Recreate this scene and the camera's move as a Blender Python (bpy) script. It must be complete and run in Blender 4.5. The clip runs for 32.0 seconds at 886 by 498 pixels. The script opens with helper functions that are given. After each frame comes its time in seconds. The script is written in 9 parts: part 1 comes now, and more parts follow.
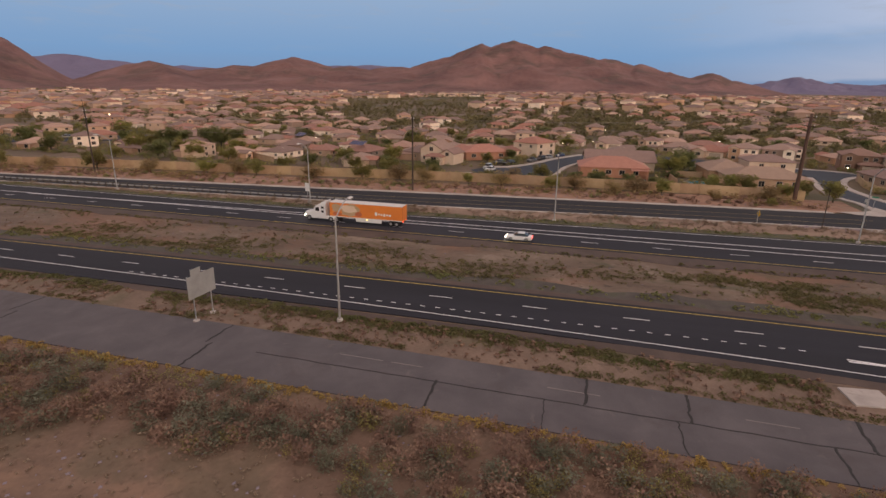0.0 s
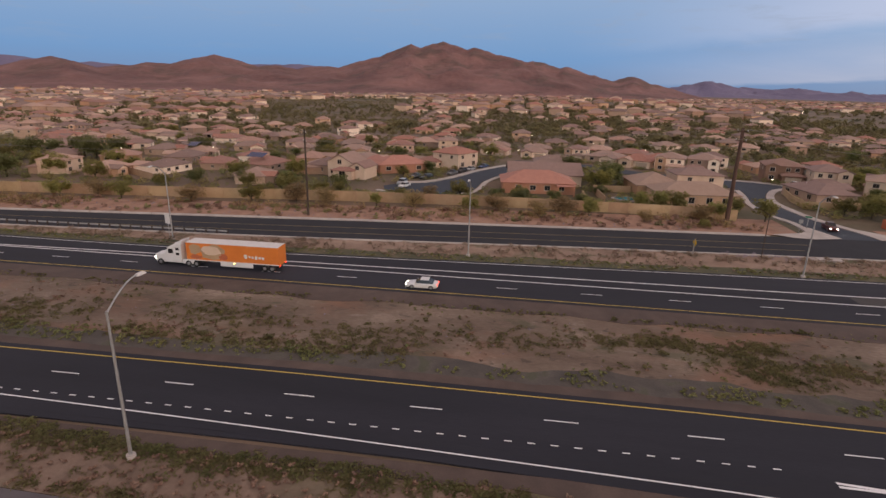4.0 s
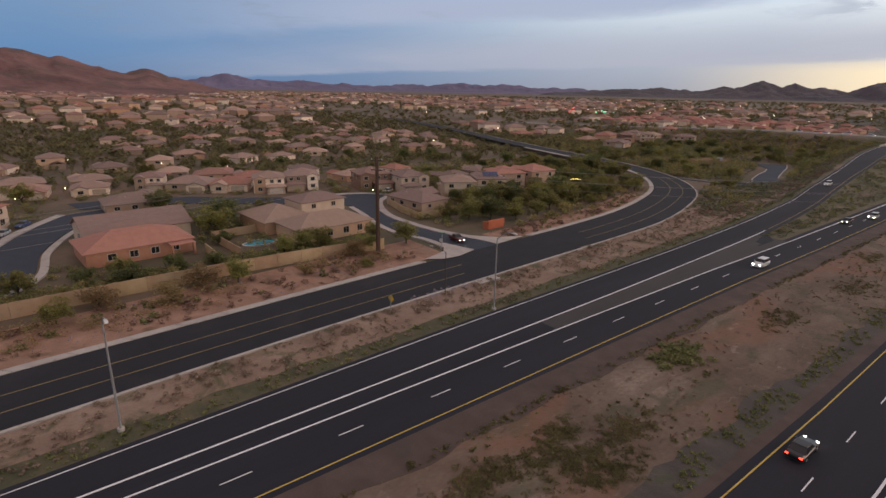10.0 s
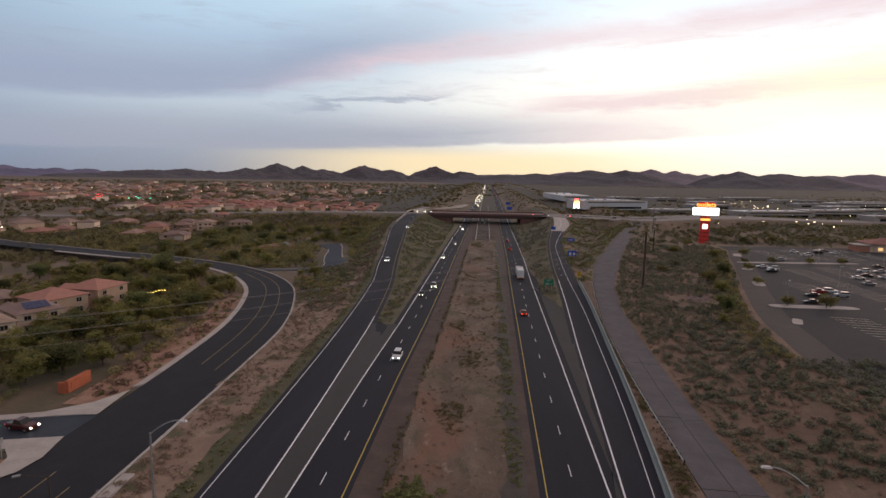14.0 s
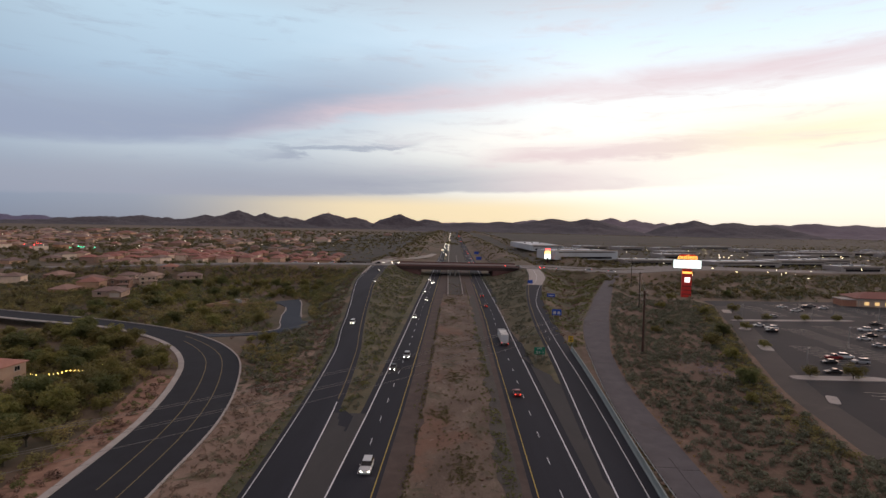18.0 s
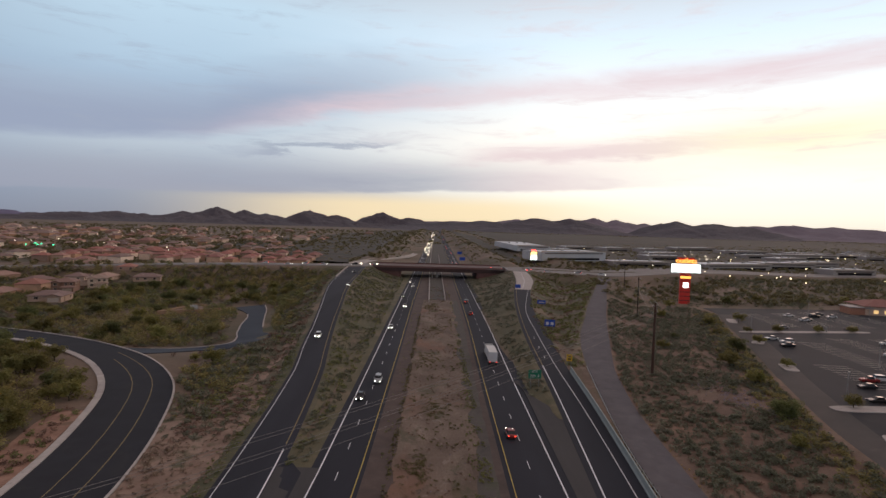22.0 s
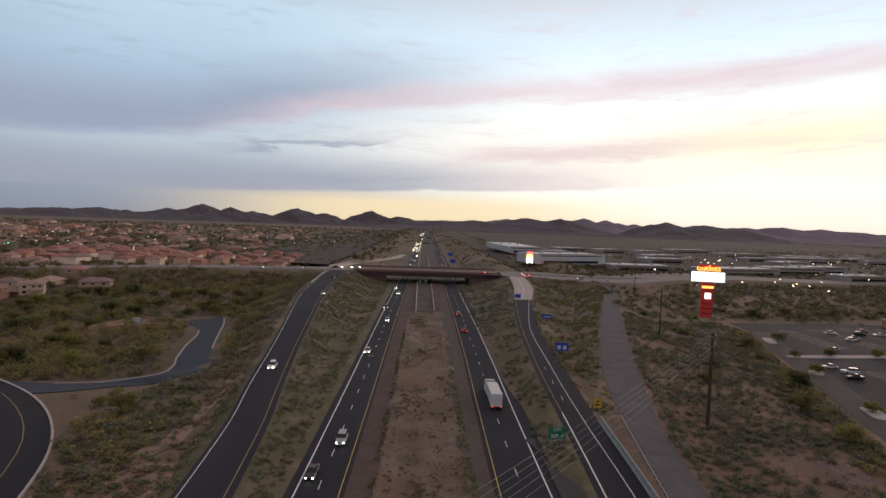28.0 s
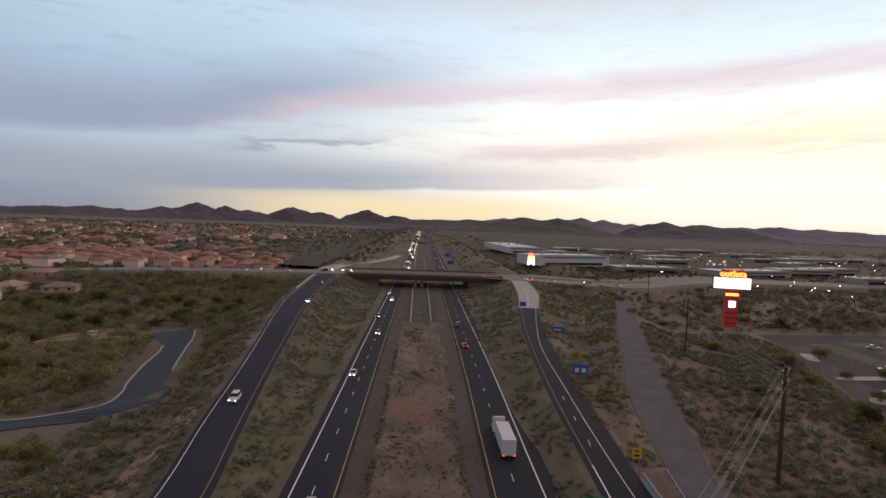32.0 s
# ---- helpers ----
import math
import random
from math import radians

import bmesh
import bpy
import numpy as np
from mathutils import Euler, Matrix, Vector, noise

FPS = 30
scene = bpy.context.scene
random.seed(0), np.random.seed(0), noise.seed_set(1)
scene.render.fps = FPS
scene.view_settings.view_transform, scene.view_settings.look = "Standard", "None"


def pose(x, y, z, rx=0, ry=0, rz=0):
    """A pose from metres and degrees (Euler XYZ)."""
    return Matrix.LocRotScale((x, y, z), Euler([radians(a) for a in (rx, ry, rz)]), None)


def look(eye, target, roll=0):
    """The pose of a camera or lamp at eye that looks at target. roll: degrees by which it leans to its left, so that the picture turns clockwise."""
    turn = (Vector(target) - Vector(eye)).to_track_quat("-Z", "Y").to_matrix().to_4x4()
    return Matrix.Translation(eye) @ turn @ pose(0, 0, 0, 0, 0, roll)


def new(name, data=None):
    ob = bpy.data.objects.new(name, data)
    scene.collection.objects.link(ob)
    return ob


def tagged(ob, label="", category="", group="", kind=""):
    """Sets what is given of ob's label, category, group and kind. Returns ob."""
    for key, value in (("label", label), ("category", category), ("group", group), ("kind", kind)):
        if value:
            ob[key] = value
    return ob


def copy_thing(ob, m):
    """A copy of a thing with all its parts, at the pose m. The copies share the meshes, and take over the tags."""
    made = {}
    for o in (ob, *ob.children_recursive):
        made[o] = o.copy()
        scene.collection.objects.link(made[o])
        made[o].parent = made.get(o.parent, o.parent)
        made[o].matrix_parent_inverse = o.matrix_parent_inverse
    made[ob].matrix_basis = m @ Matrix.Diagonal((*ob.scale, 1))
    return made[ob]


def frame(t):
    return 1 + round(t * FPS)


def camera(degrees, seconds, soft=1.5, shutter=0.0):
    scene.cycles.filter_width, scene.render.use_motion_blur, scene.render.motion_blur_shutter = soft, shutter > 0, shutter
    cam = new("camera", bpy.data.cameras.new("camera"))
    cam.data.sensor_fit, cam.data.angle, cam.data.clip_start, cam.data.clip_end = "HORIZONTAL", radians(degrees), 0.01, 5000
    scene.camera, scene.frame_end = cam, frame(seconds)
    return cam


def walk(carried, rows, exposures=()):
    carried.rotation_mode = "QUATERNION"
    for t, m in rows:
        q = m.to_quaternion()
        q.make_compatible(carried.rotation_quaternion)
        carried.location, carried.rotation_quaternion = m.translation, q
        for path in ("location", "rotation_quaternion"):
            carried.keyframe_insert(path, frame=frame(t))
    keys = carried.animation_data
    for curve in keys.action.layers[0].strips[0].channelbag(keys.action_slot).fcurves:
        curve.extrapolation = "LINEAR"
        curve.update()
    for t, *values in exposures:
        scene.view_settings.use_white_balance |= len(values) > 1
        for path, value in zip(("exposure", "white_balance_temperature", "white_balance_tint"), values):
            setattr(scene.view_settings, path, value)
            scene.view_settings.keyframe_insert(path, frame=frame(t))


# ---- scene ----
cam = camera(79.0, 32.0, soft=1.5)
PATH = [
    (0.0, -0.00, 0.00, 26.60, 73.00, -0.80, 104.80),
    (0.5, -3.33, 0.43, 26.91, 73.00, -0.90, 103.90),
    (1.0, -6.71, 1.01, 27.07, 73.00, -1.00, 103.00),
    (1.5, -10.04, 1.43, 27.38, 73.00, -1.10, 102.20),
    (2.0, -13.52, 1.82, 27.54, 73.10, -1.10, 101.30),
    (2.5, -16.55, 2.33, 27.85, 73.10, -1.10, 100.10),
    (4.5, -21.70, 2.28, 28.47, 73.20, -1.40, 97.20),
    (5.0, -22.83, 1.67, 28.78, 73.20, -1.40, 96.20),
    (5.5, -24.52, 0.75, 29.25, 73.20, -1.30, 94.60),
    (6.0, -26.86, -0.18, 29.72, 73.20, -1.40, 92.00),
    (6.5, -29.65, -1.22, 30.34, 73.20, -1.30, 87.40),
    (7.0, -32.52, -2.61, 31.12, 73.30, -1.20, 81.50),
    (7.5, -35.61, -3.73, 31.75, 73.30, -1.10, 76.10),
    (8.0, -38.63, -5.16, 32.53, 73.30, -1.10, 70.20),
    (8.5, -41.68, -6.43, 33.15, 73.40, -1.10, 64.70),
    (9.0, -44.89, -7.74, 34.09, 73.30, -1.00, 59.90),
    (9.5, -48.02, -8.71, 34.71, 73.30, -1.00, 55.70),
    (10.0, -51.19, -9.53, 35.34, 73.30, -1.00, 51.30),
    (10.5, -54.44, -10.05, 36.12, 73.30, -1.00, 46.50),
    (11.0, -57.73, -10.42, 36.90, 73.30, -1.00, 41.10),
    (11.5, -60.99, -10.29, 37.52, 73.30, -1.00, 35.20),
    (12.0, -64.32, -9.87, 38.14, 73.40, -1.10, 28.60),
    (12.5, -67.32, -8.87, 38.77, 73.40, -1.10, 21.70),
    (13.0, -70.17, -7.19, 39.24, 73.50, -1.00, 14.50),
    (13.5, -72.60, -5.24, 40.02, 75.00, -1.00, 8.00),
    (14.0, -74.82, -2.91, 40.48, 82.30, -1.00, 4.50),
    (14.5, -76.43, -0.43, 40.95, 89.40, -1.00, 3.10),
    (16.5, -79.93, 11.88, 41.89, 87.20, -1.10, 1.60),
    (17.0, -80.15, 15.20, 42.04, 87.20, -1.20, 1.30),
    (17.5, -80.21, 18.57, 42.20, 87.30, -1.20, 1.00),
    (18.0, -80.13, 21.98, 42.20, 87.40, -1.20, 0.70),
    (18.5, -80.04, 25.38, 42.20, 87.30, -1.30, 0.40),
    (19.0, -79.92, 28.64, 42.36, 87.30, -1.40, 0.20),
    (19.5, -79.83, 32.04, 42.36, 87.20, -1.40, -0.10),
    (20.0, -79.71, 35.30, 42.36, 87.20, -1.50, -0.30),
    (20.5, -79.58, 38.55, 42.36, 87.20, -1.60, -0.50),
    (21.0, -79.61, 41.77, 42.51, 87.20, -1.60, -0.70),
    (21.5, -79.48, 45.03, 42.51, 87.20, -1.70, -0.90),
    (22.0, -79.36, 48.28, 42.51, 87.30, -1.70, -1.10),
    (22.5, -79.38, 51.50, 42.51, 87.30, -1.80, -1.20),
    (23.0, -79.26, 54.75, 42.67, 87.20, -1.80, -1.30),
    (23.5, -79.13, 58.01, 42.67, 87.20, -1.90, -1.40),
    (24.0, -79.16, 61.22, 42.67, 87.30, -1.90, -1.60),
    (24.5, -79.03, 64.48, 42.82, 87.30, -1.90, -1.70),
    (25.0, -79.06, 67.69, 42.82, 87.30, -1.90, -1.80),
    (25.5, -78.93, 70.95, 42.98, 87.30, -2.00, -1.90),
    (26.5, -78.79, 77.40, 42.99, 87.28, -2.07, -2.03),
    (27.0, -78.72, 80.61, 43.00, 87.27, -2.11, -2.09),
    (27.5, -78.65, 83.82, 43.03, 87.26, -2.14, -2.15),
    (28.0, -78.59, 87.02, 43.07, 87.25, -2.16, -2.20),
    (28.5, -78.53, 90.21, 43.11, 87.23, -2.19, -2.26),
    (29.0, -78.46, 93.39, 43.17, 87.22, -2.21, -2.31),
    (29.5, -78.40, 96.56, 43.24, 87.21, -2.22, -2.36),
    (30.0, -78.34, 99.73, 43.31, 87.20, -2.24, -2.40),
    (30.5, -78.29, 102.89, 43.39, 87.19, -2.25, -2.45),
    (31.0, -78.23, 106.04, 43.49, 87.18, -2.25, -2.49),
    (31.5, -78.18, 109.18, 43.59, 87.17, -2.26, -2.53),
    (32.0, -78.13, 112.32, 43.70, 87.16, -2.26, -2.56),
]
EXPO = [(0.0, 0.08, 7150, 15), (2.0, 0.08, 7050, 15), (5.0, 0.02, 6650, 15), (6.0, 0.02, 6600, 15), (9.0, -0.18, 6600, 13), (13.0, -0.43, 6500, 12), (16.5, -0.58, 6400, 12), (32.0, -0.58, 6400, 12)]
walk(cam, [(t, pose(x, y, z, a, b, c)) for t, x, y, z, a, b, c in PATH], EXPO)
SKY = 1.0

# ---------------------------------------------------------------- world and light
def nodes_of(tree):
    tree.nodes.clear()
    return tree.nodes, tree.links


class NT:
    """Small helper that strings math nodes together."""
    def __init__(self, tree):
        self.n, self.l = nodes_of(tree)

    def put(self, kind, **inputs):
        node = self.n.new(kind)
        return node

    def math(self, op, a, b=None, c=None, clamp=False):
        m = self.n.new("ShaderNodeMath")
        m.operation, m.use_clamp = op, clamp
        for i, v in enumerate((a, b, c)):
            if v is None:
                continue
            if isinstance(v, (int, float)):
                m.inputs[i].default_value = v
            else:
                self.l.new(v, m.inputs[i])
        return m.outputs[0]

    def span(self, v, a, b, smooth=True):
        m = self.n.new("ShaderNodeMapRange")
        m.interpolation_type = "SMOOTHSTEP" if smooth else "LINEAR"
        self.l.new(v, m.inputs["Value"])
        m.inputs["From Min"].default_value, m.inputs["From Max"].default_value = a, b
        return m.outputs[0]

    def ramp(self, v, stops, mode="LINEAR"):
        r = self.n.new("ShaderNodeValToRGB")
        r.color_ramp.interpolation = mode
        while len(r.color_ramp.elements) < len(stops):
            r.color_ramp.elements.new(0.5)
        for e, (p, c) in zip(r.color_ramp.elements, stops):
            e.position, e.color = p, (*c, 1)
        if v is not None:
            self.l.new(v, r.inputs[0])
        return r.outputs[0]

    def mix(self, f, a, b, blend="MIX"):
        m = self.n.new("ShaderNodeMix")
        m.data_type, m.blend_type = "RGBA", blend
        for sock, v in ((m.inputs[0], f), (m.inputs[6], a), (m.inputs[7], b)):
            if isinstance(v, (int, float)):
                sock.default_value = v
            elif isinstance(v, tuple):
                sock.default_value = (*v, 1)
            else:
                self.l.new(v, sock)
        return m.outputs[2]

    def noise(self, vec, scale, detail=4, rough=0.55, distort=0.0):
        t = self.n.new("ShaderNodeTexNoise")
        t.inputs["Scale"].default_value, t.inputs["Detail"].default_value = scale, detail
        t.inputs["Roughness"].default_value, t.inputs["Distortion"].default_value = rough, distort
        if vec is not None:
            self.l.new(vec, t.inputs["Vector"])
        return t.outputs["Fac"]

    def vec(self, x, y, z=0.0):
        c = self.n.new("ShaderNodeCombineXYZ")
        for i, v in enumerate((x, y, z)):
            if isinstance(v, (int, float)):
                c.inputs[i].default_value = v
            else:
                self.l.new(v, c.inputs[i])
        return c.outputs[0]


world = bpy.data.worlds.new("dusk_sky")
scene.world = world
world.use_nodes = True
W = NT(world.node_tree)
tc = W.n.new("ShaderNodeTexCoord")
sep = W.n.new("ShaderNodeSeparateXYZ")
W.l.new(tc.outputs["Generated"], sep.inputs[0])
az = W.math("MULTIPLY", W.math("ARCTAN2", sep.outputs[0], sep.outputs[1]), 57.2958)
el = W.math("MULTIPLY", W.math("ARCSINE", sep.outputs[2]), 57.2958)
el01 = W.math("DIVIDE", W.math("MAXIMUM", el, 0.0), 90.0)
streak = W.noise(W.vec(W.math("MULTIPLY", az, 0.045), W.math("MULTIPLY", el, 0.28), 3.1), 1.0, 6, 0.6, 0.6)
fine = W.noise(W.vec(W.math("MULTIPLY", az, 0.14), W.math("MULTIPLY", el, 0.9), 7.7), 1.0, 6, 0.65, 0.4)
wob = W.math("MULTIPLY", W.math("SUBTRACT", streak, 0.5), 7.0)
# eastern half of the sky: dusk blue
cool = W.ramp(el01, [(0.0, (0.168, 0.270, 0.455)), (0.03, (0.163, 0.325, 0.58)), (0.09, (0.252, 0.395, 0.61)),
                     (0.17, (0.345, 0.425, 0.53)), (0.32, (0.58, 0.47, 0.46)), (1.0, (0.585, 0.47, 0.455))])
# western half: the afterglow
warm = W.ramp(el01, [(0.0, (1.46, 1.30, 1.06)), (0.02, (1.68, 1.56, 1.28)), (0.05, (1.75, 1.69, 1.46)),
                     (0.10, (1.75, 1.66, 1.48)), (0.2, (1.22, 1.45, 1.60)), (0.32, (0.74, 0.62, 0.595)), (1.0, (0.585, 0.47, 0.455))])
mid = W.ramp(el01, [(0.0, (0.43, 0.46, 0.54)), (0.03, (0.52, 0.58, 0.68)), (0.08, (0.78, 0.90, 1.0)),
                    (0.14, (0.66, 0.88, 1.08)), (0.22, (0.82, 1.08, 1.26)), (0.34, (0.68, 0.57, 0.555)), (1.0, (0.585, 0.47, 0.455))])
sun_az = W.math("ABSOLUTE", W.math("SUBTRACT", az, 42.0))
to_mid = W.span(sun_az, 114.0, 68.0)
to_warm = W.span(W.math("ADD", sun_az, W.math("MULTIPLY", wob, 1.2)), 66.0, 24.0)
sky = W.mix(to_warm, W.mix(to_mid, cool, mid), warm)
# yellow strip above the western horizon
sky = W.mix(W.math("MULTIPLY", W.math("MULTIPLY", W.span(el, 3.6, 1.7), W.math("MULTIPLY", W.span(az, -32.0, -6.0), W.span(az, 28.0, 4.0))), 0.80), sky, (1.50, 1.20, 0.70))
# long upper cloud with a pink lower edge
arc = W.math("SUBTRACT", 14.0, W.math("MULTIPLY", 6.0, W.math("EXPONENT", W.math("DIVIDE", W.math("ADD", W.math("MAXIMUM", az, -34.0), 22.0), -18.0))))
low = W.math("ADD", W.math("MAXIMUM", arc, W.math("ADD", W.math("MULTIPLY", az, 0.07), 9.3)), W.math("MULTIPLY", wob, 0.35))
over = W.math("SUBTRACT", el, low)
up = W.math("MULTIPLY", W.span(over, -0.7, 0.9), W.span(over, 7.5, 1.5))
grey_fade = W.span(W.math("ADD", az, wob), 16.0, -24.0)
near_west = W.span(sun_az, 130.0, 96.0)
sky = W.mix(W.math("MULTIPLY", W.math("MULTIPLY", up, grey_fade), W.math("MULTIPLY", near_west, 0.9)), sky, (0.48, 0.56, 0.74))
edge = W.math("MULTIPLY", W.span(W.math("ADD", over, W.math("MULTIPLY", W.math("SUBTRACT", fine, 0.5), 2.2)), -0.9, 0.5), W.span(over, 2.8, 0.4))
pink_on = W.math("MULTIPLY", W.span(az, -30.0, -4.0), W.span(az, 85.0, 45.0))
sky = W.mix(W.math("MULTIPLY", W.math("MULTIPLY", edge, pink_on), W.math("ADD", 0.15, W.math("MULTIPLY", streak, 0.95))), sky, (1.22, 0.92, 0.95))
# lower cloud sheet: grey in the west-south-west, turning pink towards the afterglow
o2 = W.math("ADD", W.math("SUBTRACT", el, W.math("MULTIPLY", az, 0.035)), W.math("ADD", W.math("MULTIPLY", wob, 0.14), W.math("MULTIPLY", W.math("SUBTRACT", fine, 0.5), 0.7)))
low2 = W.math("MULTIPLY", W.span(o2, 3.1, 3.55), W.span(o2, 7.8, 4.4))
sheet = W.mix(W.span(W.math("ADD", az, wob), -2.0, 14.0), (0.54, 0.57, 0.68), (1.05, 0.86, 0.90))
body = W.math("MULTIPLY", W.math("ADD", 0.30, W.math("MULTIPLY", streak, 0.95), None, True), W.math("MULTIPLY", near_west, 0.85))
sky = W.mix(W.math("MULTIPLY", W.math("MULTIPLY", low2, W.span(az, 33.0, 10.0)), body), sky, sheet)
# a pale pink bank low over the afterglow and a ragged grey wisp beside it
o3 = W.math("ADD", W.math("SUBTRACT", el, W.math("ADD", W.math("MULTIPLY", az, 0.05), 6.7)), W.math("MULTIPLY", W.math("SUBTRACT", fine, 0.5), 3.0))
bank = W.math("MULTIPLY", W.math("MULTIPLY", W.span(o3, -1.3, 0.0), W.span(o3, 2.0, 0.2)), W.math("MULTIPLY", W.span(az, 0.0, 9.0), W.span(az, 44.0, 22.0)))
sky = W.mix(W.math("MULTIPLY", bank, 0.72), sky, (1.16, 0.90, 0.92))
o4 = W.math("ADD", W.math("SUBTRACT", el, W.math("ADD", W.math("MULTIPLY", az, 0.105), 8.9)), W.math("MULTIPLY", W.math("SUBTRACT", fine, 0.5), 3.4))
wisp = W.math("MULTIPLY", W.math("MULTIPLY", W.span(o4, -0.5, 0.0), W.span(o4, 0.7, 0.1)), W.math("MULTIPLY", W.span(az, -21.0, -16.0), W.span(az, -2.0, -7.0)))
sky = W.mix(W.math("MULTIPLY", wisp, 0.7), sky, (0.50, 0.57, 0.70))
# a yellow breath in the afterglow
breath = W.math("MULTIPLY", W.span(W.math("ABSOLUTE", W.math("SUBTRACT", el, 8.2)), 4.5, 0.5), W.math("MULTIPLY", W.span(az, 14.0, 36.0), W.math("MULTIPLY", streak, 1.1)))
sky = W.mix(breath, sky, (1.62, 1.46, 0.98))
# thin streaks all over
wisps = W.math("MULTIPLY", W.span(fine, 0.50, 0.72), W.span(el, 1.5, 6.0))
sky = W.mix(W.math("MULTIPLY", wisps, 0.38), sky, W.mix(to_warm, W.mix(to_mid, (0.30, 0.37, 0.48), (0.56, 0.64, 0.78)), (1.2, 1.0, 1.0)))
bg = W.n.new("ShaderNodeBackground")
W.l.new(sky, bg.inputs[0])
bg.inputs[1].default_value = SKY
wo = W.n.new("ShaderNodeOutputWorld")
W.l.new(bg.outputs[0], wo.inputs[0])

sun = new("sun", bpy.data.lights.new("sun", "SUN"))
sun.data.energy, sun.data.angle, sun.data.color = 0.75, radians(24), (1.0, 0.60, 0.45)
sun.matrix_world = look((600, 700, 110), (0, 0, 0))

# ---------------------------------------------------------------- materials
MATS = {}


def surface(name, stops, scale=1.0, fine_scale=12.0, rough=0.9, bump=0.3, bump_dist=0.02, metal=0.0, vary=0.0, island=0.0,
            place="Object", spots=None, stretch=(1, 1, 1), emit=None, thin=0.0):
    """A node material: colours over coarse noise, darker grain, bump, and a shift of brightness per object or per island."""
    if name in MATS:
        return MATS[name]
    m = bpy.data.materials.new(name)
    m.use_nodes = True
    t = NT(m.node_tree)
    out, b = t.n.new("ShaderNodeOutputMaterial"), t.n.new("ShaderNodeBsdfPrincipled")
    t.l.new(b.outputs[0], out.inputs[0])
    if place == "Object":
        c = t.n.new("ShaderNodeTexCoord").outputs["Object"]
    else:
        c = t.n.new("ShaderNodeNewGeometry").outputs["Position"]
    if stretch != (1, 1, 1):
        mp = t.n.new("ShaderNodeMapping")
        mp.inputs["Scale"].default_value = stretch
        t.l.new(c, mp.inputs[0])
        c = mp.outputs[0]
    coarse, grain = t.noise(c, scale, 5, 0.6, 0.3), t.noise(c, fine_scale, 4, 0.6)
    k = t.math("ADD", t.math("MULTIPLY", coarse, 0.75), t.math("MULTIPLY", grain, 0.25))
    col = t.ramp(t.span(k, 0.30, 0.70, False), stops)
    if spots:
        for colour, sscale, lo, hi, amount in spots:
            col = t.mix(t.math("MULTIPLY", t.span(t.noise(c, sscale, 5, 0.62, 0.5), lo, hi), amount), col, colour)
    if vary or island:
        if vary:
            rnd = t.n.new("ShaderNodeObjectInfo").outputs["Random"]
        else:
            rnd = t.n.new("ShaderNodeNewGeometry").outputs["Random Per Island"]
        hsv = t.n.new("ShaderNodeHueSaturation")
        amt = vary or island
        t.l.new(t.math("ADD", t.math("MULTIPLY", rnd, 2 * amt), 1 - amt), hsv.inputs["Value"])
        t.l.new(t.math("ADD", t.math("MULTIPLY", rnd, 0.02), 0.49), hsv.inputs["Hue"])
        t.l.new(col, hsv.inputs["Color"])
        col = hsv.outputs[0]
    t.l.new(col, b.inputs["Base Color"])
    b.inputs["Roughness"].default_value, b.inputs["Metallic"].default_value = rough, metal
    if bump:
        bp = t.n.new("ShaderNodeBump")
        bp.inputs["Strength"].default_value, bp.inputs["Distance"].default_value = bump, bump_dist
        t.l.new(grain, bp.inputs["Height"])
        t.l.new(bp.outputs[0], b.inputs["Normal"])
    if emit:
        b.inputs["Emission Color"].default_value, b.inputs["Emission Strength"].default_value = (*emit[0], 1), emit[1]
    if thin:
        tr, mx = t.n.new("ShaderNodeBsdfTranslucent"), t.n.new("ShaderNodeMixShader")
        t.l.new(col, tr.inputs[0])
        mx.inputs[0].default_value = thin
        t.l.new(b.outputs[0], mx.inputs[1])
        t.l.new(tr.outputs[0], mx.inputs[2])
        t.l.new(mx.outputs[0], out.inputs[0])
    MATS[name] = m
    return m


def palette(name, colours, rough=0.85, scale=0.6, island=False, bump=0.2, waves=0.0):
    """A material whose colour is drawn per object (or per island) from a list, with stains and grain."""
    if name in MATS:
        return MATS[name]
    m = bpy.data.materials.new(name)
    m.use_nodes = True
    t = NT(m.node_tree)
    out, b = t.n.new("ShaderNodeOutputMaterial"), t.n.new("ShaderNodeBsdfPrincipled")
    t.l.new(b.outputs[0], out.inputs[0])
    rnd = t.n.new("ShaderNodeNewGeometry").outputs["Random Per Island"] if island else t.n.new("ShaderNodeObjectInfo").outputs["Random"]
    col = t.ramp(rnd, [(i / len(colours), c) for i, c in enumerate(colours)], "CONSTANT")
    c = t.n.new("ShaderNodeTexCoord").outputs["Object"]
    a, g = t.noise(c, scale, 5, 0.6), t.noise(c, 9.0, 3)
    hsv = t.n.new("ShaderNodeHueSaturation")
    t.l.new(t.math("ADD", 0.70, t.math("ADD", t.math("MULTIPLY", a, 0.42), t.math("MULTIPLY", g, 0.18))), hsv.inputs["Value"])
    t.l.new(col, hsv.inputs["Color"])
    t.l.new(hsv.outputs[0], b.inputs["Base Color"])
    b.inputs["Roughness"].default_value = rough
    h = g
    if waves:
        wv = t.n.new("ShaderNodeTexWave")
        wv.bands_direction = "Z"
        wv.inputs["Scale"].default_value, wv.inputs["Distortion"].default_value = waves, 0.6
        t.l.new(c, wv.inputs["Vector"])
        h = wv.outputs["Fac"]
    bp = t.n.new("ShaderNodeBump")
    bp.inputs["Strength"].default_value, bp.inputs["Distance"].default_value = bump, 0.05
    t.l.new(h, bp.inputs["Height"])
    t.l.new(bp.outputs[0], b.inputs["Normal"])
    MATS[name] = m
    return m


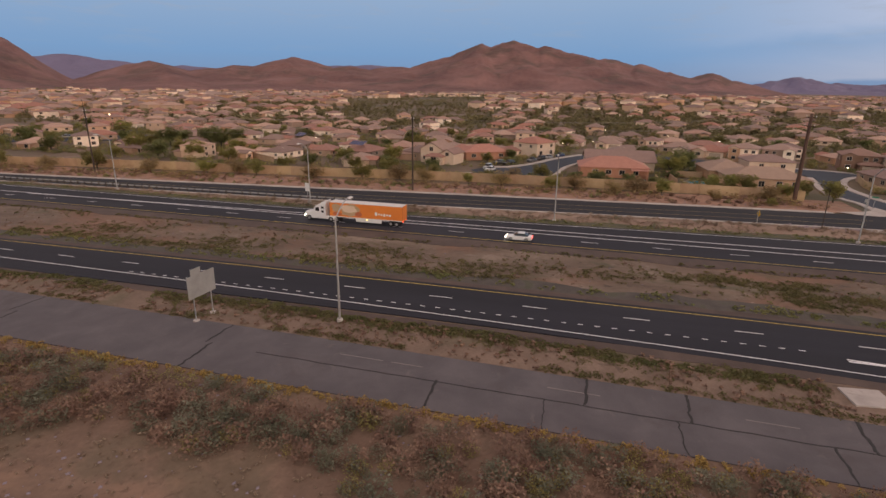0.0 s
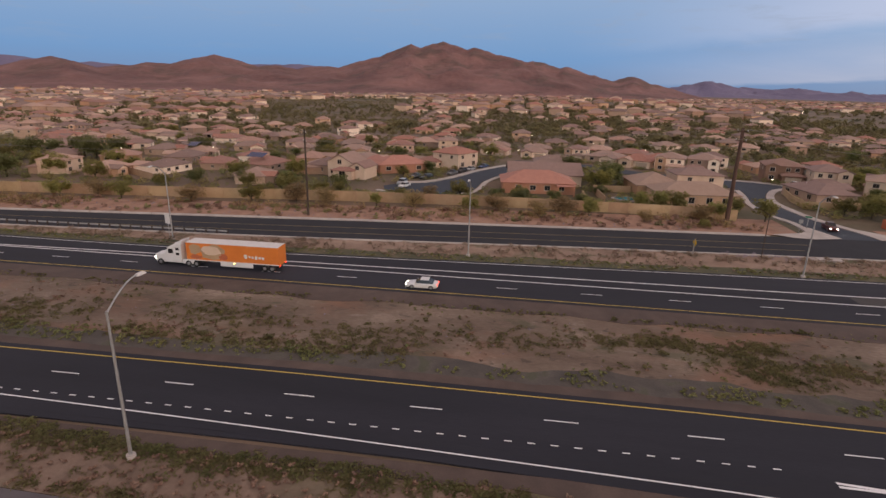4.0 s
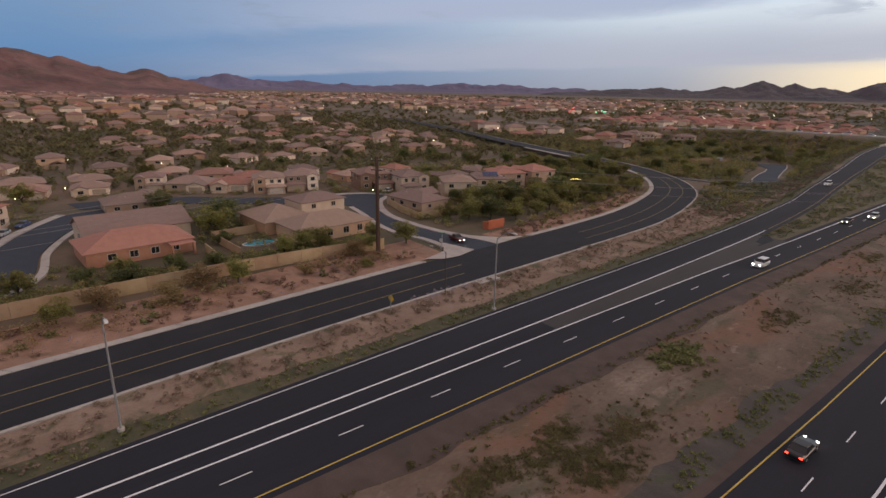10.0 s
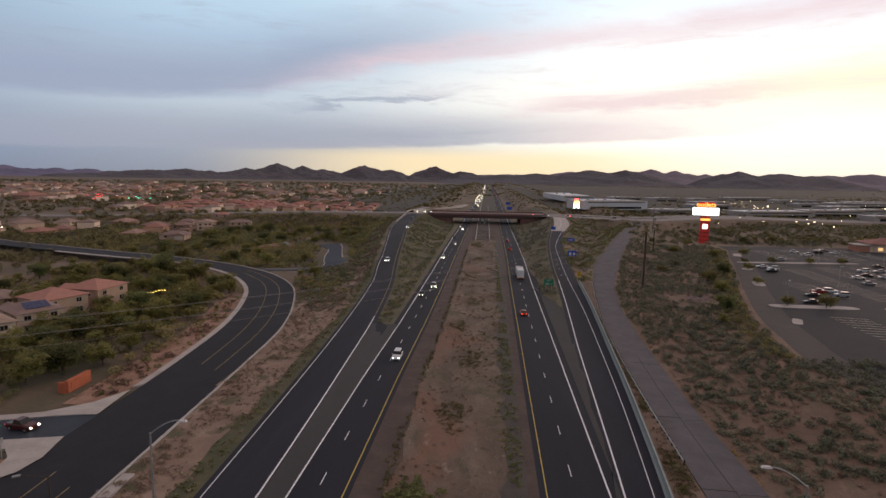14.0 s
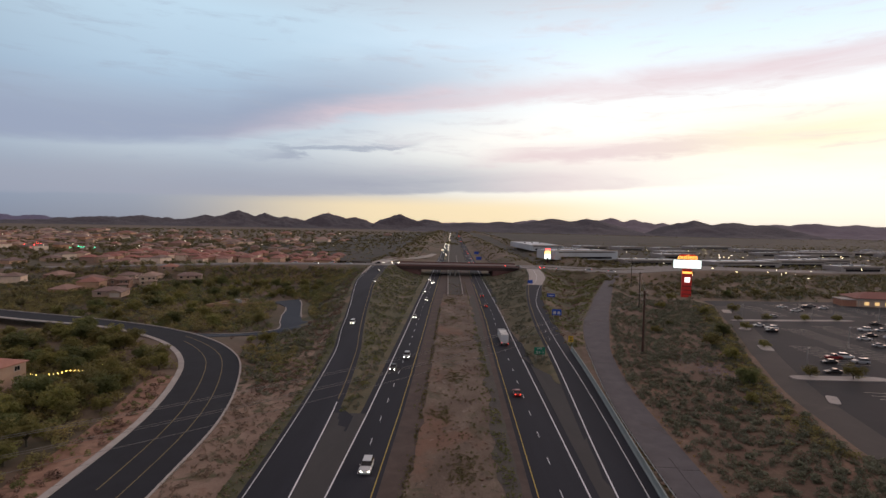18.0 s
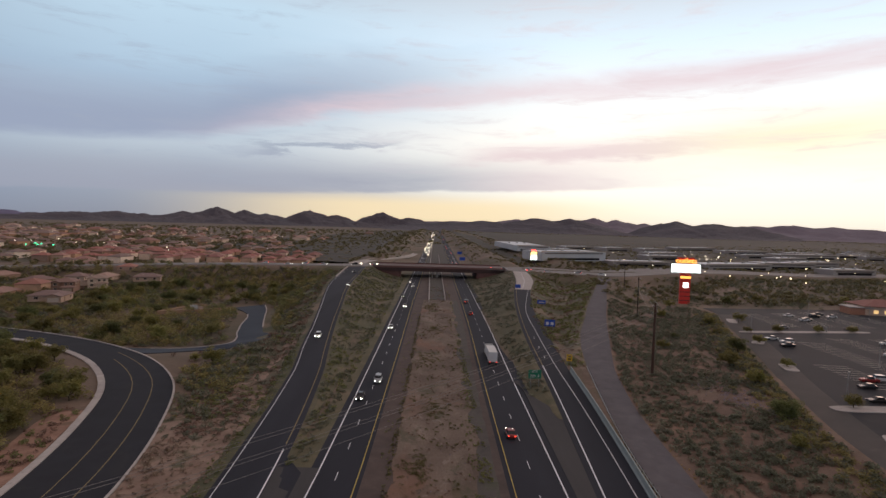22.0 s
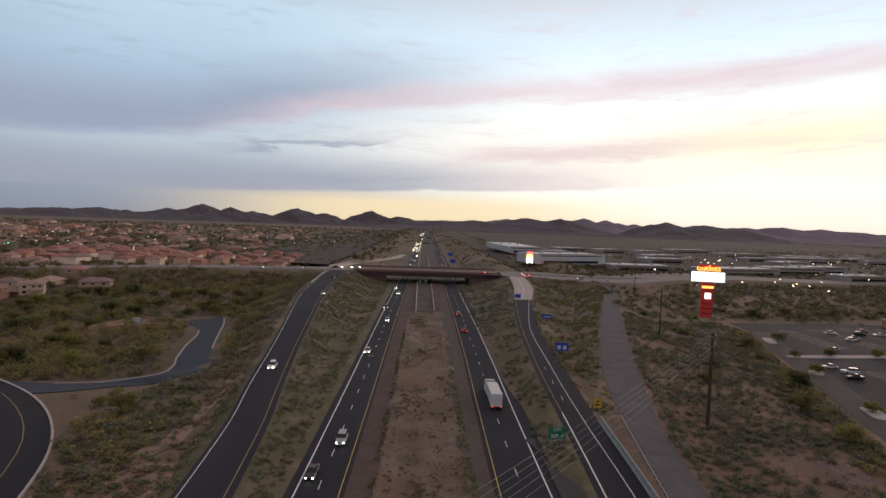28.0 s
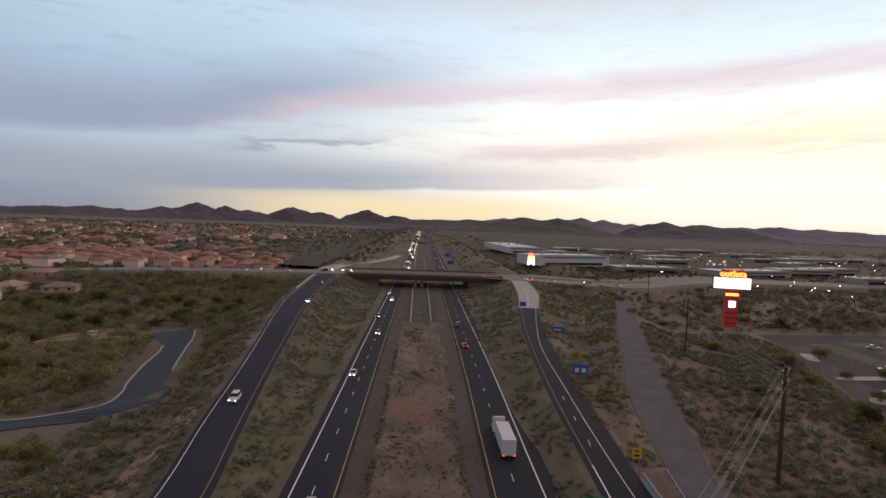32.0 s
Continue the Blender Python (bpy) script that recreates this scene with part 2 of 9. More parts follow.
def glow(name, colour, strength):
    if name in MATS:
        return MATS[name]
    m = bpy.data.materials.new(name)
    m.use_nodes = True
    b = m.node_tree.nodes["Principled BSDF"]
    b.inputs["Base Color"].default_value = (*colour, 1)
    b.inputs["Emission Color"].default_value, b.inputs["Emission Strength"].default_value = (*colour, 1), strength
    MATS[name] = m
    return m


asphalt = surface("dark_asphalt", [(0, (0.0130, 0.0138, 0.0207)), (0.5, (0.0190, 0.0199, 0.0293)), (1, (0.0290, 0.0296, 0.0415))], 0.12, 7, 0.95, 0.25,
                  place="World", stretch=(1, 0.12, 1), spots=[((0.038, 0.036, 0.039), 0.05, 0.55, 0.75, 0.5)])
asphalt_front = surface("frontage_asphalt", [(0, (0.0130, 0.0133, 0.0184)), (1, (0.0220, 0.0224, 0.0299))], 0.2, 8, 0.95, 0.25, place="World",
                        spots=[((0.034, 0.032, 0.034), 0.08, 0.55, 0.72, 0.5)])
asphalt_old = surface("old_asphalt", [(0, (0.0886, 0.0803, 0.0879)), (0.5, (0.1137, 0.1026, 0.1110)), (1, (0.1445, 0.1297, 0.1379))], 0.25, 9, 0.92, 0.4,
                      place="World", spots=[((0.085, 0.07, 0.07), 0.1, 0.55, 0.7, 0.6), ((0.2, 0.17, 0.16), 0.6, 0.6, 0.75, 0.35)])
asphalt_gore = surface("worn_gore_asphalt", [(0, (0.0447, 0.041, 0.0414)), (1, (0.0681, 0.0626, 0.0606))], 0.2, 8, 0.9, 0.3, place="World", stretch=(1, 0.2, 1))
asphalt_shoulder = surface("gravelly_shoulder", [(0, (0.068, 0.0478, 0.0412)), (0.5, (0.0959, 0.0676, 0.0569)), (1, (0.1319, 0.0949, 0.0784))], 0.25, 6, 0.95, 0.5,
                           place="World", spots=[((0.07, 0.055, 0.05), 0.15, 0.5, 0.7, 0.6)])
# blue reflection of the sky is put into the street's base colour
street_mat = surface("sky_tinted_street_asphalt", [(0, (0.0272, 0.0360, 0.0532)), (1, (0.0422, 0.0533, 0.0742))], 0.3, 8, 0.85, 0.2, place="World")
bay_paint = surface("faded_bay_paint", [(0, (0.52, 0.48, 0.40)), (1, (0.70, 0.66, 0.56))], 0.3, 5, 0.85, 0.1, place="World", spots=[((0.06, 0.056, 0.058), 0.12, 0.56, 0.68, 0.6)])
lot_mat = surface("parking_asphalt", [(0, (0.0137, 0.0137, 0.0182)), (1, (0.0259, 0.0245, 0.0296))], 0.08, 7, 0.88, 0.25, place="World",
                  spots=[((0.050, 0.046, 0.047), 0.05, 0.52, 0.7, 0.6)])
lane_mat = surface("drive_lane_asphalt", [(0, (0.052, 0.045, 0.043)), (1, (0.082, 0.070, 0.064))], 0.1, 6, 0.9, 0.25, place="World", spots=[((0.12, 0.10, 0.085), 0.08, 0.56, 0.7, 0.5)])
scrubland = surface("far_scrubland", [(0, (0.046, 0.042, 0.031)), (0.5, (0.070, 0.060, 0.046)), (1, (0.112, 0.088, 0.068))], 0.012, 0.12, 0.97, 0.7, 0.3, place="World", spots=[((0.045, 0.048, 0.032), 0.02, 0.5, 0.64, 0.7)])
tar = surface("crack_sealer", [(0, (0.014, 0.013, 0.013)), (1, (0.026, 0.024, 0.023))], 2, 9, 0.7, 0.2)
white_paint = surface("white_road_paint", [(0, (0.70, 0.70, 0.72)), (0.5, (0.82, 0.82, 0.84)), (1, (0.88, 0.88, 0.90))], 0.8, 6, 0.7, 0.1, place="World",
                      spots=[((0.35, 0.34, 0.34), 2.2, 0.66, 0.74, 0.6)])
faded_paint = surface("faded_white_paint", [(0, (0.17, 0.15, 0.145)), (1, (0.27, 0.24, 0.23))], 0.8, 6, 0.8, 0.1, place="World")
yellow_paint = surface("yellow_road_paint", [(0, (0.52, 0.37, 0.075)), (1, (0.68, 0.50, 0.12))], 0.8, 6, 0.7, 0.1, place="World",
                       spots=[((0.2, 0.13, 0.05), 1.5, 0.6, 0.72, 0.7)])
yellow_worn = surface("worn_yellow_paint", [(0, (0.20, 0.145, 0.062)), (1, (0.36, 0.275, 0.125))], 0.6, 6, 0.8, 0.1, place="World")
concrete = surface("pale_concrete", [(0, (0.36, 0.32, 0.295)), (0.5, (0.46, 0.415, 0.385)), (1, (0.54, 0.49, 0.455))], 0.4, 8, 0.9, 0.3, place="World",
                   vary=0.06, spots=[((0.24, 0.2, 0.17), 0.8, 0.58, 0.72, 0.5)])
barrier_mat = surface("barrier_concrete", [(0, (0.228, 0.271, 0.263)), (1, (0.350, 0.394, 0.376))], 0.5, 8, 0.85, 0.3, place="World",
                      spots=[((0.09, 0.1, 0.1), 0.5, 0.55, 0.7, 0.5)])
dirt_median = surface("median_dirt", [(0, (0.0927, 0.0659, 0.0487)), (0.35, (0.1437, 0.1025, 0.0758)), (0.7, (0.1993, 0.1492, 0.1131)), (1, (0.306, 0.2398, 0.187))], 0.13, 2.2, 0.97, 0.9,
                      0.07, place="World", stretch=(1, 0.55, 1), spots=[((0.075, 0.078, 0.040), 0.16, 0.54, 0.64, 0.6), ((0.225, 0.116, 0.074), 0.05, 0.50, 0.64, 0.7), ((0.062, 0.050, 0.038), 0.9, 0.58, 0.68, 0.6), ((0.34, 0.28, 0.235), 0.5, 0.6, 0.72, 0.5)])
dirt_verge = surface("verge_dirt", [(0, (0.19, 0.125, 0.092)), (0.5, (0.275, 0.19, 0.142)), (1, (0.38, 0.28, 0.215))], 0.15, 2.5, 0.97, 0.7, 0.05, place="World",
                     spots=[((0.075, 0.082, 0.036), 0.16, 0.52, 0.64, 0.8), ((0.19, 0.09, 0.055), 0.3, 0.55, 0.72, 0.5)])
weedy_dirt = surface("weedy_dirt", [(0, (0.135, 0.096, 0.070)), (0.5, (0.200, 0.140, 0.105)), (1, (0.285, 0.205, 0.156))], 0.18, 2.5, 0.97, 0.8, 0.06, place="World",
                     spots=[((0.085, 0.088, 0.042), 0.11, 0.52, 0.66, 0.45), ((0.095, 0.068, 0.05), 0.5, 0.56, 0.68, 0.6)])
cross_mat = surface("worn_grey_paving", [(0, (0.17, 0.155, 0.15)), (0.5, (0.22, 0.20, 0.19)), (1, (0.29, 0.265, 0.25))], 0.1, 4, 0.9, 0.3, place="World")
bank_dirt = surface("bank_dirt", [(0, (0.089, 0.083, 0.052)), (0.5, (0.142, 0.121, 0.078)), (1, (0.242, 0.185, 0.129))], 0.08, 2.5, 0.97, 0.8, 0.06, place="World",
                    spots=[((0.070, 0.080, 0.036), 0.06, 0.46, 0.62, 0.7), ((0.27, 0.19, 0.13), 0.045, 0.55, 0.68, 0.7)])
grass_verge = surface("weedy_verge", [(0, (0.060, 0.066, 0.034)), (0.5, (0.092, 0.088, 0.048)), (1, (0.165, 0.128, 0.078))], 0.3, 3, 0.97, 0.8, 0.06, place="World")
gravel_red = surface("landscape_gravel", [(0, (0.2257, 0.1253, 0.0880)), (0.5, (0.3355, 0.1949, 0.1364)), (1, (0.4514, 0.2842, 0.2035))], 0.22, 3.5, 0.97, 0.7, 0.05, place="World",
                     spots=[((0.10, 0.075, 0.045), 0.25, 0.52, 0.7, 0.6), ((0.30, 0.215, 0.165), 0.12, 0.58, 0.72, 0.5)])
gravel_dark = surface("dark_gravel", [(0, (0.062, 0.055, 0.050)), (0.5, (0.092, 0.080, 0.070)), (1, (0.13, 0.112, 0.095))], 0.3, 4, 0.97, 0.7, 0.05, place="World",
                      spots=[((0.06, 0.07, 0.035), 0.3, 0.52, 0.66, 0.6)])
desert = surface("desert_soil", [(0, (0.1058, 0.0840, 0.0556)), (0.35, (0.1490, 0.1113, 0.0756)), (0.7, (0.1944, 0.1386, 0.0987)), (1, (0.2700, 0.1806, 0.1313))], 0.035, 0.9, 0.97, 0.8,
                 0.1, place="World", spots=[((0.070, 0.074, 0.038), 0.012, 0.48, 0.62, 0.65), ((0.23, 0.165, 0.115), 0.02, 0.58, 0.72, 0.6)])
slope_dirt = surface("slope_dirt", [(0, (0.122, 0.082, 0.058)), (0.5, (0.188, 0.124, 0.090)), (1, (0.300, 0.202, 0.148))], 0.10, 2.5, 0.97, 0.9, 0.07, place="World",
                     spots=[((0.090, 0.080, 0.048), 0.10, 0.50, 0.64, 0.5), ((0.36, 0.225, 0.155), 0.06, 0.54, 0.7, 0.7), ((0.10, 0.065, 0.045), 1.3, 0.56, 0.66, 0.5)])
green_slope = surface("grassy_slope", [(0, (0.085, 0.080, 0.044)), (0.5, (0.128, 0.112, 0.064)), (1, (0.20, 0.155, 0.098))], 0.10, 2.5, 0.97, 0.8, 0.06, place="World", spots=[((0.075, 0.085, 0.042), 0.05, 0.5, 0.64, 0.6), ((0.24, 0.18, 0.125), 0.07, 0.58, 0.7, 0.6)])
rock_pale = surface("pale_rock", [(0, (0.476, 0.4125, 0.368)), (1, (0.782, 0.693, 0.624))], 1.2, 8, 0.9, 0.6, island=0.25)
rock_brown = surface("mountain_rock", [(0, (0.0950, 0.0494, 0.0493)), (0.4, (0.1716, 0.0869, 0.0813)), (1, (0.2838, 0.1526, 0.1380))], 0.0055, 0.06, 0.97, 1.0, 6.0, place="World",
                     spots=[((0.080, 0.062, 0.050), 0.008, 0.5, 0.66, 0.6), ((0.22, 0.14, 0.105), 0.012, 0.58, 0.72, 0.45)])
# air haze of distance is mixed into the next two base colours
rock_hazed = surface("haze_tinted_range_rock", [(0, (0.1283, 0.1193, 0.2)), (1, (0.1958, 0.1732, 0.272))], 0.003, 0.03, 0.97, 0.8, 6.0, place="World")
rock_pale = surface("pale_haze_tinted_rock", [(0, (0.20, 0.165, 0.195)), (1, (0.27, 0.225, 0.255))], 0.003, 0.03, 0.97, 0.8, 6.0, place="World")
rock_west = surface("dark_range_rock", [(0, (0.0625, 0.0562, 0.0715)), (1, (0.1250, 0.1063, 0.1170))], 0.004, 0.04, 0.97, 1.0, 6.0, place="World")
wall_mat = surface("tan_block", [(0, (0.33, 0.215, 0.125)), (0.5, (0.42, 0.285, 0.17)), (1, (0.49, 0.345, 0.215))], 0.3, 5, 0.92, 0.35, vary=0.07, place="World",
                   spots=[((0.25, 0.16, 0.1), 0.5, 0.58, 0.72, 0.4)])
galv = surface("galvanised_steel", [(0, (0.34, 0.34, 0.34)), (1, (0.48, 0.48, 0.47))], 1, 8, 0.5, 0.1, metal=0.6)
rust_pole = surface("weathered_pole", [(0, (0.050, 0.026, 0.019)), (0.5, (0.085, 0.044, 0.031)), (1, (0.125, 0.066, 0.046))], 0.6, 6, 0.8, 0.4, stretch=(3, 3, 0.4))
wood_pole = surface("wooden_pole", [(0, (0.040, 0.028, 0.022)), (1, (0.085, 0.062, 0.048))], 0.8, 8, 0.9, 0.4, stretch=(4, 4, 0.3))
wire_mat = surface("wire_metal", [(0, (0.24, 0.22, 0.21)), (1, (0.34, 0.32, 0.30))], 1, 4, 0.5, 0.0, metal=0.5)
sign_back = surface("sign_back_aluminium", [(0, (0.33, 0.32, 0.30)), (1, (0.46, 0.45, 0.43))], 0.8, 6, 0.5, 0.1, metal=0.4)
sign_green = surface("green_sign_sheet", [(0, (0.012, 0.16, 0.085)), (1, (0.02, 0.22, 0.12))], 1, 6, 0.5, 0.05)
sign_blue = surface("blue_sign_sheet", [(0, (0.02, 0.07, 0.42)), (1, (0.035, 0.10, 0.52))], 1, 6, 0.5, 0.05)
sign_yellow = surface("yellow_sign_sheet", [(0, (0.62, 0.36, 0.02)), (1, (0.74, 0.46, 0.04))], 1, 6, 0.5, 0.05)
sign_white = surface("white_sheet", [(0, (0.62, 0.60, 0.58)), (1, (0.74, 0.72, 0.70))], 1, 6, 0.6, 0.05)
black_mat = surface("black_lettering", [(0, (0.015, 0.015, 0.016)), (1, (0.03, 0.03, 0.03))], 1, 6, 0.6, 0.0)
bridge_red = surface("bridge_paint_red_brown", [(0, (0.175, 0.088, 0.076)), (1, (0.245, 0.125, 0.106))], 0.2, 4, 0.85, 0.3, place="World")
deck_mat = surface("bridge_deck", [(0, (0.125, 0.085, 0.078)), (1, (0.195, 0.135, 0.122))], 0.12, 4, 0.9, 0.2, place="World")
bridge_dark = surface("bridge_girder_brown", [(0, (0.060, 0.034, 0.030)), (1, (0.095, 0.055, 0.047))], 0.2, 4, 0.85, 0.3, place="World")
stucco = palette("stucco", [(0.6600, 0.4840, 0.3520), (0.4840, 0.3410, 0.2475), (0.8140, 0.6380, 0.4950), (0.3960, 0.2585, 0.1815), (0.6050, 0.3905, 0.2585), (0.9020, 0.7480, 0.6050), (0.5060, 0.3025, 0.1870), (0.3410, 0.2365, 0.1815)])
tile = palette("clay_roof_tile", [(0.3249, 0.1728, 0.1378), (0.2850, 0.1782, 0.1505), (0.3990, 0.2430, 0.1908), (0.2736, 0.1890, 0.1590), (0.3819, 0.1782, 0.1325), (0.2337, 0.1566, 0.1357), (0.4731, 0.3132, 0.2438), (0.3420, 0.2322, 0.1908)], 0.9, 0.8, bump=0.6, waves=2.2)
far_stucco = palette("far_stucco", [(0.6882, 0.4823, 0.3411), (0.5047, 0.3399, 0.2405), (0.8488, 0.6358, 0.4798), (0.4129, 0.2569, 0.1765), (0.6308, 0.3898, 0.2499), (0.9405, 0.7454, 0.5864), (0.5276, 0.3021, 0.1812), (0.3555, 0.2363, 0.1765)], island=True)
far_tile = palette("far_roof_tile", [(0.3035, 0.1611, 0.1292), (0.2654, 0.1664, 0.1418), (0.3718, 0.2268, 0.1796), (0.2554, 0.1760, 0.1491), (0.3562, 0.1664, 0.1250), (0.2184, 0.1463, 0.1281), (0.4413, 0.2915, 0.2289), (0.3192, 0.2162, 0.1796)], island=True, waves=1.5)
red_tile = palette("red_roof_tile", [(0.3513, 0.1490, 0.1159), (0.4111, 0.1724, 0.1325), (0.3064, 0.1380, 0.1104), (0.3887, 0.2070, 0.1656)], island=True, waves=1.5)
white_roof = surface("white_flat_roof", [(0, (0.56, 0.588, 0.621)), (1, (0.812, 0.84, 0.8556))], 0.02, 1, 0.85, 0.1, place="World", island=0.2)
store_wall = surface("store_wall", [(0, (0.30, 0.27, 0.25)), (1, (0.42, 0.38, 0.35))], 0.05, 1, 0.9, 0.1, place="World", island=0.25)
white_wall = surface("white_store_wall", [(0, (0.50, 0.51, 0.52)), (1, (0.62, 0.63, 0.64))], 0.05, 1, 0.85, 0.1, place="World")
store_dark = surface("dark_shop_fascia", [(0, (0.10, 0.075, 0.06)), (1, (0.17, 0.13, 0.105))], 0.3, 3, 0.85, 0.1)
salmon_stucco = surface("salmon_stucco", [(0, (0.40, 0.185, 0.115)), (1, (0.50, 0.25, 0.16))], 0.5, 6, 0.9, 0.2)
salmon_tile = palette("salmon_roof_tile", [(0.43, 0.205, 0.155), (0.44, 0.21, 0.16)], 0.9, 0.7, bump=0.6, waves=2.2)
tan_stucco = surface("tan_stucco", [(0, (0.44, 0.30, 0.22)), (1, (0.53, 0.37, 0.275))], 0.5, 6, 0.9, 0.2)
brown_stucco = surface("brown_stucco", [(0, (0.22, 0.125, 0.085)), (1, (0.30, 0.175, 0.12))], 0.5, 6, 0.9, 0.2)
brown_tile = palette("brown_roof_tile", [(0.27, 0.165, 0.130), (0.28, 0.17, 0.135)], 0.9, 0.7, bump=0.6, waves=2.2)
mauve_tile = palette("mauve_roof_tile", [(0.265, 0.178, 0.155), (0.275, 0.185, 0.160)], 0.9, 0.7, bump=0.6, waves=2.2)
tan_tile = palette("tan_roof_tile", [(0.35, 0.245, 0.19), (0.36, 0.25, 0.195)], 0.9, 0.7, bump=0.6, waves=2.2)
cream_stucco = surface("cream_stucco", [(0, (0.57, 0.43, 0.32)), (1, (0.68, 0.53, 0.41))], 0.5, 6, 0.9, 0.2)
rust_wall = surface("terracotta_wall", [(0, (0.42, 0.115, 0.055)), (1, (0.52, 0.155, 0.075))], 0.8, 6, 0.9, 0.3)
trim_mat = surface("window_trim", [(0, (0.50, 0.41, 0.33)), (1, (0.60, 0.51, 0.43))], 1, 6, 0.8, 0.1)
garage_mat = palette("garage_door_paint", [(0.50, 0.39, 0.30), (0.57, 0.47, 0.39), (0.42, 0.32, 0.24)])
solar_mat = surface("solar_panel", [(0, (0.012, 0.022, 0.085)), (1, (0.022, 0.04, 0.13))], 2, 9, 0.18, 0.0)
pool_mat = surface("pool_water", [(0, (0.05, 0.36, 0.48)), (1, (0.09, 0.46, 0.58))], 0.8, 4, 0.08, 0.2, 0.02)
glass_mat = surface("window_glass", [(0, (0.018, 0.018, 0.020)), (1, (0.032, 0.031, 0.034))], 1, 4, 0.08, 0.0)
bark = surface("bark", [(0, (0.055, 0.046, 0.030)), (1, (0.115, 0.095, 0.060))], 3, 12, 0.9, 0.6)
leaf_a = surface("olive_leaves", [(0, (0.1601, 0.1633, 0.0503)), (0.5, (0.2407, 0.2189, 0.0684)), (1, (0.3465, 0.2903, 0.0912))], 0.8, 5, 0.75, 0.0, vary=0.25, thin=0.45)
leaf_b = surface("dark_leaves", [(0, (0.1073, 0.1244, 0.0470)), (0.5, (0.1588, 0.1732, 0.0627)), (1, (0.2344, 0.2257, 0.0804))], 0.8, 5, 0.75, 0.0, vary=0.25, thin=0.45)
leaf_c = surface("yellow_green_leaves", [(0, (0.179, 0.178, 0.060)), (0.5, (0.256, 0.238, 0.081)), (1, (0.344, 0.310, 0.109))], 0.8, 5, 0.75, 0.0, vary=0.2, thin=0.45)
leaf_d = surface("straw_leaves", [(0, (0.2156, 0.1546, 0.0750)), (0.5, (0.3090, 0.2258, 0.1065)), (1, (0.4312, 0.3158, 0.1513))], 0.8, 5, 0.8, 0.0, vary=0.2, thin=0.45)
weed_green = surface("weed_leaves", [(0, (0.105, 0.102, 0.043)), (0.5, (0.170, 0.152, 0.066)), (1, (0.265, 0.218, 0.105))], 0.25, 2, 0.85, 0.0, island=0.14, place="World", thin=0.5)
grass_green = surface("verge_grass", [(0, (0.105, 0.112, 0.042)), (0.5, (0.160, 0.160, 0.062)), (1, (0.24, 0.222, 0.098))], 0.3, 2, 0.85, 0.0, island=0.14, place="World", thin=0.5)
olive_brush = surface("olive_brush", [(0, (0.1890, 0.1711, 0.0702)), (0.5, (0.3010, 0.2594, 0.1040)), (1, (0.4760, 0.3795, 0.1495))], 0.12, 1.2, 0.85, 0.0, island=0.18, place="World", thin=0.45)
straw_brush = surface("straw_brush", [(0, (0.2300, 0.1586, 0.0786)), (0.5, (0.3234, 0.2311, 0.1150)), (1, (0.4456, 0.3293, 0.1694))], 0.1, 1.2, 0.85, 0.0, island=0.3, place="World", thin=0.45)
leaf_yard = surface("yard_tree_leaves", [(0, (0.1281, 0.1156, 0.0598)), (0.5, (0.2013, 0.1770, 0.0851)), (1, (0.3111, 0.2537, 0.1207))], 0.05, 0.35, 0.85, 0.0, island=0.16, place="World", thin=0.4)
flats_mat = surface("pale_desert_flats", [(0, (0.29, 0.185, 0.145)), (0.5, (0.40, 0.265, 0.21)), (1, (0.50, 0.36, 0.29))], 0.006, 0.05, 0.97, 0.4, 0.2, place="World", spots=[((0.12, 0.095, 0.06), 0.01, 0.5, 0.64, 0.7)])
leaf_far = surface("far_leaves", [(0, (0.1156, 0.1320, 0.0612)), (0.5, (0.1814, 0.1896, 0.0852)), (1, (0.2769, 0.2616, 0.1212))], 0.05, 0.6, 0.85, 0.0, island=0.3, place="World", thin=0.45)
sage = surface("sage_leaves", [(0, (0.120, 0.128, 0.088)), (0.5, (0.195, 0.200, 0.138)), (1, (0.310, 0.305, 0.225))], 0.45, 2, 0.85, 0.0, island=0.16, place="World", thin=0.45)
dry_brush = surface("dry_brush", [(0, (0.125, 0.070, 0.052)), (0.5, (0.205, 0.122, 0.088)), (1, (0.33, 0.225, 0.160))], 0.45, 2, 0.9, 0.0, island=0.16, place="World")
green_brush = surface("green_brush", [(0, (0.1419, 0.1624, 0.0630)), (0.5, (0.2156, 0.2240, 0.0882)), (1, (0.3157, 0.2867, 0.1155))], 0.15, 2, 0.85, 0.0, island=0.3, place="World", thin=0.45)
pale_brush = surface("pale_dry_brush", [(0, (0.22, 0.160, 0.115)), (0.5, (0.31, 0.235, 0.175)), (1, (0.42, 0.33, 0.25))], 0.3, 2, 0.9, 0.0, island=0.3, place="World", thin=0.4)
grey_green = surface("grey_green_leaves", [(0, (0.1148, 0.1242, 0.0806)), (0.5, (0.1750, 0.1836, 0.1196)), (1, (0.2590, 0.2538, 0.1690))], 0.1, 1.5, 0.85, 0.0, island=0.35, place="World", thin=0.4)
gold_brush = surface("golden_brush", [(0, (0.26, 0.165, 0.045)), (1, (0.42, 0.285, 0.085))], 0.3, 2, 0.85, 0.0, island=0.3, place="World")
tyre = surface("tyre_rubber", [(0, (0.014, 0.014, 0.014)), (1, (0.026, 0.026, 0.026))], 3, 9, 0.9, 0.2)
rim_mat = surface("alloy_rim", [(0, (0.35, 0.35, 0.36)), (1, (0.48, 0.48, 0.49))], 2, 6, 0.35, 0.0, metal=0.8)
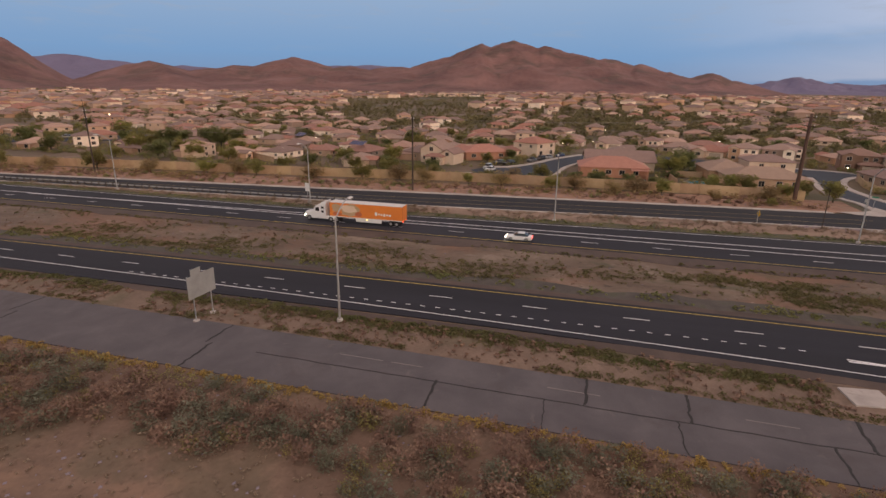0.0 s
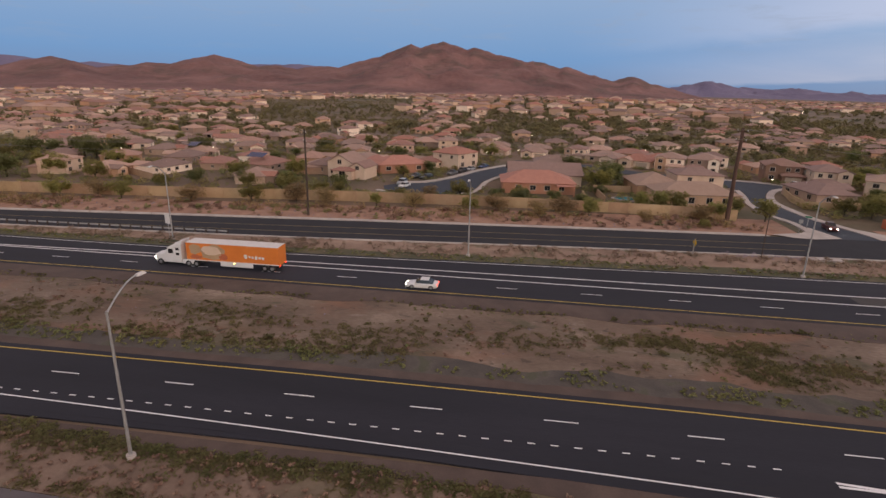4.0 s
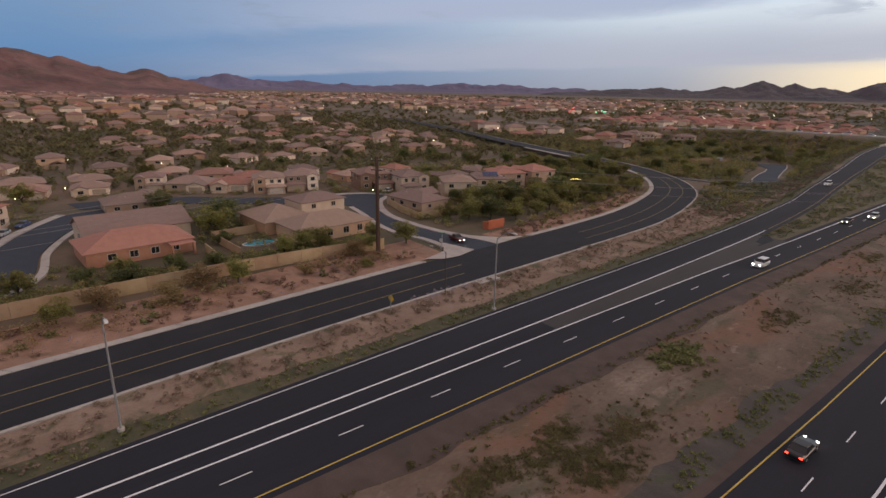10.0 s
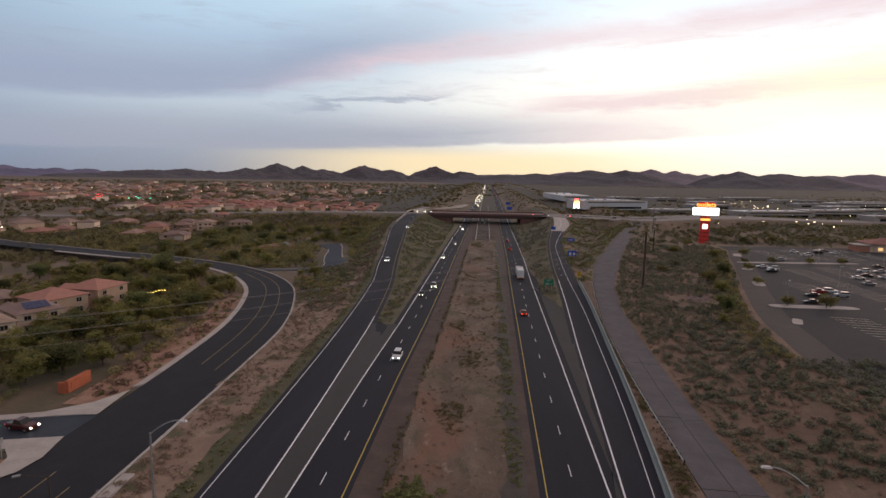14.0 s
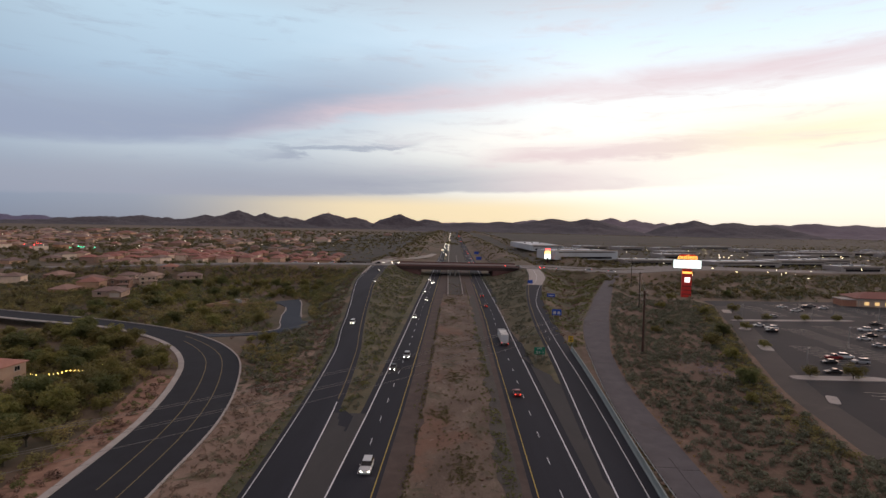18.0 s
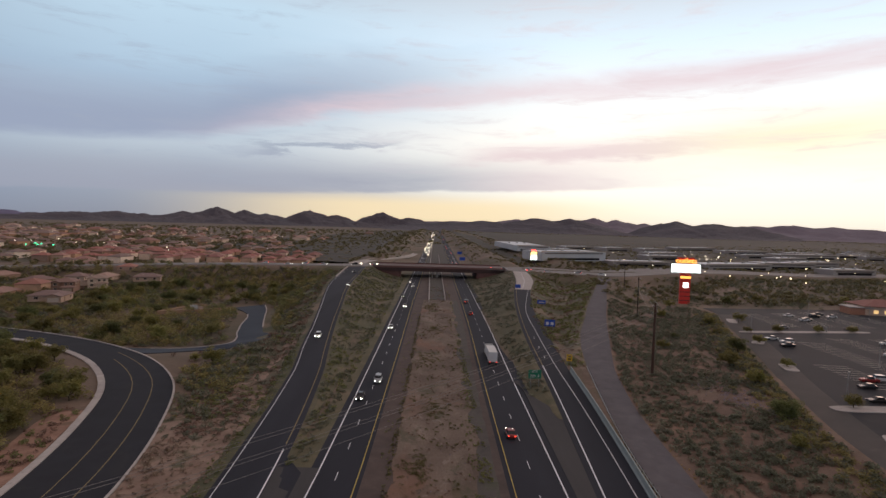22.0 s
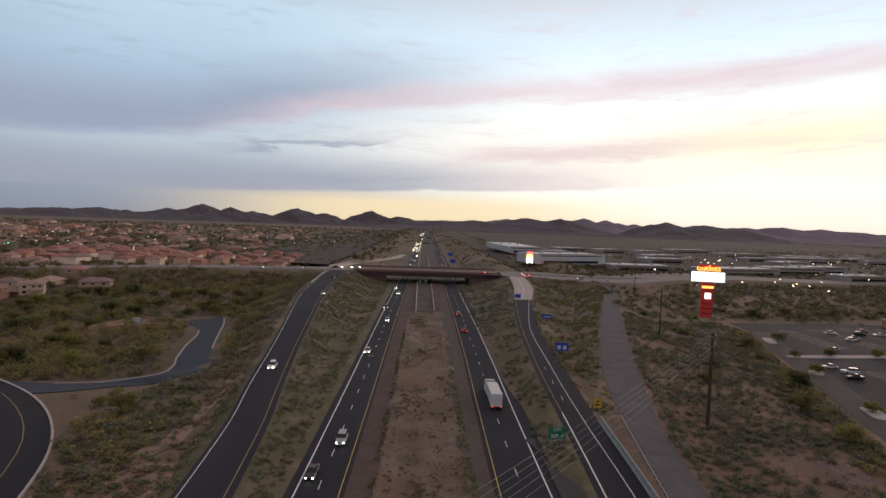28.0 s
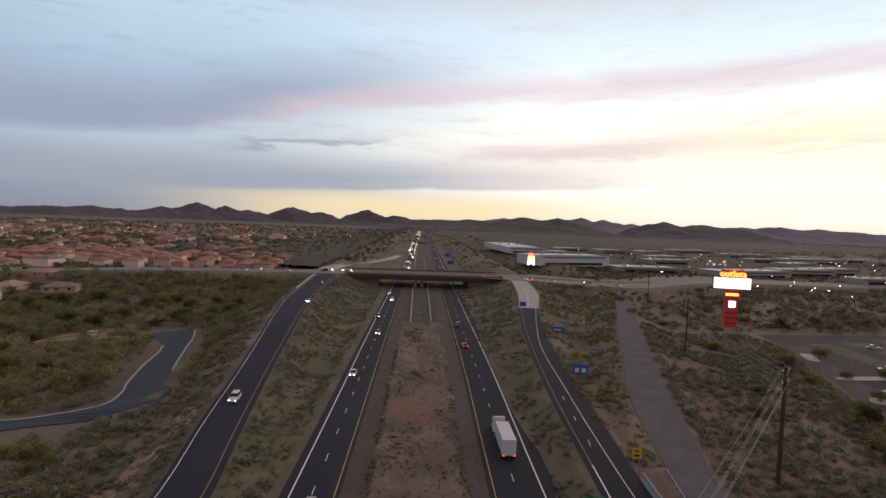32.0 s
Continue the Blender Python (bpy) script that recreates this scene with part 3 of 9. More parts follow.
car_paints = {n: surface("car_paint_" + n, [(0, tuple(0.92 * v for v in c)), (1, c)], 0.6, 6, 0.28, 0.0) for n, c in dict(
    white=(0.70, 0.70, 0.70), silver=(0.38, 0.39, 0.40), black=(0.018, 0.018, 0.020), red=(0.26, 0.022, 0.020), grey=(0.11, 0.115, 0.12), blue=(0.03, 0.06, 0.16), maroon=(0.075, 0.014, 0.014)).items()}
trailer_white = surface("white_trailer_panel", [(0, (0.60, 0.60, 0.60)), (1, (0.72, 0.72, 0.72))], 0.4, 6, 0.5, 0.1)
trailer_orange = surface("orange_trailer_panel", [(0, (0.62, 0.17, 0.025)), (1, (0.72, 0.22, 0.04))], 0.4, 6, 0.5, 0.1)
head_on = glow("headlight_lit", (1.0, 0.90, 0.66), 34.0)
head_off = surface("headlight_lens", [(0, (0.5, 0.5, 0.5)), (1, (0.65, 0.65, 0.65))], 2, 6, 0.2, 0.0)
tail_on = glow("taillight_lit", (1.0, 0.06, 0.03), 5.0)
tail_off = surface("taillight_lens", [(0, (0.20, 0.012, 0.010)), (1, (0.26, 0.02, 0.015))], 2, 6, 0.3, 0.0)
lamp_glow = glow("street_lamp_glow", (1.0, 0.72, 0.38), 14.0)
led_white = glow("led_panel", (0.88, 1.0, 0.92), 3.0)
led_orange = glow("orange_neon", (1.0, 0.42, 0.08), 3.2)
sign_red = surface("red_sign_tower", [(0, (0.36, 0.025, 0.018)), (1, (0.46, 0.04, 0.03))], 0.6, 5, 0.6, 0.1, emit=((1.0, 0.05, 0.03), 0.10))
bulb = glow("string_bulb", (1.0, 0.62, 0.12), 14.0)
dot_red = glow("red_light", (1.0, 0.04, 0.03), 14.0)
dot_green = glow("green_light", (0.05, 1.0, 0.45), 8.0)
dot_white = glow("white_light", (1.0, 0.86, 0.62), 8.0)

# ---------------------------------------------------------------- mesh helpers
class Geo:
    """Collects points and faces of one mesh."""
    def __init__(self):
        self.v, self.f = [], []

    def poly(self, pts):
        i = len(self.v)
        self.v += [tuple(p) for p in pts]
        self.f.append(tuple(range(i, i + len(pts))))
        return self

    def box(self, cx, cy, z0, sx, sy, sz, turn=0.0, taper=1.0):
        c, s, i = math.cos(turn), math.sin(turn), len(self.v)
        for k, z in ((1.0, z0), (taper, z0 + sz)):
            for dx, dy in ((-1, -1), (1, -1), (1, 1), (-1, 1)):
                x, y = dx * sx / 2 * k, dy * sy / 2 * k
                self.v.append((cx + c * x - s * y, cy + s * x + c * y, z))
        self.f += [(i + 3, i + 2, i + 1, i), (i + 4, i + 5, i + 6, i + 7)] + [(i + k, i + (k + 1) % 4, i + 4 + (k + 1) % 4, i + 4 + k) for k in range(4)]
        return self

    def tube(self, p0, p1, r0, r1=None, n=8, cap=True):
        p0, p1 = Vector(p0), Vector(p1)
        r1 = r0 if r1 is None else r1
        d = (p1 - p0).normalized()
        a = d.cross(Vector((0, 0, 1)) if abs(d.z) < 0.9 else Vector((1, 0, 0))).normalized()
        b = d.cross(a)
        i = len(self.v)
        for p, r in ((p0, r0), (p1, r1)):
            for k in range(n):
                w = 2 * math.pi * k / n
                self.v.append(tuple(p + a * (r * math.cos(w)) + b * (r * math.sin(w))))
        self.f += [(i + k, i + (k + 1) % n, i + n + (k + 1) % n, i + n + k) for k in range(n)]
        if cap:
            self.f += [tuple(i + k for k in reversed(range(n))), tuple(i + n + k for k in range(n))]
        return self

    def prism(self, outline, x0, x1):
        """An outline in (y, z), pushed along x."""
        i, n = len(self.v), len(outline)
        self.v += [(x0, y, z) for y, z in outline] + [(x1, y, z) for y, z in outline]
        self.f += [tuple(range(i, i + n)), tuple(i + n + k for k in reversed(range(n)))]
        self.f += [(i + (k + 1) % n, i + k, i + n + k, i + n + (k + 1) % n) for k in range(n)]
        return self

    def mesh(self, name, smooth=False):
        m = bpy.data.meshes.new(name)
        m.from_pydata(self.v, [], self.f)
        if smooth:
            m.shade_smooth()
        m.validate()
        return m


def part(name, geo, material, parent=None, label="", smooth=False):
    """Links a mesh as one object, under a thing if one is given."""
    me = geo if isinstance(geo, bpy.types.Mesh) else geo.mesh(name, smooth)
    if not me.materials:
        me.materials.append(material)
    ob = new(name, me)
    if parent is not None:
        ob.parent = parent
    if label:
        ob["label"] = label
    return ob


def empty(name, label, category, group="", kind=""):
    ob = new(name)
    ob.empty_display_size = 0.2
    return tagged(ob, label, category, group, kind)


def at(x, y, z=0.0, turn=0.0, s=1.0):
    return Matrix.LocRotScale((x, y, z), Euler((0, 0, radians(turn))), (s, s, s))


def line_fn(pts):
    """A smooth function through a few (u, v) points."""
    u, v = np.array([p[0] for p in pts], float), np.array([p[1] for p in pts], float)
    d = np.gradient(v, u)

    def f(q):
        q = np.clip(q, u[0], u[-1])
        i = np.clip(np.searchsorted(u, q) - 1, 0, len(u) - 2)
        h = u[i + 1] - u[i]
        s = (q - u[i]) / h
        return ((2 * s**3 - 3 * s**2 + 1) * v[i] + (s**3 - 2 * s**2 + s) * h * d[i] + (-2 * s**3 + 3 * s**2) * v[i + 1] + (s**3 - s**2) * h * d[i + 1])
    return f


def curve_pts(pts, n):
    """n points along a smooth curve through a few points."""
    p = np.array(pts, float)
    u = np.concatenate([[0], np.cumsum(np.linalg.norm(np.diff(p, axis=0), axis=1))])
    q = np.linspace(0, u[-1], n)
    return np.stack([line_fn(list(zip(u, p[:, k])))(q) for k in range(p.shape[1])], 1)


def ease(a, b, v):
    s = np.clip((v - a) / (b - a), 0, 1)
    return s * s * (3 - 2 * s)


# ---------------------------------------------------------------- the lie of the land
def ramp_z(y):
    return 6.6 * ease(120, 400, y) + 1.2 * ease(400, 456, y)


sb_ramp_l = line_fn([(-700, -105.2), (-130, -105.0), (-36, -105.0), (-10, -106.3), (22, -107.9), (55, -109.3), (80, -110.0), (110, -111.1), (144, -112.7), (180, -114.9), (196, -116.2), (218, -119.3), (248, -122.8), (282, -127.2), (318, -132.3), (361, -137.4), (404, -139.6), (440, -141)])
sb_ramp_r = line_fn([(-700, -98.8), (-130, -98.9), (-22, -101.4), (30, -102.1), (75, -102.9), (110, -104.1), (144, -105.5), (180, -108.1), (198, -109.8), (212, -111.7), (237, -114.8), (257, -117.1), (299, -121.4), (328, -124.5), (375, -128.0), (422, -129.6), (460, -131)])
nb_ramp_l = line_fn([(28, -58.8), (63, -55.8), (93, -53.6), (123, -51.5), (150, -49.3), (177, -47.3), (205, -45.6), (221, -44.8), (258, -42.2), (303, -37.6), (351, -30.8), (400, -22.5), (462, -15.8)])
nb_ramp_r = line_fn([(-700, -59.6), (-90, -59.5), (-37, -58.6), (0, -57.3), (30, -55.8), (60, -52.4), (93, -48.9), (120, -46.6), (150, -44.3), (172, -43.0), (202, -41.9), (246, -39.4), (288, -36.2), (320, -30.5), (355, -23.2), (400, -13.4), (462, -7.8)])
old_l = line_fn([(-700, -46.5), (30, -46.4), (60, -45.3), (80, -44.7), (110, -43.3), (150, -40.2), (178, -36.4), (212, -31), (241, -24.5), (280, -11.5), (300, -5), (340, 9.5), (385, 25.5), (425, 38.8), (470, 52)])
old_r = line_fn([(-700, -37.7), (30, -37.6), (60, -37.0), (92, -36.5), (122, -34.7), (141, -33.5), (171, -30.6), (188, -27.8), (199, -25.7), (219, -20.3), (243, -13.4), (273, -4.6), (319, 10.5), (385, 32.0), (428, 49), (470, 63)])
nb_shoulder = line_fn([(-700, 1.5), (60, 1.5), (100, 1.75), (124, 1.95), (145, 2.2), (169, 2.6), (197, 3.1), (230, 3.7), (300, 3.4), (340, 1.6), (470, 1.4)])
cross_near = line_fn([(-900, 405), (-600, 425), (-420, 437), (-300, 444), (-176, 455), (-140, 461), (-125, 463), (-78, 464), (-40, 465), (-16, 459), (10, 447), (42, 434), (62, 436), (84, 452), (120, 480), (300, 545), (700, 620)])


def cross_far(x):
    return cross_near(x) + 20 + 14 * np.exp(-((np.asarray(x) + 70) / 75) ** 4) + 30 * ease(-24, 16, np.asarray(x)) + 6 * ease(60, 120, np.asarray(x)) - 22 * ease(130, 300, np.asarray(x))


def cross_z(x):
    return 8.0 * ease(-480, -190, x) - 5.2 * ease(70, 330, x)


def ground_z(x, y):
    """Height of the ground at places (arrays)."""
    x, y = np.asarray(x, float), np.asarray(y, float)
    xm = x - 0.0085 * np.maximum(y - 60, 0)
    z = np.zeros(np.broadcast(x, y).shape)
    z = z + 13.0 * np.exp(-(((x + 900) / 300) ** 2 + ((y - 60) / 420) ** 2)) * ease(-430, -620, x)
    z = z - 2.7 * ease(-137, -150, x) * ease(205, 240, y) * ease(450, 400, y)
    z = z + 1.6 * ease(-28, -8, x) * ease(44, 92, y)
    for lf, rf in ((sb_ramp_l, sb_ramp_r), (nb_ramp_l, nb_ramp_r), (old_l, old_r)):
        l, r = lf(y) - 2.6, rf(y) + 2.6
        away = np.maximum(np.maximum(l - x, x - r), 0)
        z = np.maximum(z, np.where(y > 110, ramp_z(y) - away / 2.8, -99))
    n, f, c = cross_near(x) - 3, cross_far(x) + 3, cross_z(x)
    away = np.maximum(np.maximum(n - y, y - f), 0)
    gap = (x > -121.5) & (x < -23.5)
    foot = 5.0 * np.clip(np.maximum((-104 - x) / 17, (x + 44) / 20), 0, 1)
    z = np.maximum(z, np.where(gap, foot, c) - away / 3.0)
    free = ease(-104, -101, xm) * ease(-53, -56, xm)
    return z * (1 - np.where(y > 110, free, 0))


def axis(lo, hi, step, far):
    out = list(np.arange(lo, hi + 0.1, step))
    d = step
    while out[-1] < far:
        d *= 1.10
        out.append(min(out[-1] + d, far))
    d = step
    while out[0] > -far:
        d *= 1.10
        out.insert(0, max(out[0] - d, -far))
    return np.array(out)


gx, gy = axis(-240, 190, 4, 4950), axis(-210, 600, 4, 4950)
GX, GY = np.meshgrid(gx, gy)
GZ = ground_z(GX, GY) - 0.16
nx, ny = len(gx), len(gy)
g = Geo()
g.v = list(zip(GX.ravel().tolist(), GY.ravel().tolist(), GZ.ravel().tolist()))
g.f = [(j * nx + i, j * nx + i + 1, (j + 1) * nx + i + 1, (j + 1) * nx + i) for j in range(ny - 1) for i in range(nx - 1)]
tagged(part("ground", g, desert, smooth=True), "brown desert soil with dry scrub reaching the hills", "ground", kind="structure")


def strip(name, lf, rf, y0, y1, material, zf, dz=0.0, step=6.0, parent=None, skirt=0.3, label="", category="", kind="", cols=1):
    """A band between two lines x(y), draped on the height zf."""
    ys = np.linspace(y0, y1, max(2, int((y1 - y0) / step) + 1))
    l, r = lf(ys), rf(ys)
    g = Geo()
    rows = []
    for k in range(cols + 1):
        x = l + (r - l) * k / cols
        z = zf(x, ys) + dz
        rows.append(np.stack([x, ys, z], 1))
    first, last = rows[0].copy(), rows[-1].copy()
    first[:, 2] -= skirt
    last[:, 2] -= skirt
    rows = [first] + rows + [last]
    m = len(ys)
    for rr in rows:
        g.v += [tuple(p) for p in rr.tolist()]
    for k in range(len(rows) - 1):
        g.f += [(k * m + i, (k + 1) * m + i, (k + 1) * m + i + 1, k * m + i + 1) for i in range(m - 1)]
    ob = part(name, g, material, parent)
    if category:
        tagged(ob, label, category, kind=kind)
    elif label:
        ob["label"] = label
    return ob


def band(name, left, right, zf, dz, material, parent=None, skirt=0.3):
    """A band between two rows of (x, y) places."""
    l, r = np.asarray(left), np.asarray(right)
    m = len(l)
    g = Geo()
    zl, zr = zf(l[:, 0], l[:, 1]) + dz, zf(r[:, 0], r[:, 1]) + dz
    for p, z in ((l, zl - skirt), (l, zl), (r, zr), (r, zr - skirt)):
        g.v += [(a, b, c) for (a, b), c in zip(p.tolist(), z.tolist())]
    for k in range(3):
        g.f += [(k * m + i, (k + 1) * m + i, (k + 1) * m + i + 1, k * m + i + 1) for i in range(m - 1)]
    return part(name, g, material, parent)


def sway(y):
    """The carriageways bear slightly to one side towards the overpass."""
    return line_fn([(-700, 0.0), (40, 0.0), (80, 0.22), (100, 0.5), (122, 1.05), (150, 1.6), (184, 1.95), (215, 2.25), (255, 2.55), (327, 3.05), (400, 4.0), (700, 7.0), (4600, 36)])(np.asarray(y, float))


def sway_nb(y):
    return line_fn([(-700, 0.0), (-100, 0.2), (-10, -0.5), (15, -0.35), (40, 0.5), (80, 1.0), (150, 1.9), (200, 2.5), (270, 3.8), (320, 4.2), (400, 4.6), (700, 6.8), (4600, 34)])(np.asarray(y, float))


def const(c):
    return (lambda y: float(c) + sway_nb(y)) if c > -76 else (lambda y: float(c) + sway(y))


def flat(x, y):
    return np.zeros(np.shape(x))


def on_ramp(x, y):
    return ramp_z(y)


def shift(f, d):
    return lambda y: f(y) + d


ROAD, LINE = 0.0, 0.03
# ---- southbound carriageway and its ramp
sb = tagged(strip("road_southbound", const(-100.4), const(-91.1), -700, 4600, asphalt, flat, ROAD, 40), "dark asphalt carriageway with painted lane lines", "road", kind="structure")
tagged(strip("road_ramp_southbound", shift(sb_ramp_l, -0.9), lambda y: np.where(y < 140, np.maximum(sb_ramp_r(y) + 1.3, -100.2), sb_ramp_r(y) + 1.3), -700, 462, asphalt, on_ramp, ROAD + 0.012, 6), "dark asphalt entrance ramp climbing to the overpass", "road", kind="structure")
strip("edge_line", shift(sb_ramp_l, -0.07), shift(sb_ramp_l, 0.07), -700, 455, white_paint, on_ramp, 0.045, 5, sb, 0.01)
strip("gore_line", shift(sb_ramp_r, -0.13), shift(sb_ramp_r, 0.13), -130, 146, white_paint, on_ramp, 0.045, 5, sb, 0.01)
strip("ramp_edge_line", shift(sb_ramp_r, -0.10), shift(sb_ramp_r, 0.10), 148, 455, yellow_worn, on_ramp, 0.045, 5, sb, 0.01)
strip("gore_line", const(-99.0), const(-98.76), -700, 900, white_paint, flat, LINE, 40, sb, 0.01)
strip("median_edge_line", const(-92.0), const(-91.85), -700, 1500, yellow_paint, flat, LINE, 40, sb, 0.01)
tagged(strip("gore_southbound", shift(sb_ramp_r, 0.3), const(-98.7), 52, 139, asphalt_gore, lambda x, y: ramp_z(y) * np.clip((-98.7 - x) / 6, 0, 1), 0.028, 4), "worn grey gore paving between painted lines", "road", kind="structure")
def rag(f, seed, amount, scale=0.12):
    """A line with a ragged edge."""
    def q(y):
        base = f(y)
        return base + np.array([noise.noise(Vector((seed * 7.1, float(v) * scale, 0.3))) + 0.5 * noise.noise(Vector((seed, float(v) * scale * 3.1, 2.3))) for v in np.atleast_1d(y)]) * amount
    return q


# ---- northbound carriageway and its ramp
def gore_edge(y):
    return np.minimum(nb_ramp_l(y) - 0.8, -47.8 - 9.0 * np.clip((np.asarray(y, float) - 160) / 33, 0, 1))


nb = tagged(strip("road_northbound", const(-67.6), const(-55.9), -700, 4600, asphalt, flat, ROAD, 40), "dark asphalt carriageway with painted lane lines", "road", kind="structure")
tagged(strip("road_ramp_northbound", lambda y: np.where(y < 60, -57.0, nb_ramp_l(y) - 1.3), lambda y: nb_ramp_r(y) + nb_shoulder(y), -90, 462, asphalt, on_ramp, ROAD + 0.012, 5), "dark asphalt exit ramp climbing to the overpass", "road", kind="structure")
tagged(strip("gore_northbound", const(-57.0), rag(gore_edge, 5, 0.9, 0.2), 62, 193, asphalt_gore, lambda x, y: ramp_z(y) * np.clip((x + 57) / 9, 0, 1), 0.02, 4), "worn brown gore paving between painted lines", "road", kind="structure")
strip("edge_line", shift(nb_ramp_r, -0.075), shift(nb_ramp_r, 0.075), -700, 455, white_paint, on_ramp, 0.045, 5, nb, 0.01)
strip("gore_line", shift(nb_ramp_l, -0.13), shift(nb_ramp_l, 0.13), 28, 205, white_paint, on_ramp, 0.05, 5, nb, 0.01)
strip("ramp_edge_line", shift(nb_ramp_l, -0.1), shift(nb_ramp_l, 0.1), 205, 455, yellow_worn, on_ramp, 0.05, 5, nb, 0.01)
strip("gore_line", const(-58.6), const(-58.35), 28, 900, white_paint, flat, LINE + 0.012, 20, nb, 0.01)
strip("median_edge_line", const(-66.72), const(-66.57), -700, 1500, yellow_paint, flat, LINE, 40, nb, 0.01)
dash = Geo().box(0, 0, 0, 0.13, 3.0, 0.012).mesh("lane_dash")
dash.materials.append(white_paint)
dot = Geo().box(0, 0, 0, 0.13, 0.62, 0.012).mesh("lane_dot")
dot.materials.append(white_paint)
for k in range(-24, 56):
    for x, y0, road in ((-95.5, 2.1, sb), (-62.85, 7.7, nb)):
        o = part("lane_dash", dash, white_paint, road)
        yk = y0 + 12.19 * k
        o.location = (x + float((sway_nb if x > -76 else sway)(yk)), yk, 0.024)
for k in range(46):
    o = part("lane_dot", dot, white_paint, nb)
    o.location = (-59.75, -62.2 + 1.92 * k, 0.036)
for k in range(3):
    o = part("lane_dash", dash, white_paint, nb)
    y = 214 + 12.19 * k
    o.matrix_basis = Matrix.Translation((float(nb_ramp_l(y) + nb_ramp_r(y)) / 2, y, float(ramp_z(y)) + 0.035)) @ Euler((0.028, 0, -0.13)).to_matrix().to_4x4()

lot_edge = line_fn([(56, 16), (84, 5), (106, -2), (118, -3), (134, 0), (152, 4), (182, 14), (238, 36), (290, 55), (312, 64), (331, 66)])


# ---- median and verges
tagged(strip("median_dirt", rag(const(-86.8), 1, 1.2), rag(const(-71.6), 2, 1.9), -700, 700, dirt_median, flat, -0.04, 2.5, skirt=0.1), "bare pinkish brown dirt median with weeds", "ground", kind="structure")
tagged(strip("median_far", const(-91.2), const(-67.4), 535, 2400, gravel_dark, flat, -0.012, 30, skirt=0.1), "dark gravel median beyond the overpass", "ground", kind="structure")
tagged(strip("paved_shoulder_west", const(-91.2), lambda y: -80.4 + 0 * y, 345, 536, asphalt_shoulder, flat, -0.008, 10, skirt=0.1), "paved shoulder beside the median barrier", "ground", kind="structure")
tagged(strip("median_weeds", lambda y: -80.4 + 0 * y, lambda y: -71.0 + 0 * y, 345, 536, gravel_dark, flat, -0.012, 10, skirt=0.1), "dark weedy strip between the median barriers", "ground", kind="structure")
tagged(strip("paved_shoulder_east", lambda y: -71.0 + 0 * y, const(-67.4), 345, 536, asphalt_shoulder, flat, -0.008, 10, skirt=0.1), "paved shoulder beside the median barrier", "ground", kind="structure")
tagged(strip("median_shoulder_west", const(-91.2), rag(const(-86.6), 1, 1.2), -700, 700, asphalt_shoulder, flat, -0.015, 2.5, skirt=0.1), "brown gravel shoulder along the carriageway", "ground", kind="structure")
tagged(strip("median_shoulder_east", rag(const(-72.0), 2, 1.9), const(-68.8), -700, 700, gravel_dark, flat, -0.025, 2.5, skirt=0.1), "dark weedy gravel shoulder along the carriageway", "ground", kind="structure")
tagged(strip("median_shoulder_inner", rag(const(-69.0), 9, 0.3, 0.3), const(-67.4), -700, 700, asphalt_shoulder, flat, -0.015, 2.5, skirt=0.1), "brown gravel shoulder along the carriageway", "ground", kind="structure")
fr_near = [(-95, -700), (-100, -330), (-109.4, -153), (-113.3, -70), (-116.4, -24), (-118.7, 0), (-120.8, 28), (-122.7, 60), (-124.9, 100), (-128.2, 135), (-136.3, 165), (-149, 193), (-170, 215), (-208, 236), (-264, 254), (-320, 272), (-430, 312), (-575, 352), (-900, 410)]
fr_far = [(-104, -702), (-109, -333), (-118.4, -160), (-126, -77), (-130.9, -26), (-133.1, 0), (-135.5, 30), (-137.6, 62), (-140, 105), (-143, 131), (-149.8, 158), (-157.5, 178), (-174, 201), (-205.5, 224), (-255, 239), (-311, 256), (-424, 298), (-570, 337), (-896, 395)]
FN, FF = curve_pts(fr_near, 240), curve_pts(fr_far, 240)
fr_near_x = line_fn([(y, x) for x, y in fr_near[:11]])
fr_far_x = line_fn([(y, x) for x, y in fr_far[:11]])
frontage = tagged(band("road_frontage", FN, FF, flat, -0.02, asphalt_front), "black asphalt frontage road curving away into the suburb", "road", kind="structure")


def along(a, b, u):
    return a + (b - a) * u


i0, i1 = 60, 200
for u, skip in ((0.395, (68, 0)), (0.69, (62, 0))):
    c = along(FF, FN, u)
    w = (FN - FF) / np.linalg.norm(FN - FF, axis=1)[:, None] * 0.10
    lo = [k for k in range(240) if not (62 < c[k, 1] < 96 and c[k, 0] > -140) and c[k, 0] > -175 or c[k, 1] < 0]
    run = []
    for k in range(240):
        if k in lo:
            run.append(k)
        if (k not in lo or k == 239) and len(run) > 2:
            band("centre_lane_line", (c - w)[run], (c + w)[run], flat, 0.008, yellow_worn, frontage, 0.01)
            run = []
tagged(strip("verge_west", lambda y: fr_near_x(y) + 0.35, shift(sb_ramp_l, -0.9), -400, 180, dirt_verge, ground_z, -0.03, 3, skirt=0.1, cols=3), "tan dirt verge with dry tufts", "ground", kind="structure")
tagged(strip("verge_west_weeds", rag(shift(sb_ramp_l, -4.2), 4, 1.1), shift(sb_ramp_l, -0.85), -400, 230, grass_verge, ground_z, 0.0, 2.5, skirt=0.1, cols=2), "dark green weedy strip beside the pavement", "ground", kind="structure")
tagged(strip("verge_east", lambda y: np.maximum(nb_ramp_r(y) + nb_shoulder(y), -55.8), shift(old_l, -0.1), -400, 205, weedy_dirt, ground_z, -0.03, 3, skirt=0.1, cols=3), "tan dirt verge with green weeds", "ground", kind="structure")
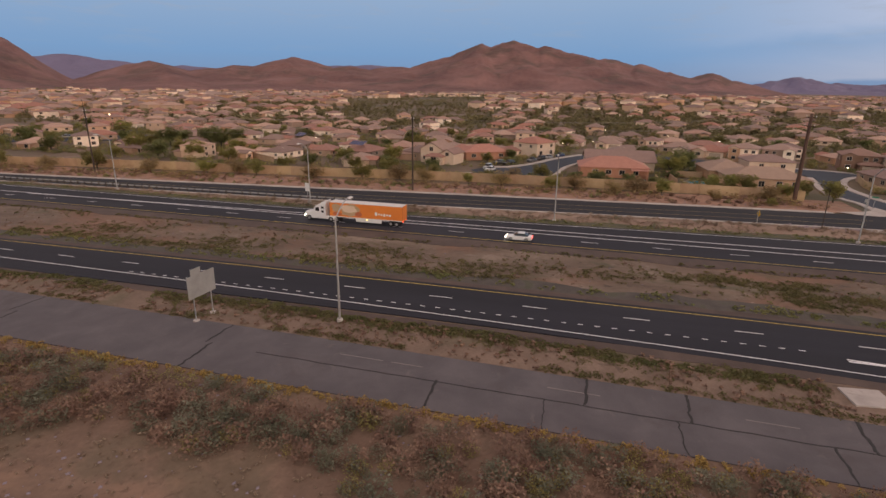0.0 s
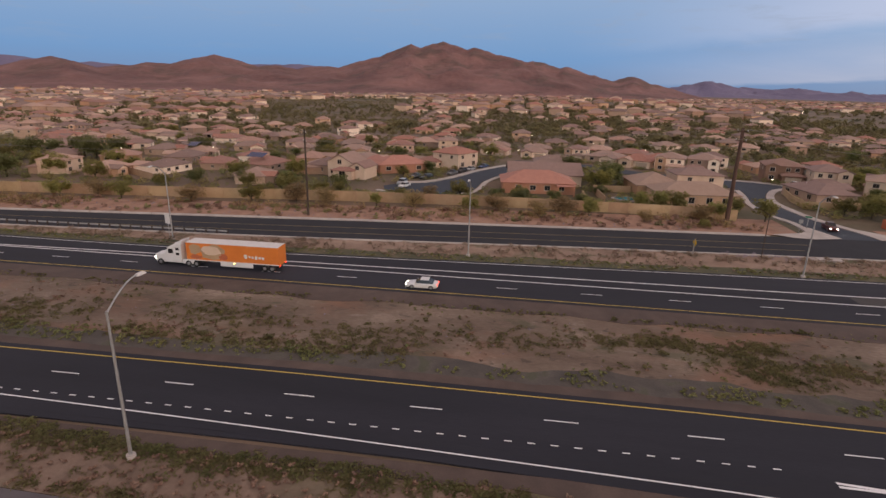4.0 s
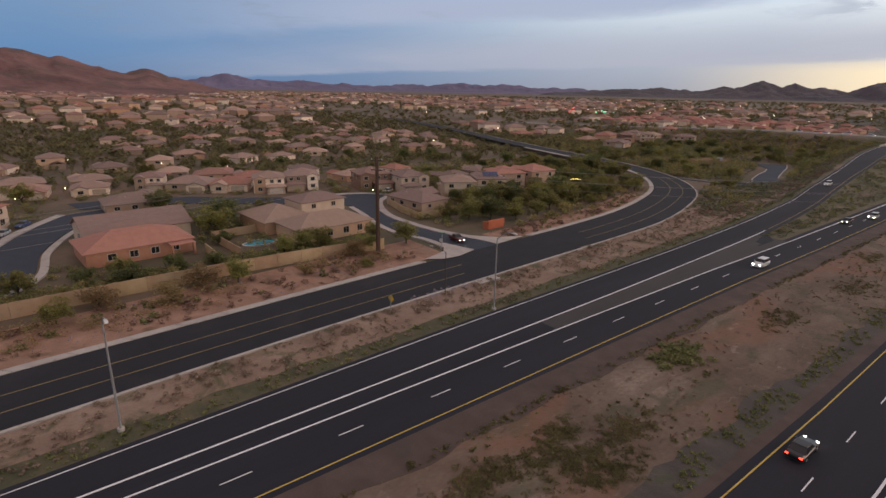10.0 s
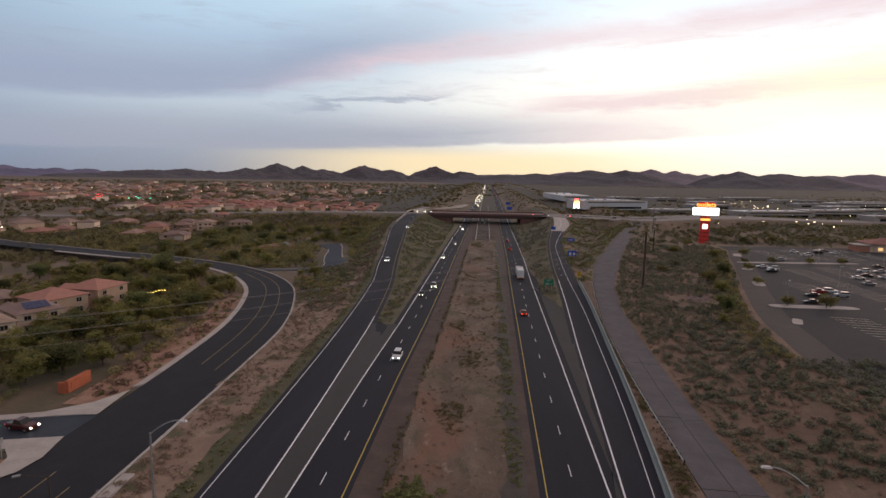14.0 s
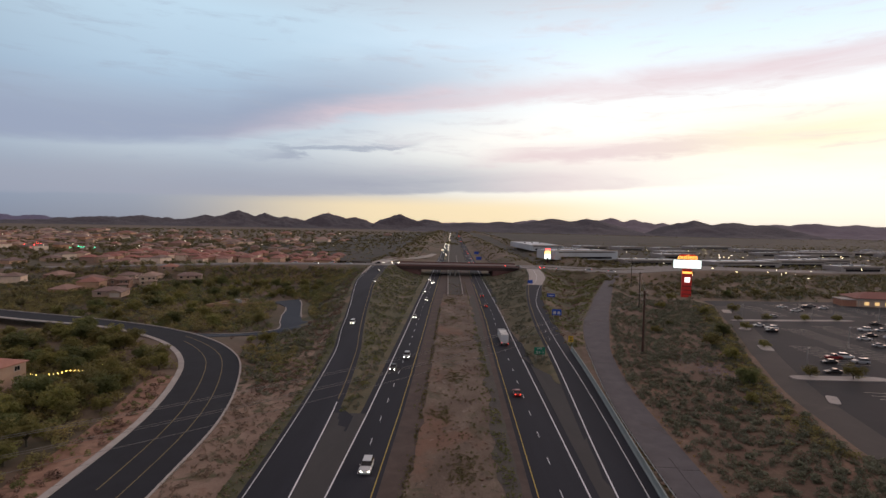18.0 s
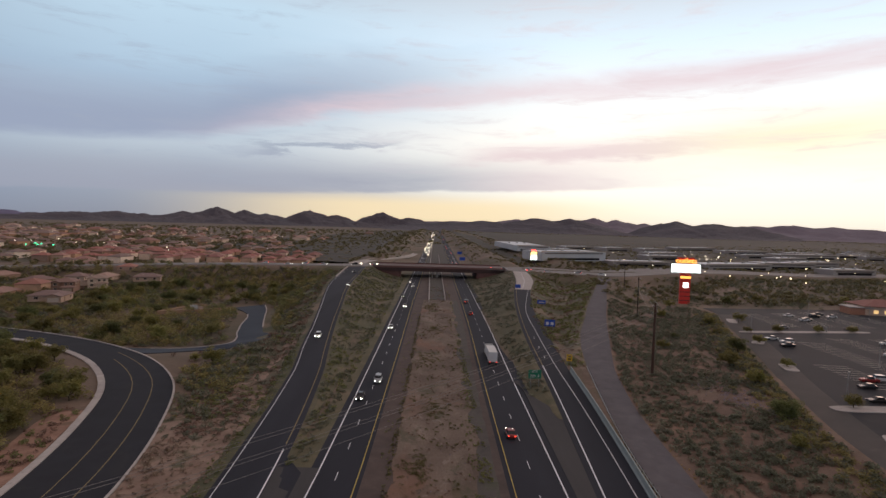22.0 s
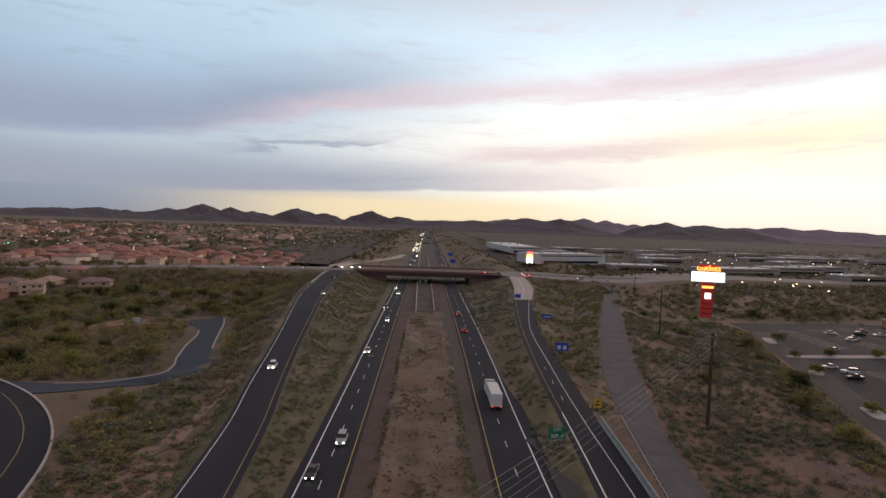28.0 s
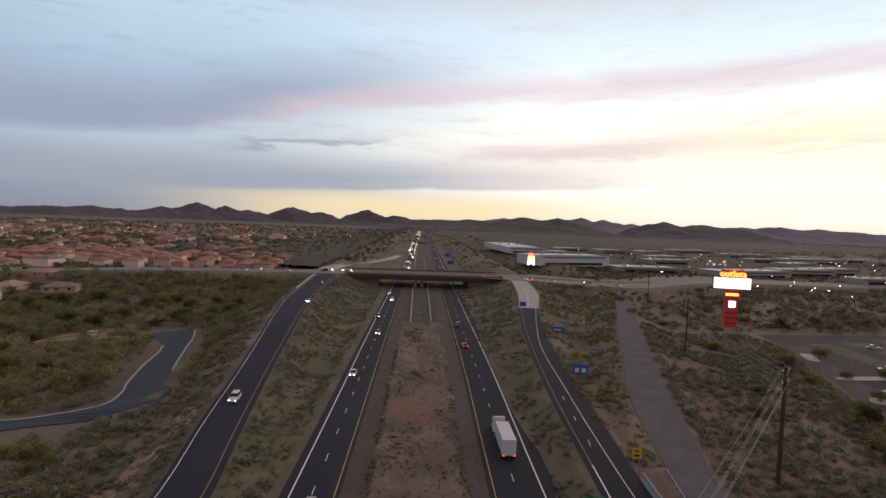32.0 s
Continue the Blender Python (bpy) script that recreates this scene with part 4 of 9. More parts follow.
tagged(strip("verge_east_shoulder", lambda y: np.maximum(nb_ramp_r(y) + 0.9, -55.8), rag(lambda y: np.maximum(nb_ramp_r(y) + 3.0, -54.0), 5, 0.6), -400, 44, asphalt_shoulder, ground_z, 0.0, 2.5, skirt=0.1, cols=2), "brown gravel shoulder along the carriageway", "ground", kind="structure")
tagged(strip("slope_east", shift(old_r, -0.1), lambda y: np.minimum(old_r(y) + 24 + 22 * ease(60, 130, y), np.where(y > 92, lot_edge(y) + 0.5, 60)), -300, 330, slope_dirt, ground_z, -0.06, 3, skirt=0.2, cols=12), "reddish dirt slope covered in low scrub", "ground", kind="structure")
tagged(strip("slope_gore_west", shift(sb_ramp_r, 1.3), const(-100.4), 122, 490, green_slope, ground_z, -0.02, 4, skirt=0.2, cols=6), "grassy embankment between ramp and carriageway", "ground", kind="structure")
tagged(strip("slope_gore_east", lambda y: np.maximum(gore_edge(y) - 1.2, -55.9), lambda y: np.maximum(nb_ramp_l(y) - 1.3, -55.8), 164, 490, green_slope, ground_z, -0.02, 4, skirt=0.2, cols=6), "grassy embankment between carriageway and ramp", "ground", kind="structure")
tagged(strip("slope_ramp_east", lambda y: nb_ramp_r(y) + nb_shoulder(y), shift(old_l, -0.1), 205, 455, bank_dirt, ground_z, -0.02, 4, skirt=0.2, cols=8), "scrubby bank between ramp and old road", "ground", kind="structure")
tagged(strip("slope_ramp_west", lambda y: sb_ramp_l(y) - 26, shift(sb_ramp_l, -0.9), 185, 462, bank_dirt, ground_z, -0.04, 4, skirt=0.2, cols=8), "brown and green scrubby embankment below the ramp", "ground", kind="structure")
tagged(strip("landscape_strip", lambda y: fr_far_x(y) - 16, lambda y: fr_far_x(y) - 1.6, -400, 63, gravel_red, flat, -0.05, 4, skirt=0.1), "reddish gravel landscaping with desert shrubs", "ground", kind="structure")
tagged(strip("landscape_strip_north", lambda y: fr_far_x(y) - 9, lambda y: fr_far_x(y) - 1.6, 81, 164, gravel_red, flat, -0.05, 4, skirt=0.1), "reddish gravel landscaping with desert shrubs", "ground", kind="structure")

trail = line_fn([(90, -123.4), (123, -122.4), (148, -122.4), (169, -125.6), (183, -126.2), (190, -124.6), (214, -124.4), (240, -127)])
tagged(strip("dirt_trail", rag(lambda y: trail(y) - 2.3, 21, 0.9), rag(lambda y: trail(y) + 1.9, 22, 0.9), 92, 232, dirt_verge, ground_z, 0.02, 2, skirt=0.1, cols=3), "bare pale dirt trail through the scrub", "ground", kind="structure")

# ---- old road on the east side
old = tagged(strip("road_old", old_l, old_r, -700, 470, asphalt_old, on_ramp, 0.02, 5), "faded grey-brown old asphalt road with sealed cracks", "road", kind="structure")
for y0, y1 in ((-22.5, -17.8), (-16.9, -13.6), (-1.5, 3.2), (15, 19), (34, 38)):
    strip("old_lane_line", lambda y: old_l(y) + 2.55, lambda y: old_l(y) + 2.67, y0, y1, faded_paint, on_ramp, 0.032, 2, old, 0.01)


def crack(y, x0, x1, w, lean, seed):
    n = 9
    r = random.Random(seed)
    pts = [(x0 + (x1 - x0) * k / n, y + lean * k / n + r.uniform(-0.11, 0.11)) for k in range(n + 1)]
    l = np.array([(a, b - w / 2 * r.uniform(0.6, 1.3)) for a, b in pts])
    q = np.array([(a, b + w / 2 * r.uniform(0.6, 1.3)) for a, b in pts])
    band("sealed_crack", l, q, on_ramp, 0.034, tar, old, 0.01)


for k, (ya, yb, wa, wb) in enumerate(((-98, -97.5, 0.2, 0.2), (-65, -64, 0.2, 0.2), (-37.2, -36.7, 0.26, 0.26), (-12.0, -11.7, 0.0, 0.26), (2.1, -1.6, 0.26, 0.09), (10.7, 9.4, 0.26, 0.12), (23.9, 20.7, 0.28, 0.2), (36, 34, 0.24, 0.15), (49, 48, 0.24, 0.15), (66, 65, 0.24, 0.15), (88, 87, 0.22, 0.15), (116, 115, 0.2, 0.15))):
    m = -41.9 + (float(old_l(ya)) + 46.4)
    if wa:
        crack(ya, float(old_l(ya)) + 0.05, m, wa, -0.2, k)
    if wb:
        crack(yb, m, float(old_r(yb)) - 0.05, wb, 0.1, 50 + k)
mid_line = rag(lambda y: 0.49 * old_l(y) + 0.51 * old_r(y), 12, 0.12, 0.5)
strip("sealed_crack", shift(mid_line, -0.07), shift(mid_line, 0.07), -31, 120, tar, on_ramp, 0.033, 1.2, old, 0.01)

# ---- crossroad, bridge
xs = np.concatenate([np.linspace(-900, -180, 40), np.linspace(-170, 75, 60), np.linspace(90, 700, 30)])


def cross_h(x, y):
    return cross_z(x)


tagged(band("road_cross", np.stack([xs, cross_near(xs)], 1)[xs < -108], np.stack([xs, cross_far(xs)], 1)[xs < -108], cross_h, 0.02, cross_mat), "grey concrete crossroad on an embankment", "road", kind="structure")
tagged(band("road_cross_east", np.stack([xs, cross_near(xs)], 1)[xs > -45], np.stack([xs, cross_far(xs)], 1)[xs > -45], cross_h, 0.02, cross_mat), "grey concrete crossroad on an embankment", "road", kind="structure")
tagged(strip("ramp_apron", shift(nb_ramp_l, -0.8), shift(nb_ramp_r, 1.3), 354, 463, concrete, on_ramp, 0.05, 6), "pale concrete slab at the top of the ramp", "road", kind="structure")
strip("ramp_apron_line", lambda y: 0.5 * (nb_ramp_l(y) + nb_ramp_r(y)) - 0.12, lambda y: 0.5 * (nb_ramp_l(y) + nb_ramp_r(y)) + 0.12, 360, 452, white_paint, on_ramp, 0.075, 8, bpy.data.objects["ramp_apron"], 0.01)

bridge = empty("overpass_bridge", "red-brown painted concrete highway overpass on piers", "bridge", kind="structure")
xa, xb = -124.0, -22.0
tilt = math.atan2(float(cross_near(-40) - cross_near(-125)), 85)
g = Geo()
for x in (xa, xb):
    for f, z in ((cross_near, 8.04), (cross_far, 8.04), (cross_far, 7.2), (cross_near, 7.2)):
        g.v.append((x, float(f(-70)) + (x + 70) * math.tan(tilt), z))
g.f = [(0, 4, 5, 1), (3, 2, 6, 7), (0, 3, 7, 4), (1, 5, 6, 2), (0, 1, 2, 3), (4, 7, 6, 5)]
part("deck", g, deck_mat, bridge, "dusty reddish brown deck")
for side, yy in ((0, -0.3), (1, 0.3)):
    f = cross_far if side else cross_near
    ym = float(f(-70)) + yy
    mid_x, long = (xa + xb) / 2, xb - xa
    dy = (mid_x + 70) * math.tan(tilt)
    part("fascia", Geo().box(mid_x, ym + dy, 4.95, long, 0.5, 2.7, tilt), bridge_dark, bridge)
    part("parapet", Geo().box(mid_x, ym + dy, 7.66, long + 1, 0.62, 1.15, tilt), bridge_red, bridge)
    part("parapet_coping", Geo().box(mid_x, ym + dy, 8.82, long + 1.2, 0.82, 0.16, tilt), deck_mat, bridge)
    for k in range(18):
        u = xa + 3 + k * (long - 6) / 17
        part("rib", Geo().box(u, ym + (u + 70) * math.tan(tilt) + (0.34 if side else -0.34), 5.0, 0.7, 0.22, 2.7, tilt), bridge_dark, bridge)
for k in range(6):
    yk = float(cross_near(-76)) + 1.5 + k * 6
    part("girder", Geo().box(-74, yk, 5.2, 60, 0.9, 2.02, tilt), bridge_dark, bridge)
for xk in (-79.5, -75.5):
    for yk in (4, 14, 24, 32):
        part("pier", Geo().tube((xk + 0.8, float(cross_near(-76)) + yk, -0.2), (xk + 0.8, float(cross_near(-76)) + yk, 5.25), 0.6, n=12), concrete, bridge)
for xk in (-104.6, -43.4):
    part("abutment", Geo().box(xk, float(cross_near(xk)) + 17.2, -0.2, 2.0, 33, 7.3, tilt), bridge_red, bridge)
    s = -1 if xk < -70 else 1
    for dy in (0.6, 33.5):
        part("wing_wall", Geo().box(xk + s * 9, float(cross_near(-70)) + (xk + 70) * math.tan(tilt) + dy, 1.0, 17, 0.5, 6.1, tilt), bridge_red, bridge)
# planted island that splits the crossroad east of the overpass
isle = [(-6, 482), (10, 476), (40, 467), (62, 466), (84, 478)]
tagged(band("crossroad_island", np.array(isle) - (0, 3.2), np.array(isle) + (0, 3.2), cross_h, 0.2, bank_dirt), "kerbed planted island in the middle of the crossroad", "traffic island", kind="structure")

# ramp beyond the overpass on the western side
far_l = curve_pts([(-146, 486), (-140, 520), (-134, 560), (-124, 620), (-112, 700), (-104, 790)], 24)
far_r = curve_pts([(-136, 487), (-131, 522), (-125.5, 560), (-116, 620), (-105, 700), (-98, 790)], 24)
far_z = lambda x, y: 7.9 * ease(790, 500, y)
tagged(band("road_ramp_far", far_l, far_r, far_z, 0.05, concrete, None, 1.5), "pale concrete exit ramp beyond the overpass", "road", kind="structure")
tagged(band("ramp_wall_far", far_l - (0.6, 0), far_l - (0.2, 0), far_z, 1.0, concrete, None, 1.5), "pale concrete parapet along the far ramp", "barrier", kind="structure")

# ---- barriers and guard rails
def barrier(name, pts, h, w, material, zf, label):
    c = curve_pts(pts, max(6, len(pts) * 6))
    t = np.gradient(c, axis=0)
    nrm = np.stack([-t[:, 1], t[:, 0]], 1) / np.linalg.norm(t, axis=1)[:, None]
    prof = [(-w / 2, -0.1), (-w / 2, 0.16), (-w * 0.26, 0.36), (-w * 0.17, h), (w * 0.17, h), (w * 0.26, 0.36), (w / 2, 0.16), (w / 2, -0.1)]
    g, m = Geo(), len(c)
    z = zf(c[:, 0], c[:, 1])
    for o, hh in prof:
        p = c + nrm * o
        g.v += [(a, b, d + hh) for (a, b), d in zip(p.tolist(), z.tolist())]
    for k in range(len(prof) - 1):
        g.f += [(k * m + i, k * m + i + 1, (k + 1) * m + i + 1, (k + 1) * m + i) for i in range(m - 1)]
    g.f += [tuple(k * m for k in range(len(prof))), tuple(k * m + m - 1 for k in reversed(range(len(prof))))]
    return tagged(part(name, g, material), label, "barrier")


ramp_edge = [(float(nb_ramp_r(y) + nb_shoulder(y)) + 0.3, y) for y in (44, 75, 100, 125, 150, 175, 200)]
barrier("concrete_barrier", ramp_edge, 1.35, 0.75, barrier_mat, on_ramp, "long grey-green concrete safety barrier along the exit ramp")
barrier("concrete_barrier", [(-80.2, 340), (-80.4, 400), (-80.6, 500), (-80.4, 760), (-77.5, 1150), (-73.0, 1750), (-69.0, 2300)], 0.9, 0.6, concrete, flat, "pale concrete median barrier running under the overpass")
barrier("concrete_barrier", [(-71.2, 345), (-71.0, 400), (-70.8, 500), (-70.5, 760)], 0.9, 0.6, concrete, flat, "pale concrete median barrier running under the overpass")
barrier("concrete_barrier", [(float(sb_ramp_l(y)) - 1.2, y) for y in (392, 410, 430, 452)], 0.9, 0.5, concrete, on_ramp, "short pale concrete barrier at the top of the ramp")


def guard_rail(pts, label, zf, step=1.9, post_mat=None):
    rail = empty("guard_rail", label, "guard rail")
    n = int(sum(math.dist(a, b) for a, b in zip(pts, pts[1:])) / step)
    c = curve_pts(pts, n)
    z = zf(c[:, 0], c[:, 1])
    post = Geo().box(0, 0, -0.1, 0.18, 0.2, 0.88).mesh("post")
    post.materials.append(post_mat or wood_pole)
    t = np.gradient(c, axis=0)
    for k in range(n):
        o = part("post", post, galv, rail)
        o.matrix_basis = at(c[k, 0], c[k, 1], z[k], math.degrees(math.atan2(t[k, 1], t[k, 0])))
    nrm = np.stack([-t[:, 1], t[:, 0]], 1) / np.linalg.norm(t, axis=1)[:, None]
    g = Geo()
    for o, h in ((0.10, 0.46), (0.17, 0.53), (0.11, 0.61), (0.17, 0.69), (0.10, 0.76)):
        g.v += [(a, b, d + h) for (a, b), d in zip((c + nrm * o).tolist(), z.tolist())]
    for k in range(4):
        g.f += [(k * n + i, k * n + i + 1, (k + 1) * n + i + 1, (k + 1) * n + i) for i in range(n - 1)]
    part("beam", g, galv, rail, "galvanised corrugated steel beam")


guard_rail([(float(old_l(y)) - 0.3, y) for y in (72, 95, 120, 150, 178, 203)], "steel guard rail on dark posts beside the old road", on_ramp, 1.9)
guard_rail([(-107.5, -330), (-111.2, -175), (-113.0, -110), (-114.6, -52)], "steel guard rail on posts beside the frontage road", flat, 2.2)

# ---- kerbs, sidewalk and the entry street
def kerb(name, pts, w, h, zf, material, label):
    c = curve_pts(pts, max(8, len(pts) * 8))
    t = np.gradient(c, axis=0)
    nrm = np.stack([-t[:, 1], t[:, 0]], 1) / np.linalg.norm(t, axis=1)[:, None]
    return tagged(band(name, c - nrm * w / 2, c + nrm * w / 2, zf, h, material, None, 0.35), label, "kerb", kind="structure")


kerb("kerb_frontage_east", FN[34:170].tolist()[::4], 0.45, 0.13, flat, concrete, "pale concrete kerb along the frontage road")
walk_s = [k for k in range(34, 240) if FF[k, 1] < 61]
walk_n = [k for k in range(34, 150) if FF[k, 1] > 86]


def sidewalk(name, idx, base):
    d = (FF - FN) / np.linalg.norm(FF - FN, axis=1)[:, None]
    a, b = (FF + d * 0.05)[idx], (FF + d * 1.75)[idx]
    path = tagged(empty(name, "pale concrete sidewalk in long slabs", "sidewalk", kind="structure"))
    for k in range(len(idx) - 1):
        p, q = a[k], a[k + 1]
        e = (q - p) * 0.012
        g = Geo()
        top = [(*(p + e), 0.13), (*(q - e), 0.13), (*(b[k + 1] - e), 0.13), (*(b[k] + e), 0.13)]
        low = [(x, y, -0.15) for x, y, _ in top]
        g.v = top + low
        g.f = [(3, 2, 1, 0)] + [(i, (i + 1) % 4, 4 + (i + 1) % 4, 4 + i) for i in range(4)]
        part("slab", g, concrete, path)


sidewalk("sidewalk_south", walk_s, 0)
sidewalk("sidewalk_north", walk_n, 0)
entry_l = curve_pts([(-137.6, 69.8), (-146.5, 68.2), (-151.5, 67.2), (-159, 65.2), (-171.7, 65.8), (-184.5, 68.8), (-195, 70.6), (-203, 66), (-209, 56), (-216, 46), (-226, 31), (-232, 14), (-234, 4)], 48)
entry_r = curve_pts([(-138.5, 78), (-144, 76.6), (-156, 72.8), (-166, 71.6), (-176.7, 71.8), (-187.3, 75), (-197.4, 81), (-205, 88), (-212, 82), (-214, 73), (-219, 60), (-226, 48), (-238, 33), (-244, 17), (-245, 2)], 48)
tagged(band("street_entry", entry_l, entry_r, flat, -0.035, street_mat), "grey asphalt entry street into the housing estate, tinted with sky blue", "road", kind="structure")
kerb("kerb_entry_south", [(-143, 66.2), (-151.5, 66.2), (-159, 64.2), (-171.7, 64.8), (-184.5, 67.8), (-194, 69.6)], 1.6, 0.12, flat, concrete, "pale concrete kerb and walk round the street corner")
kerb("kerb_entry_north", [(-139, 78.9), (-144, 77.6), (-156, 73.9), (-166.3, 72.8), (-176.7, 73), (-187.3, 76.4), (-197, 82.2), (-203, 90)], 2.0, 0.12, flat, concrete, "pale concrete kerb and walk round the street corner")
kerb("kerb_entry_west", [(-218, 64), (-214.6, 73), (-212.4, 81), (-206, 90.5)], 2.0, 0.12, flat, concrete, "pale concrete sidewalk along the cross street")
tagged(part("corner_apron", Geo().poly([(-138.0, 70, 0.10), (-147.2, 67.6, 0.13), (-144, 66, 0.14), (-141, 63.3, 0.14), (-138.8, 56.5, 0.14), (-136.6, 60, 0.12), (-136.3, 64, 0.1)]), concrete), "pale concrete corner ramp", "sidewalk", kind="structure")
tagged(part("corner_apron", Geo().poly([(-138.4, 77.6, 0.1), (-139.6, 88, 0.14), (-142.5, 82, 0.14), (-148, 77.2, 0.12), (-144, 76.8, 0.1)]), concrete), "pale concrete corner ramp", "sidewalk", kind="structure")
tagged(part("street_court_north", Geo().poly([(-214 + 9 * math.cos(k * 0.3491), 131 + 9.5 * math.sin(k * 0.3491), -0.03) for k in range(18)]), street_mat), "dark asphalt turning circle among the houses", "road", kind="structure")
kerb("kerb_court_north", [(-214 + 9.6 * math.cos(k * 0.5), 131 + 10.1 * math.sin(k * 0.5)) for k in range(13)], 1.2, 0.12, flat, concrete, "pale concrete kerb round the turning circle")
stl = curve_pts([(-168, -34), (-163.5, -27), (-162.7, -18), (-169.7, -11.5), (-190.9, -7.2), (-210.3, 0.4), (-222, 8.5), (-226, 14)], 40)
strr = curve_pts([(-174, -36), (-179.5, -32), (-181.5, -26), (-190.8, -18.8), (-212.5, -9.2), (-228, 0.5), (-231, 8), (-233, 14)], 40)
tagged(band("street_court", strr, stl, flat, -0.035, street_mat), "grey asphalt residential street tinted with sky blue", "road", kind="structure")
kerb("kerb_court_west", [(-180.8, -33), (-182.9, -26.8), (-191.2, -20.2), (-213, -10.6), (-229, -1.0)], 2.2, 0.12, flat, concrete, "pale concrete sidewalk along the residential street")
kerb("kerb_court_east", [(-167, -36), (-162.4, -28), (-161.6, -17.6), (-169.3, -10.2), (-190.6, -6.0), (-209.6, 1.6), (-221, 9.4)], 1.5, 0.12, flat, concrete, "pale concrete sidewalk along the residential street")
tagged(band("street_cul_de_sac", [(-172, -262), (-182, -246), (-192, -228), (-204, -212), (-224, -196)], [(-196, -268), (-204, -250), (-212, -236), (-224, -222), (-240, -208)], flat, -0.035, street_mat), "grey asphalt residential street tinted with sky blue", "road", kind="structure")
# access road and turning place in the wash
acc_l = curve_pts([(-186, 229), (-178, 227.6), (-170.5, 227), (-163, 229), (-158.7, 232.6), (-154, 237.5), (-150.4, 243.2), (-153.5, 254), (-158.5, 273), (-166.3, 303), (-172, 311), (-180.5, 316)], 44)
acc_r = curve_pts([(-172, 214.5), (-166, 216.5), (-161.5, 219.5), (-156, 224.7), (-147, 229.5), (-139.4, 234.6), (-136.6, 242), (-143.0, 254), (-148.6, 271), (-155, 294), (-161.2, 317), (-166, 330)], 44)


def low_z(x, y):
    return ground_z(x, y)


tagged(band("road_access", acc_l, acc_r, low_z, 0.06, street_mat, None, 0.6), "short dark asphalt access road in the wash", "road", kind="structure")
kerb("kerb_access_west", acc_l[5:38].tolist()[::3], 0.5, 0.22, low_z, concrete, "pale concrete kerb of the access road")
kerb("kerb_access_east", acc_r[24:].tolist()[::3], 0.5, 0.22, low_z, concrete, "pale concrete kerb of the access road")
tagged(part("inlet_slab", Geo().box(-51.0, 26.6, -0.3, 3.0, 3.5, 0.42, 0.12), concrete), "pale concrete drainage slab on the verge", "slab")
tagged(part("inlet_slab", Geo().box(-121.3, 58.4, -0.2, 1.6, 5.5, 0.42, 0.05), concrete), "pale concrete drainage slab beside the kerb", "slab")

g = Geo()
for a, b in (((-204, 294.6), (-188.8, 300.7)), ((-188.8, 300.7), (-180, 307.2)), ((-204, 294.6), (-197.3, 316)), ((-197.3, 316), (-191, 318))):
    g.box((a[0] + b[0]) / 2, (a[1] + b[1]) / 2, -3.2, math.dist(a, b), 0.5, 2.1, math.atan2(b[1] - a[1], b[0] - a[0]))
tagged(part("retaining_wall", g, wall_mat), "low tan block wall round a basin in the wash", "wall")
tagged(part("basin_floor", Geo().poly([(-203.6, 295.2, -1.9), (-189, 301.2, -1.9), (-181, 307, -1.9), (-191.2, 317.4, -1.9), (-197, 315.4, -1.9)]), dirt_verge), "pale bare soil inside the walled basin", "ground", kind="structure")
for bx, by, sx in ((-193.5, 308.5, 3.2), (-190.2, 303.5, 1.6)):
    box = empty("utility_cabinet", "pale green metal utility cabinet on the bare soil", "utility cabinet", "utility cabinets")
    part("body", Geo().box(0, 0, 0, sx, 1.4, 1.5), sign_back, box)
    part("lid", Geo().box(0, 0, 1.5, sx + 0.12, 1.5, 0.1), galv, box)
    box.matrix_basis = at(bx, by, -1.9, 25)
# ---- parking area on the east side
lot_pts = [(64, 312), (66, 331), (120, 336), (180, 340), (190, 94), (1.5, 94), (-2, 106), (-3, 118), (0, 134), (4, 152), (14, 182), (36, 238), (55, 290)]
tagged(part("parking_lot", Geo().poly([(x, y, 1.52) for x, y in lot_pts]), lot_mat), "large dark asphalt parking lot with faded bay lines", "parking lot", kind="structure")
lot = bpy.data.objects["parking_lot"]
bay = Geo().box(0, 0, 0, 10.2, 0.22, 0.012).mesh("bay_line")
bay.materials.append(bay_paint)
for x, y0, y1 in ((45.6, 188, 214), (62, 184, 250), (79, 184, 256), (96, 184, 258), (113, 184, 260), (130, 184, 262), (30, 120, 160), (48, 118, 164), (66, 116, 164), (84, 116, 164), (102, 116, 164), (80, 282, 316), (98, 284, 322), (116, 284, 326), (134, 286, 326)):
    y = y0
    while y < y1:
        o = part("bay_line", bay, bay_paint, lot)
        o.location, o.rotation_euler = (x + (y - y0) * 0.05, y, 1.535), (0, 0, -0.12)
        y += 2.75
tagged(strip("lot_drive_lane", lambda y: lot_edge(y) + 0.1, lambda y: lot_edge(y) + 9.0, 95, 311, lane_mat, lambda x, y: 1.52 + 0 * x, 0.015, 4, skirt=0.01), "worn brown drive lane along the edge of the parking lot", "road", kind="structure")
isl = [((78, 268.5, 60, 4.0), 0.1), ((43.5, 245, 6, 4.2), 0.9), ((31, 209, 9, 4.2), 1.25), ((29.5, 171.5, 27, 4.6), 0.0), ((76, 172, 50, 4.4), 0.02), ((14, 152, 7, 2.6), 1.1), ((60, 292, 12, 4), 1.2), ((150, 268, 40, 3), 0.03)]
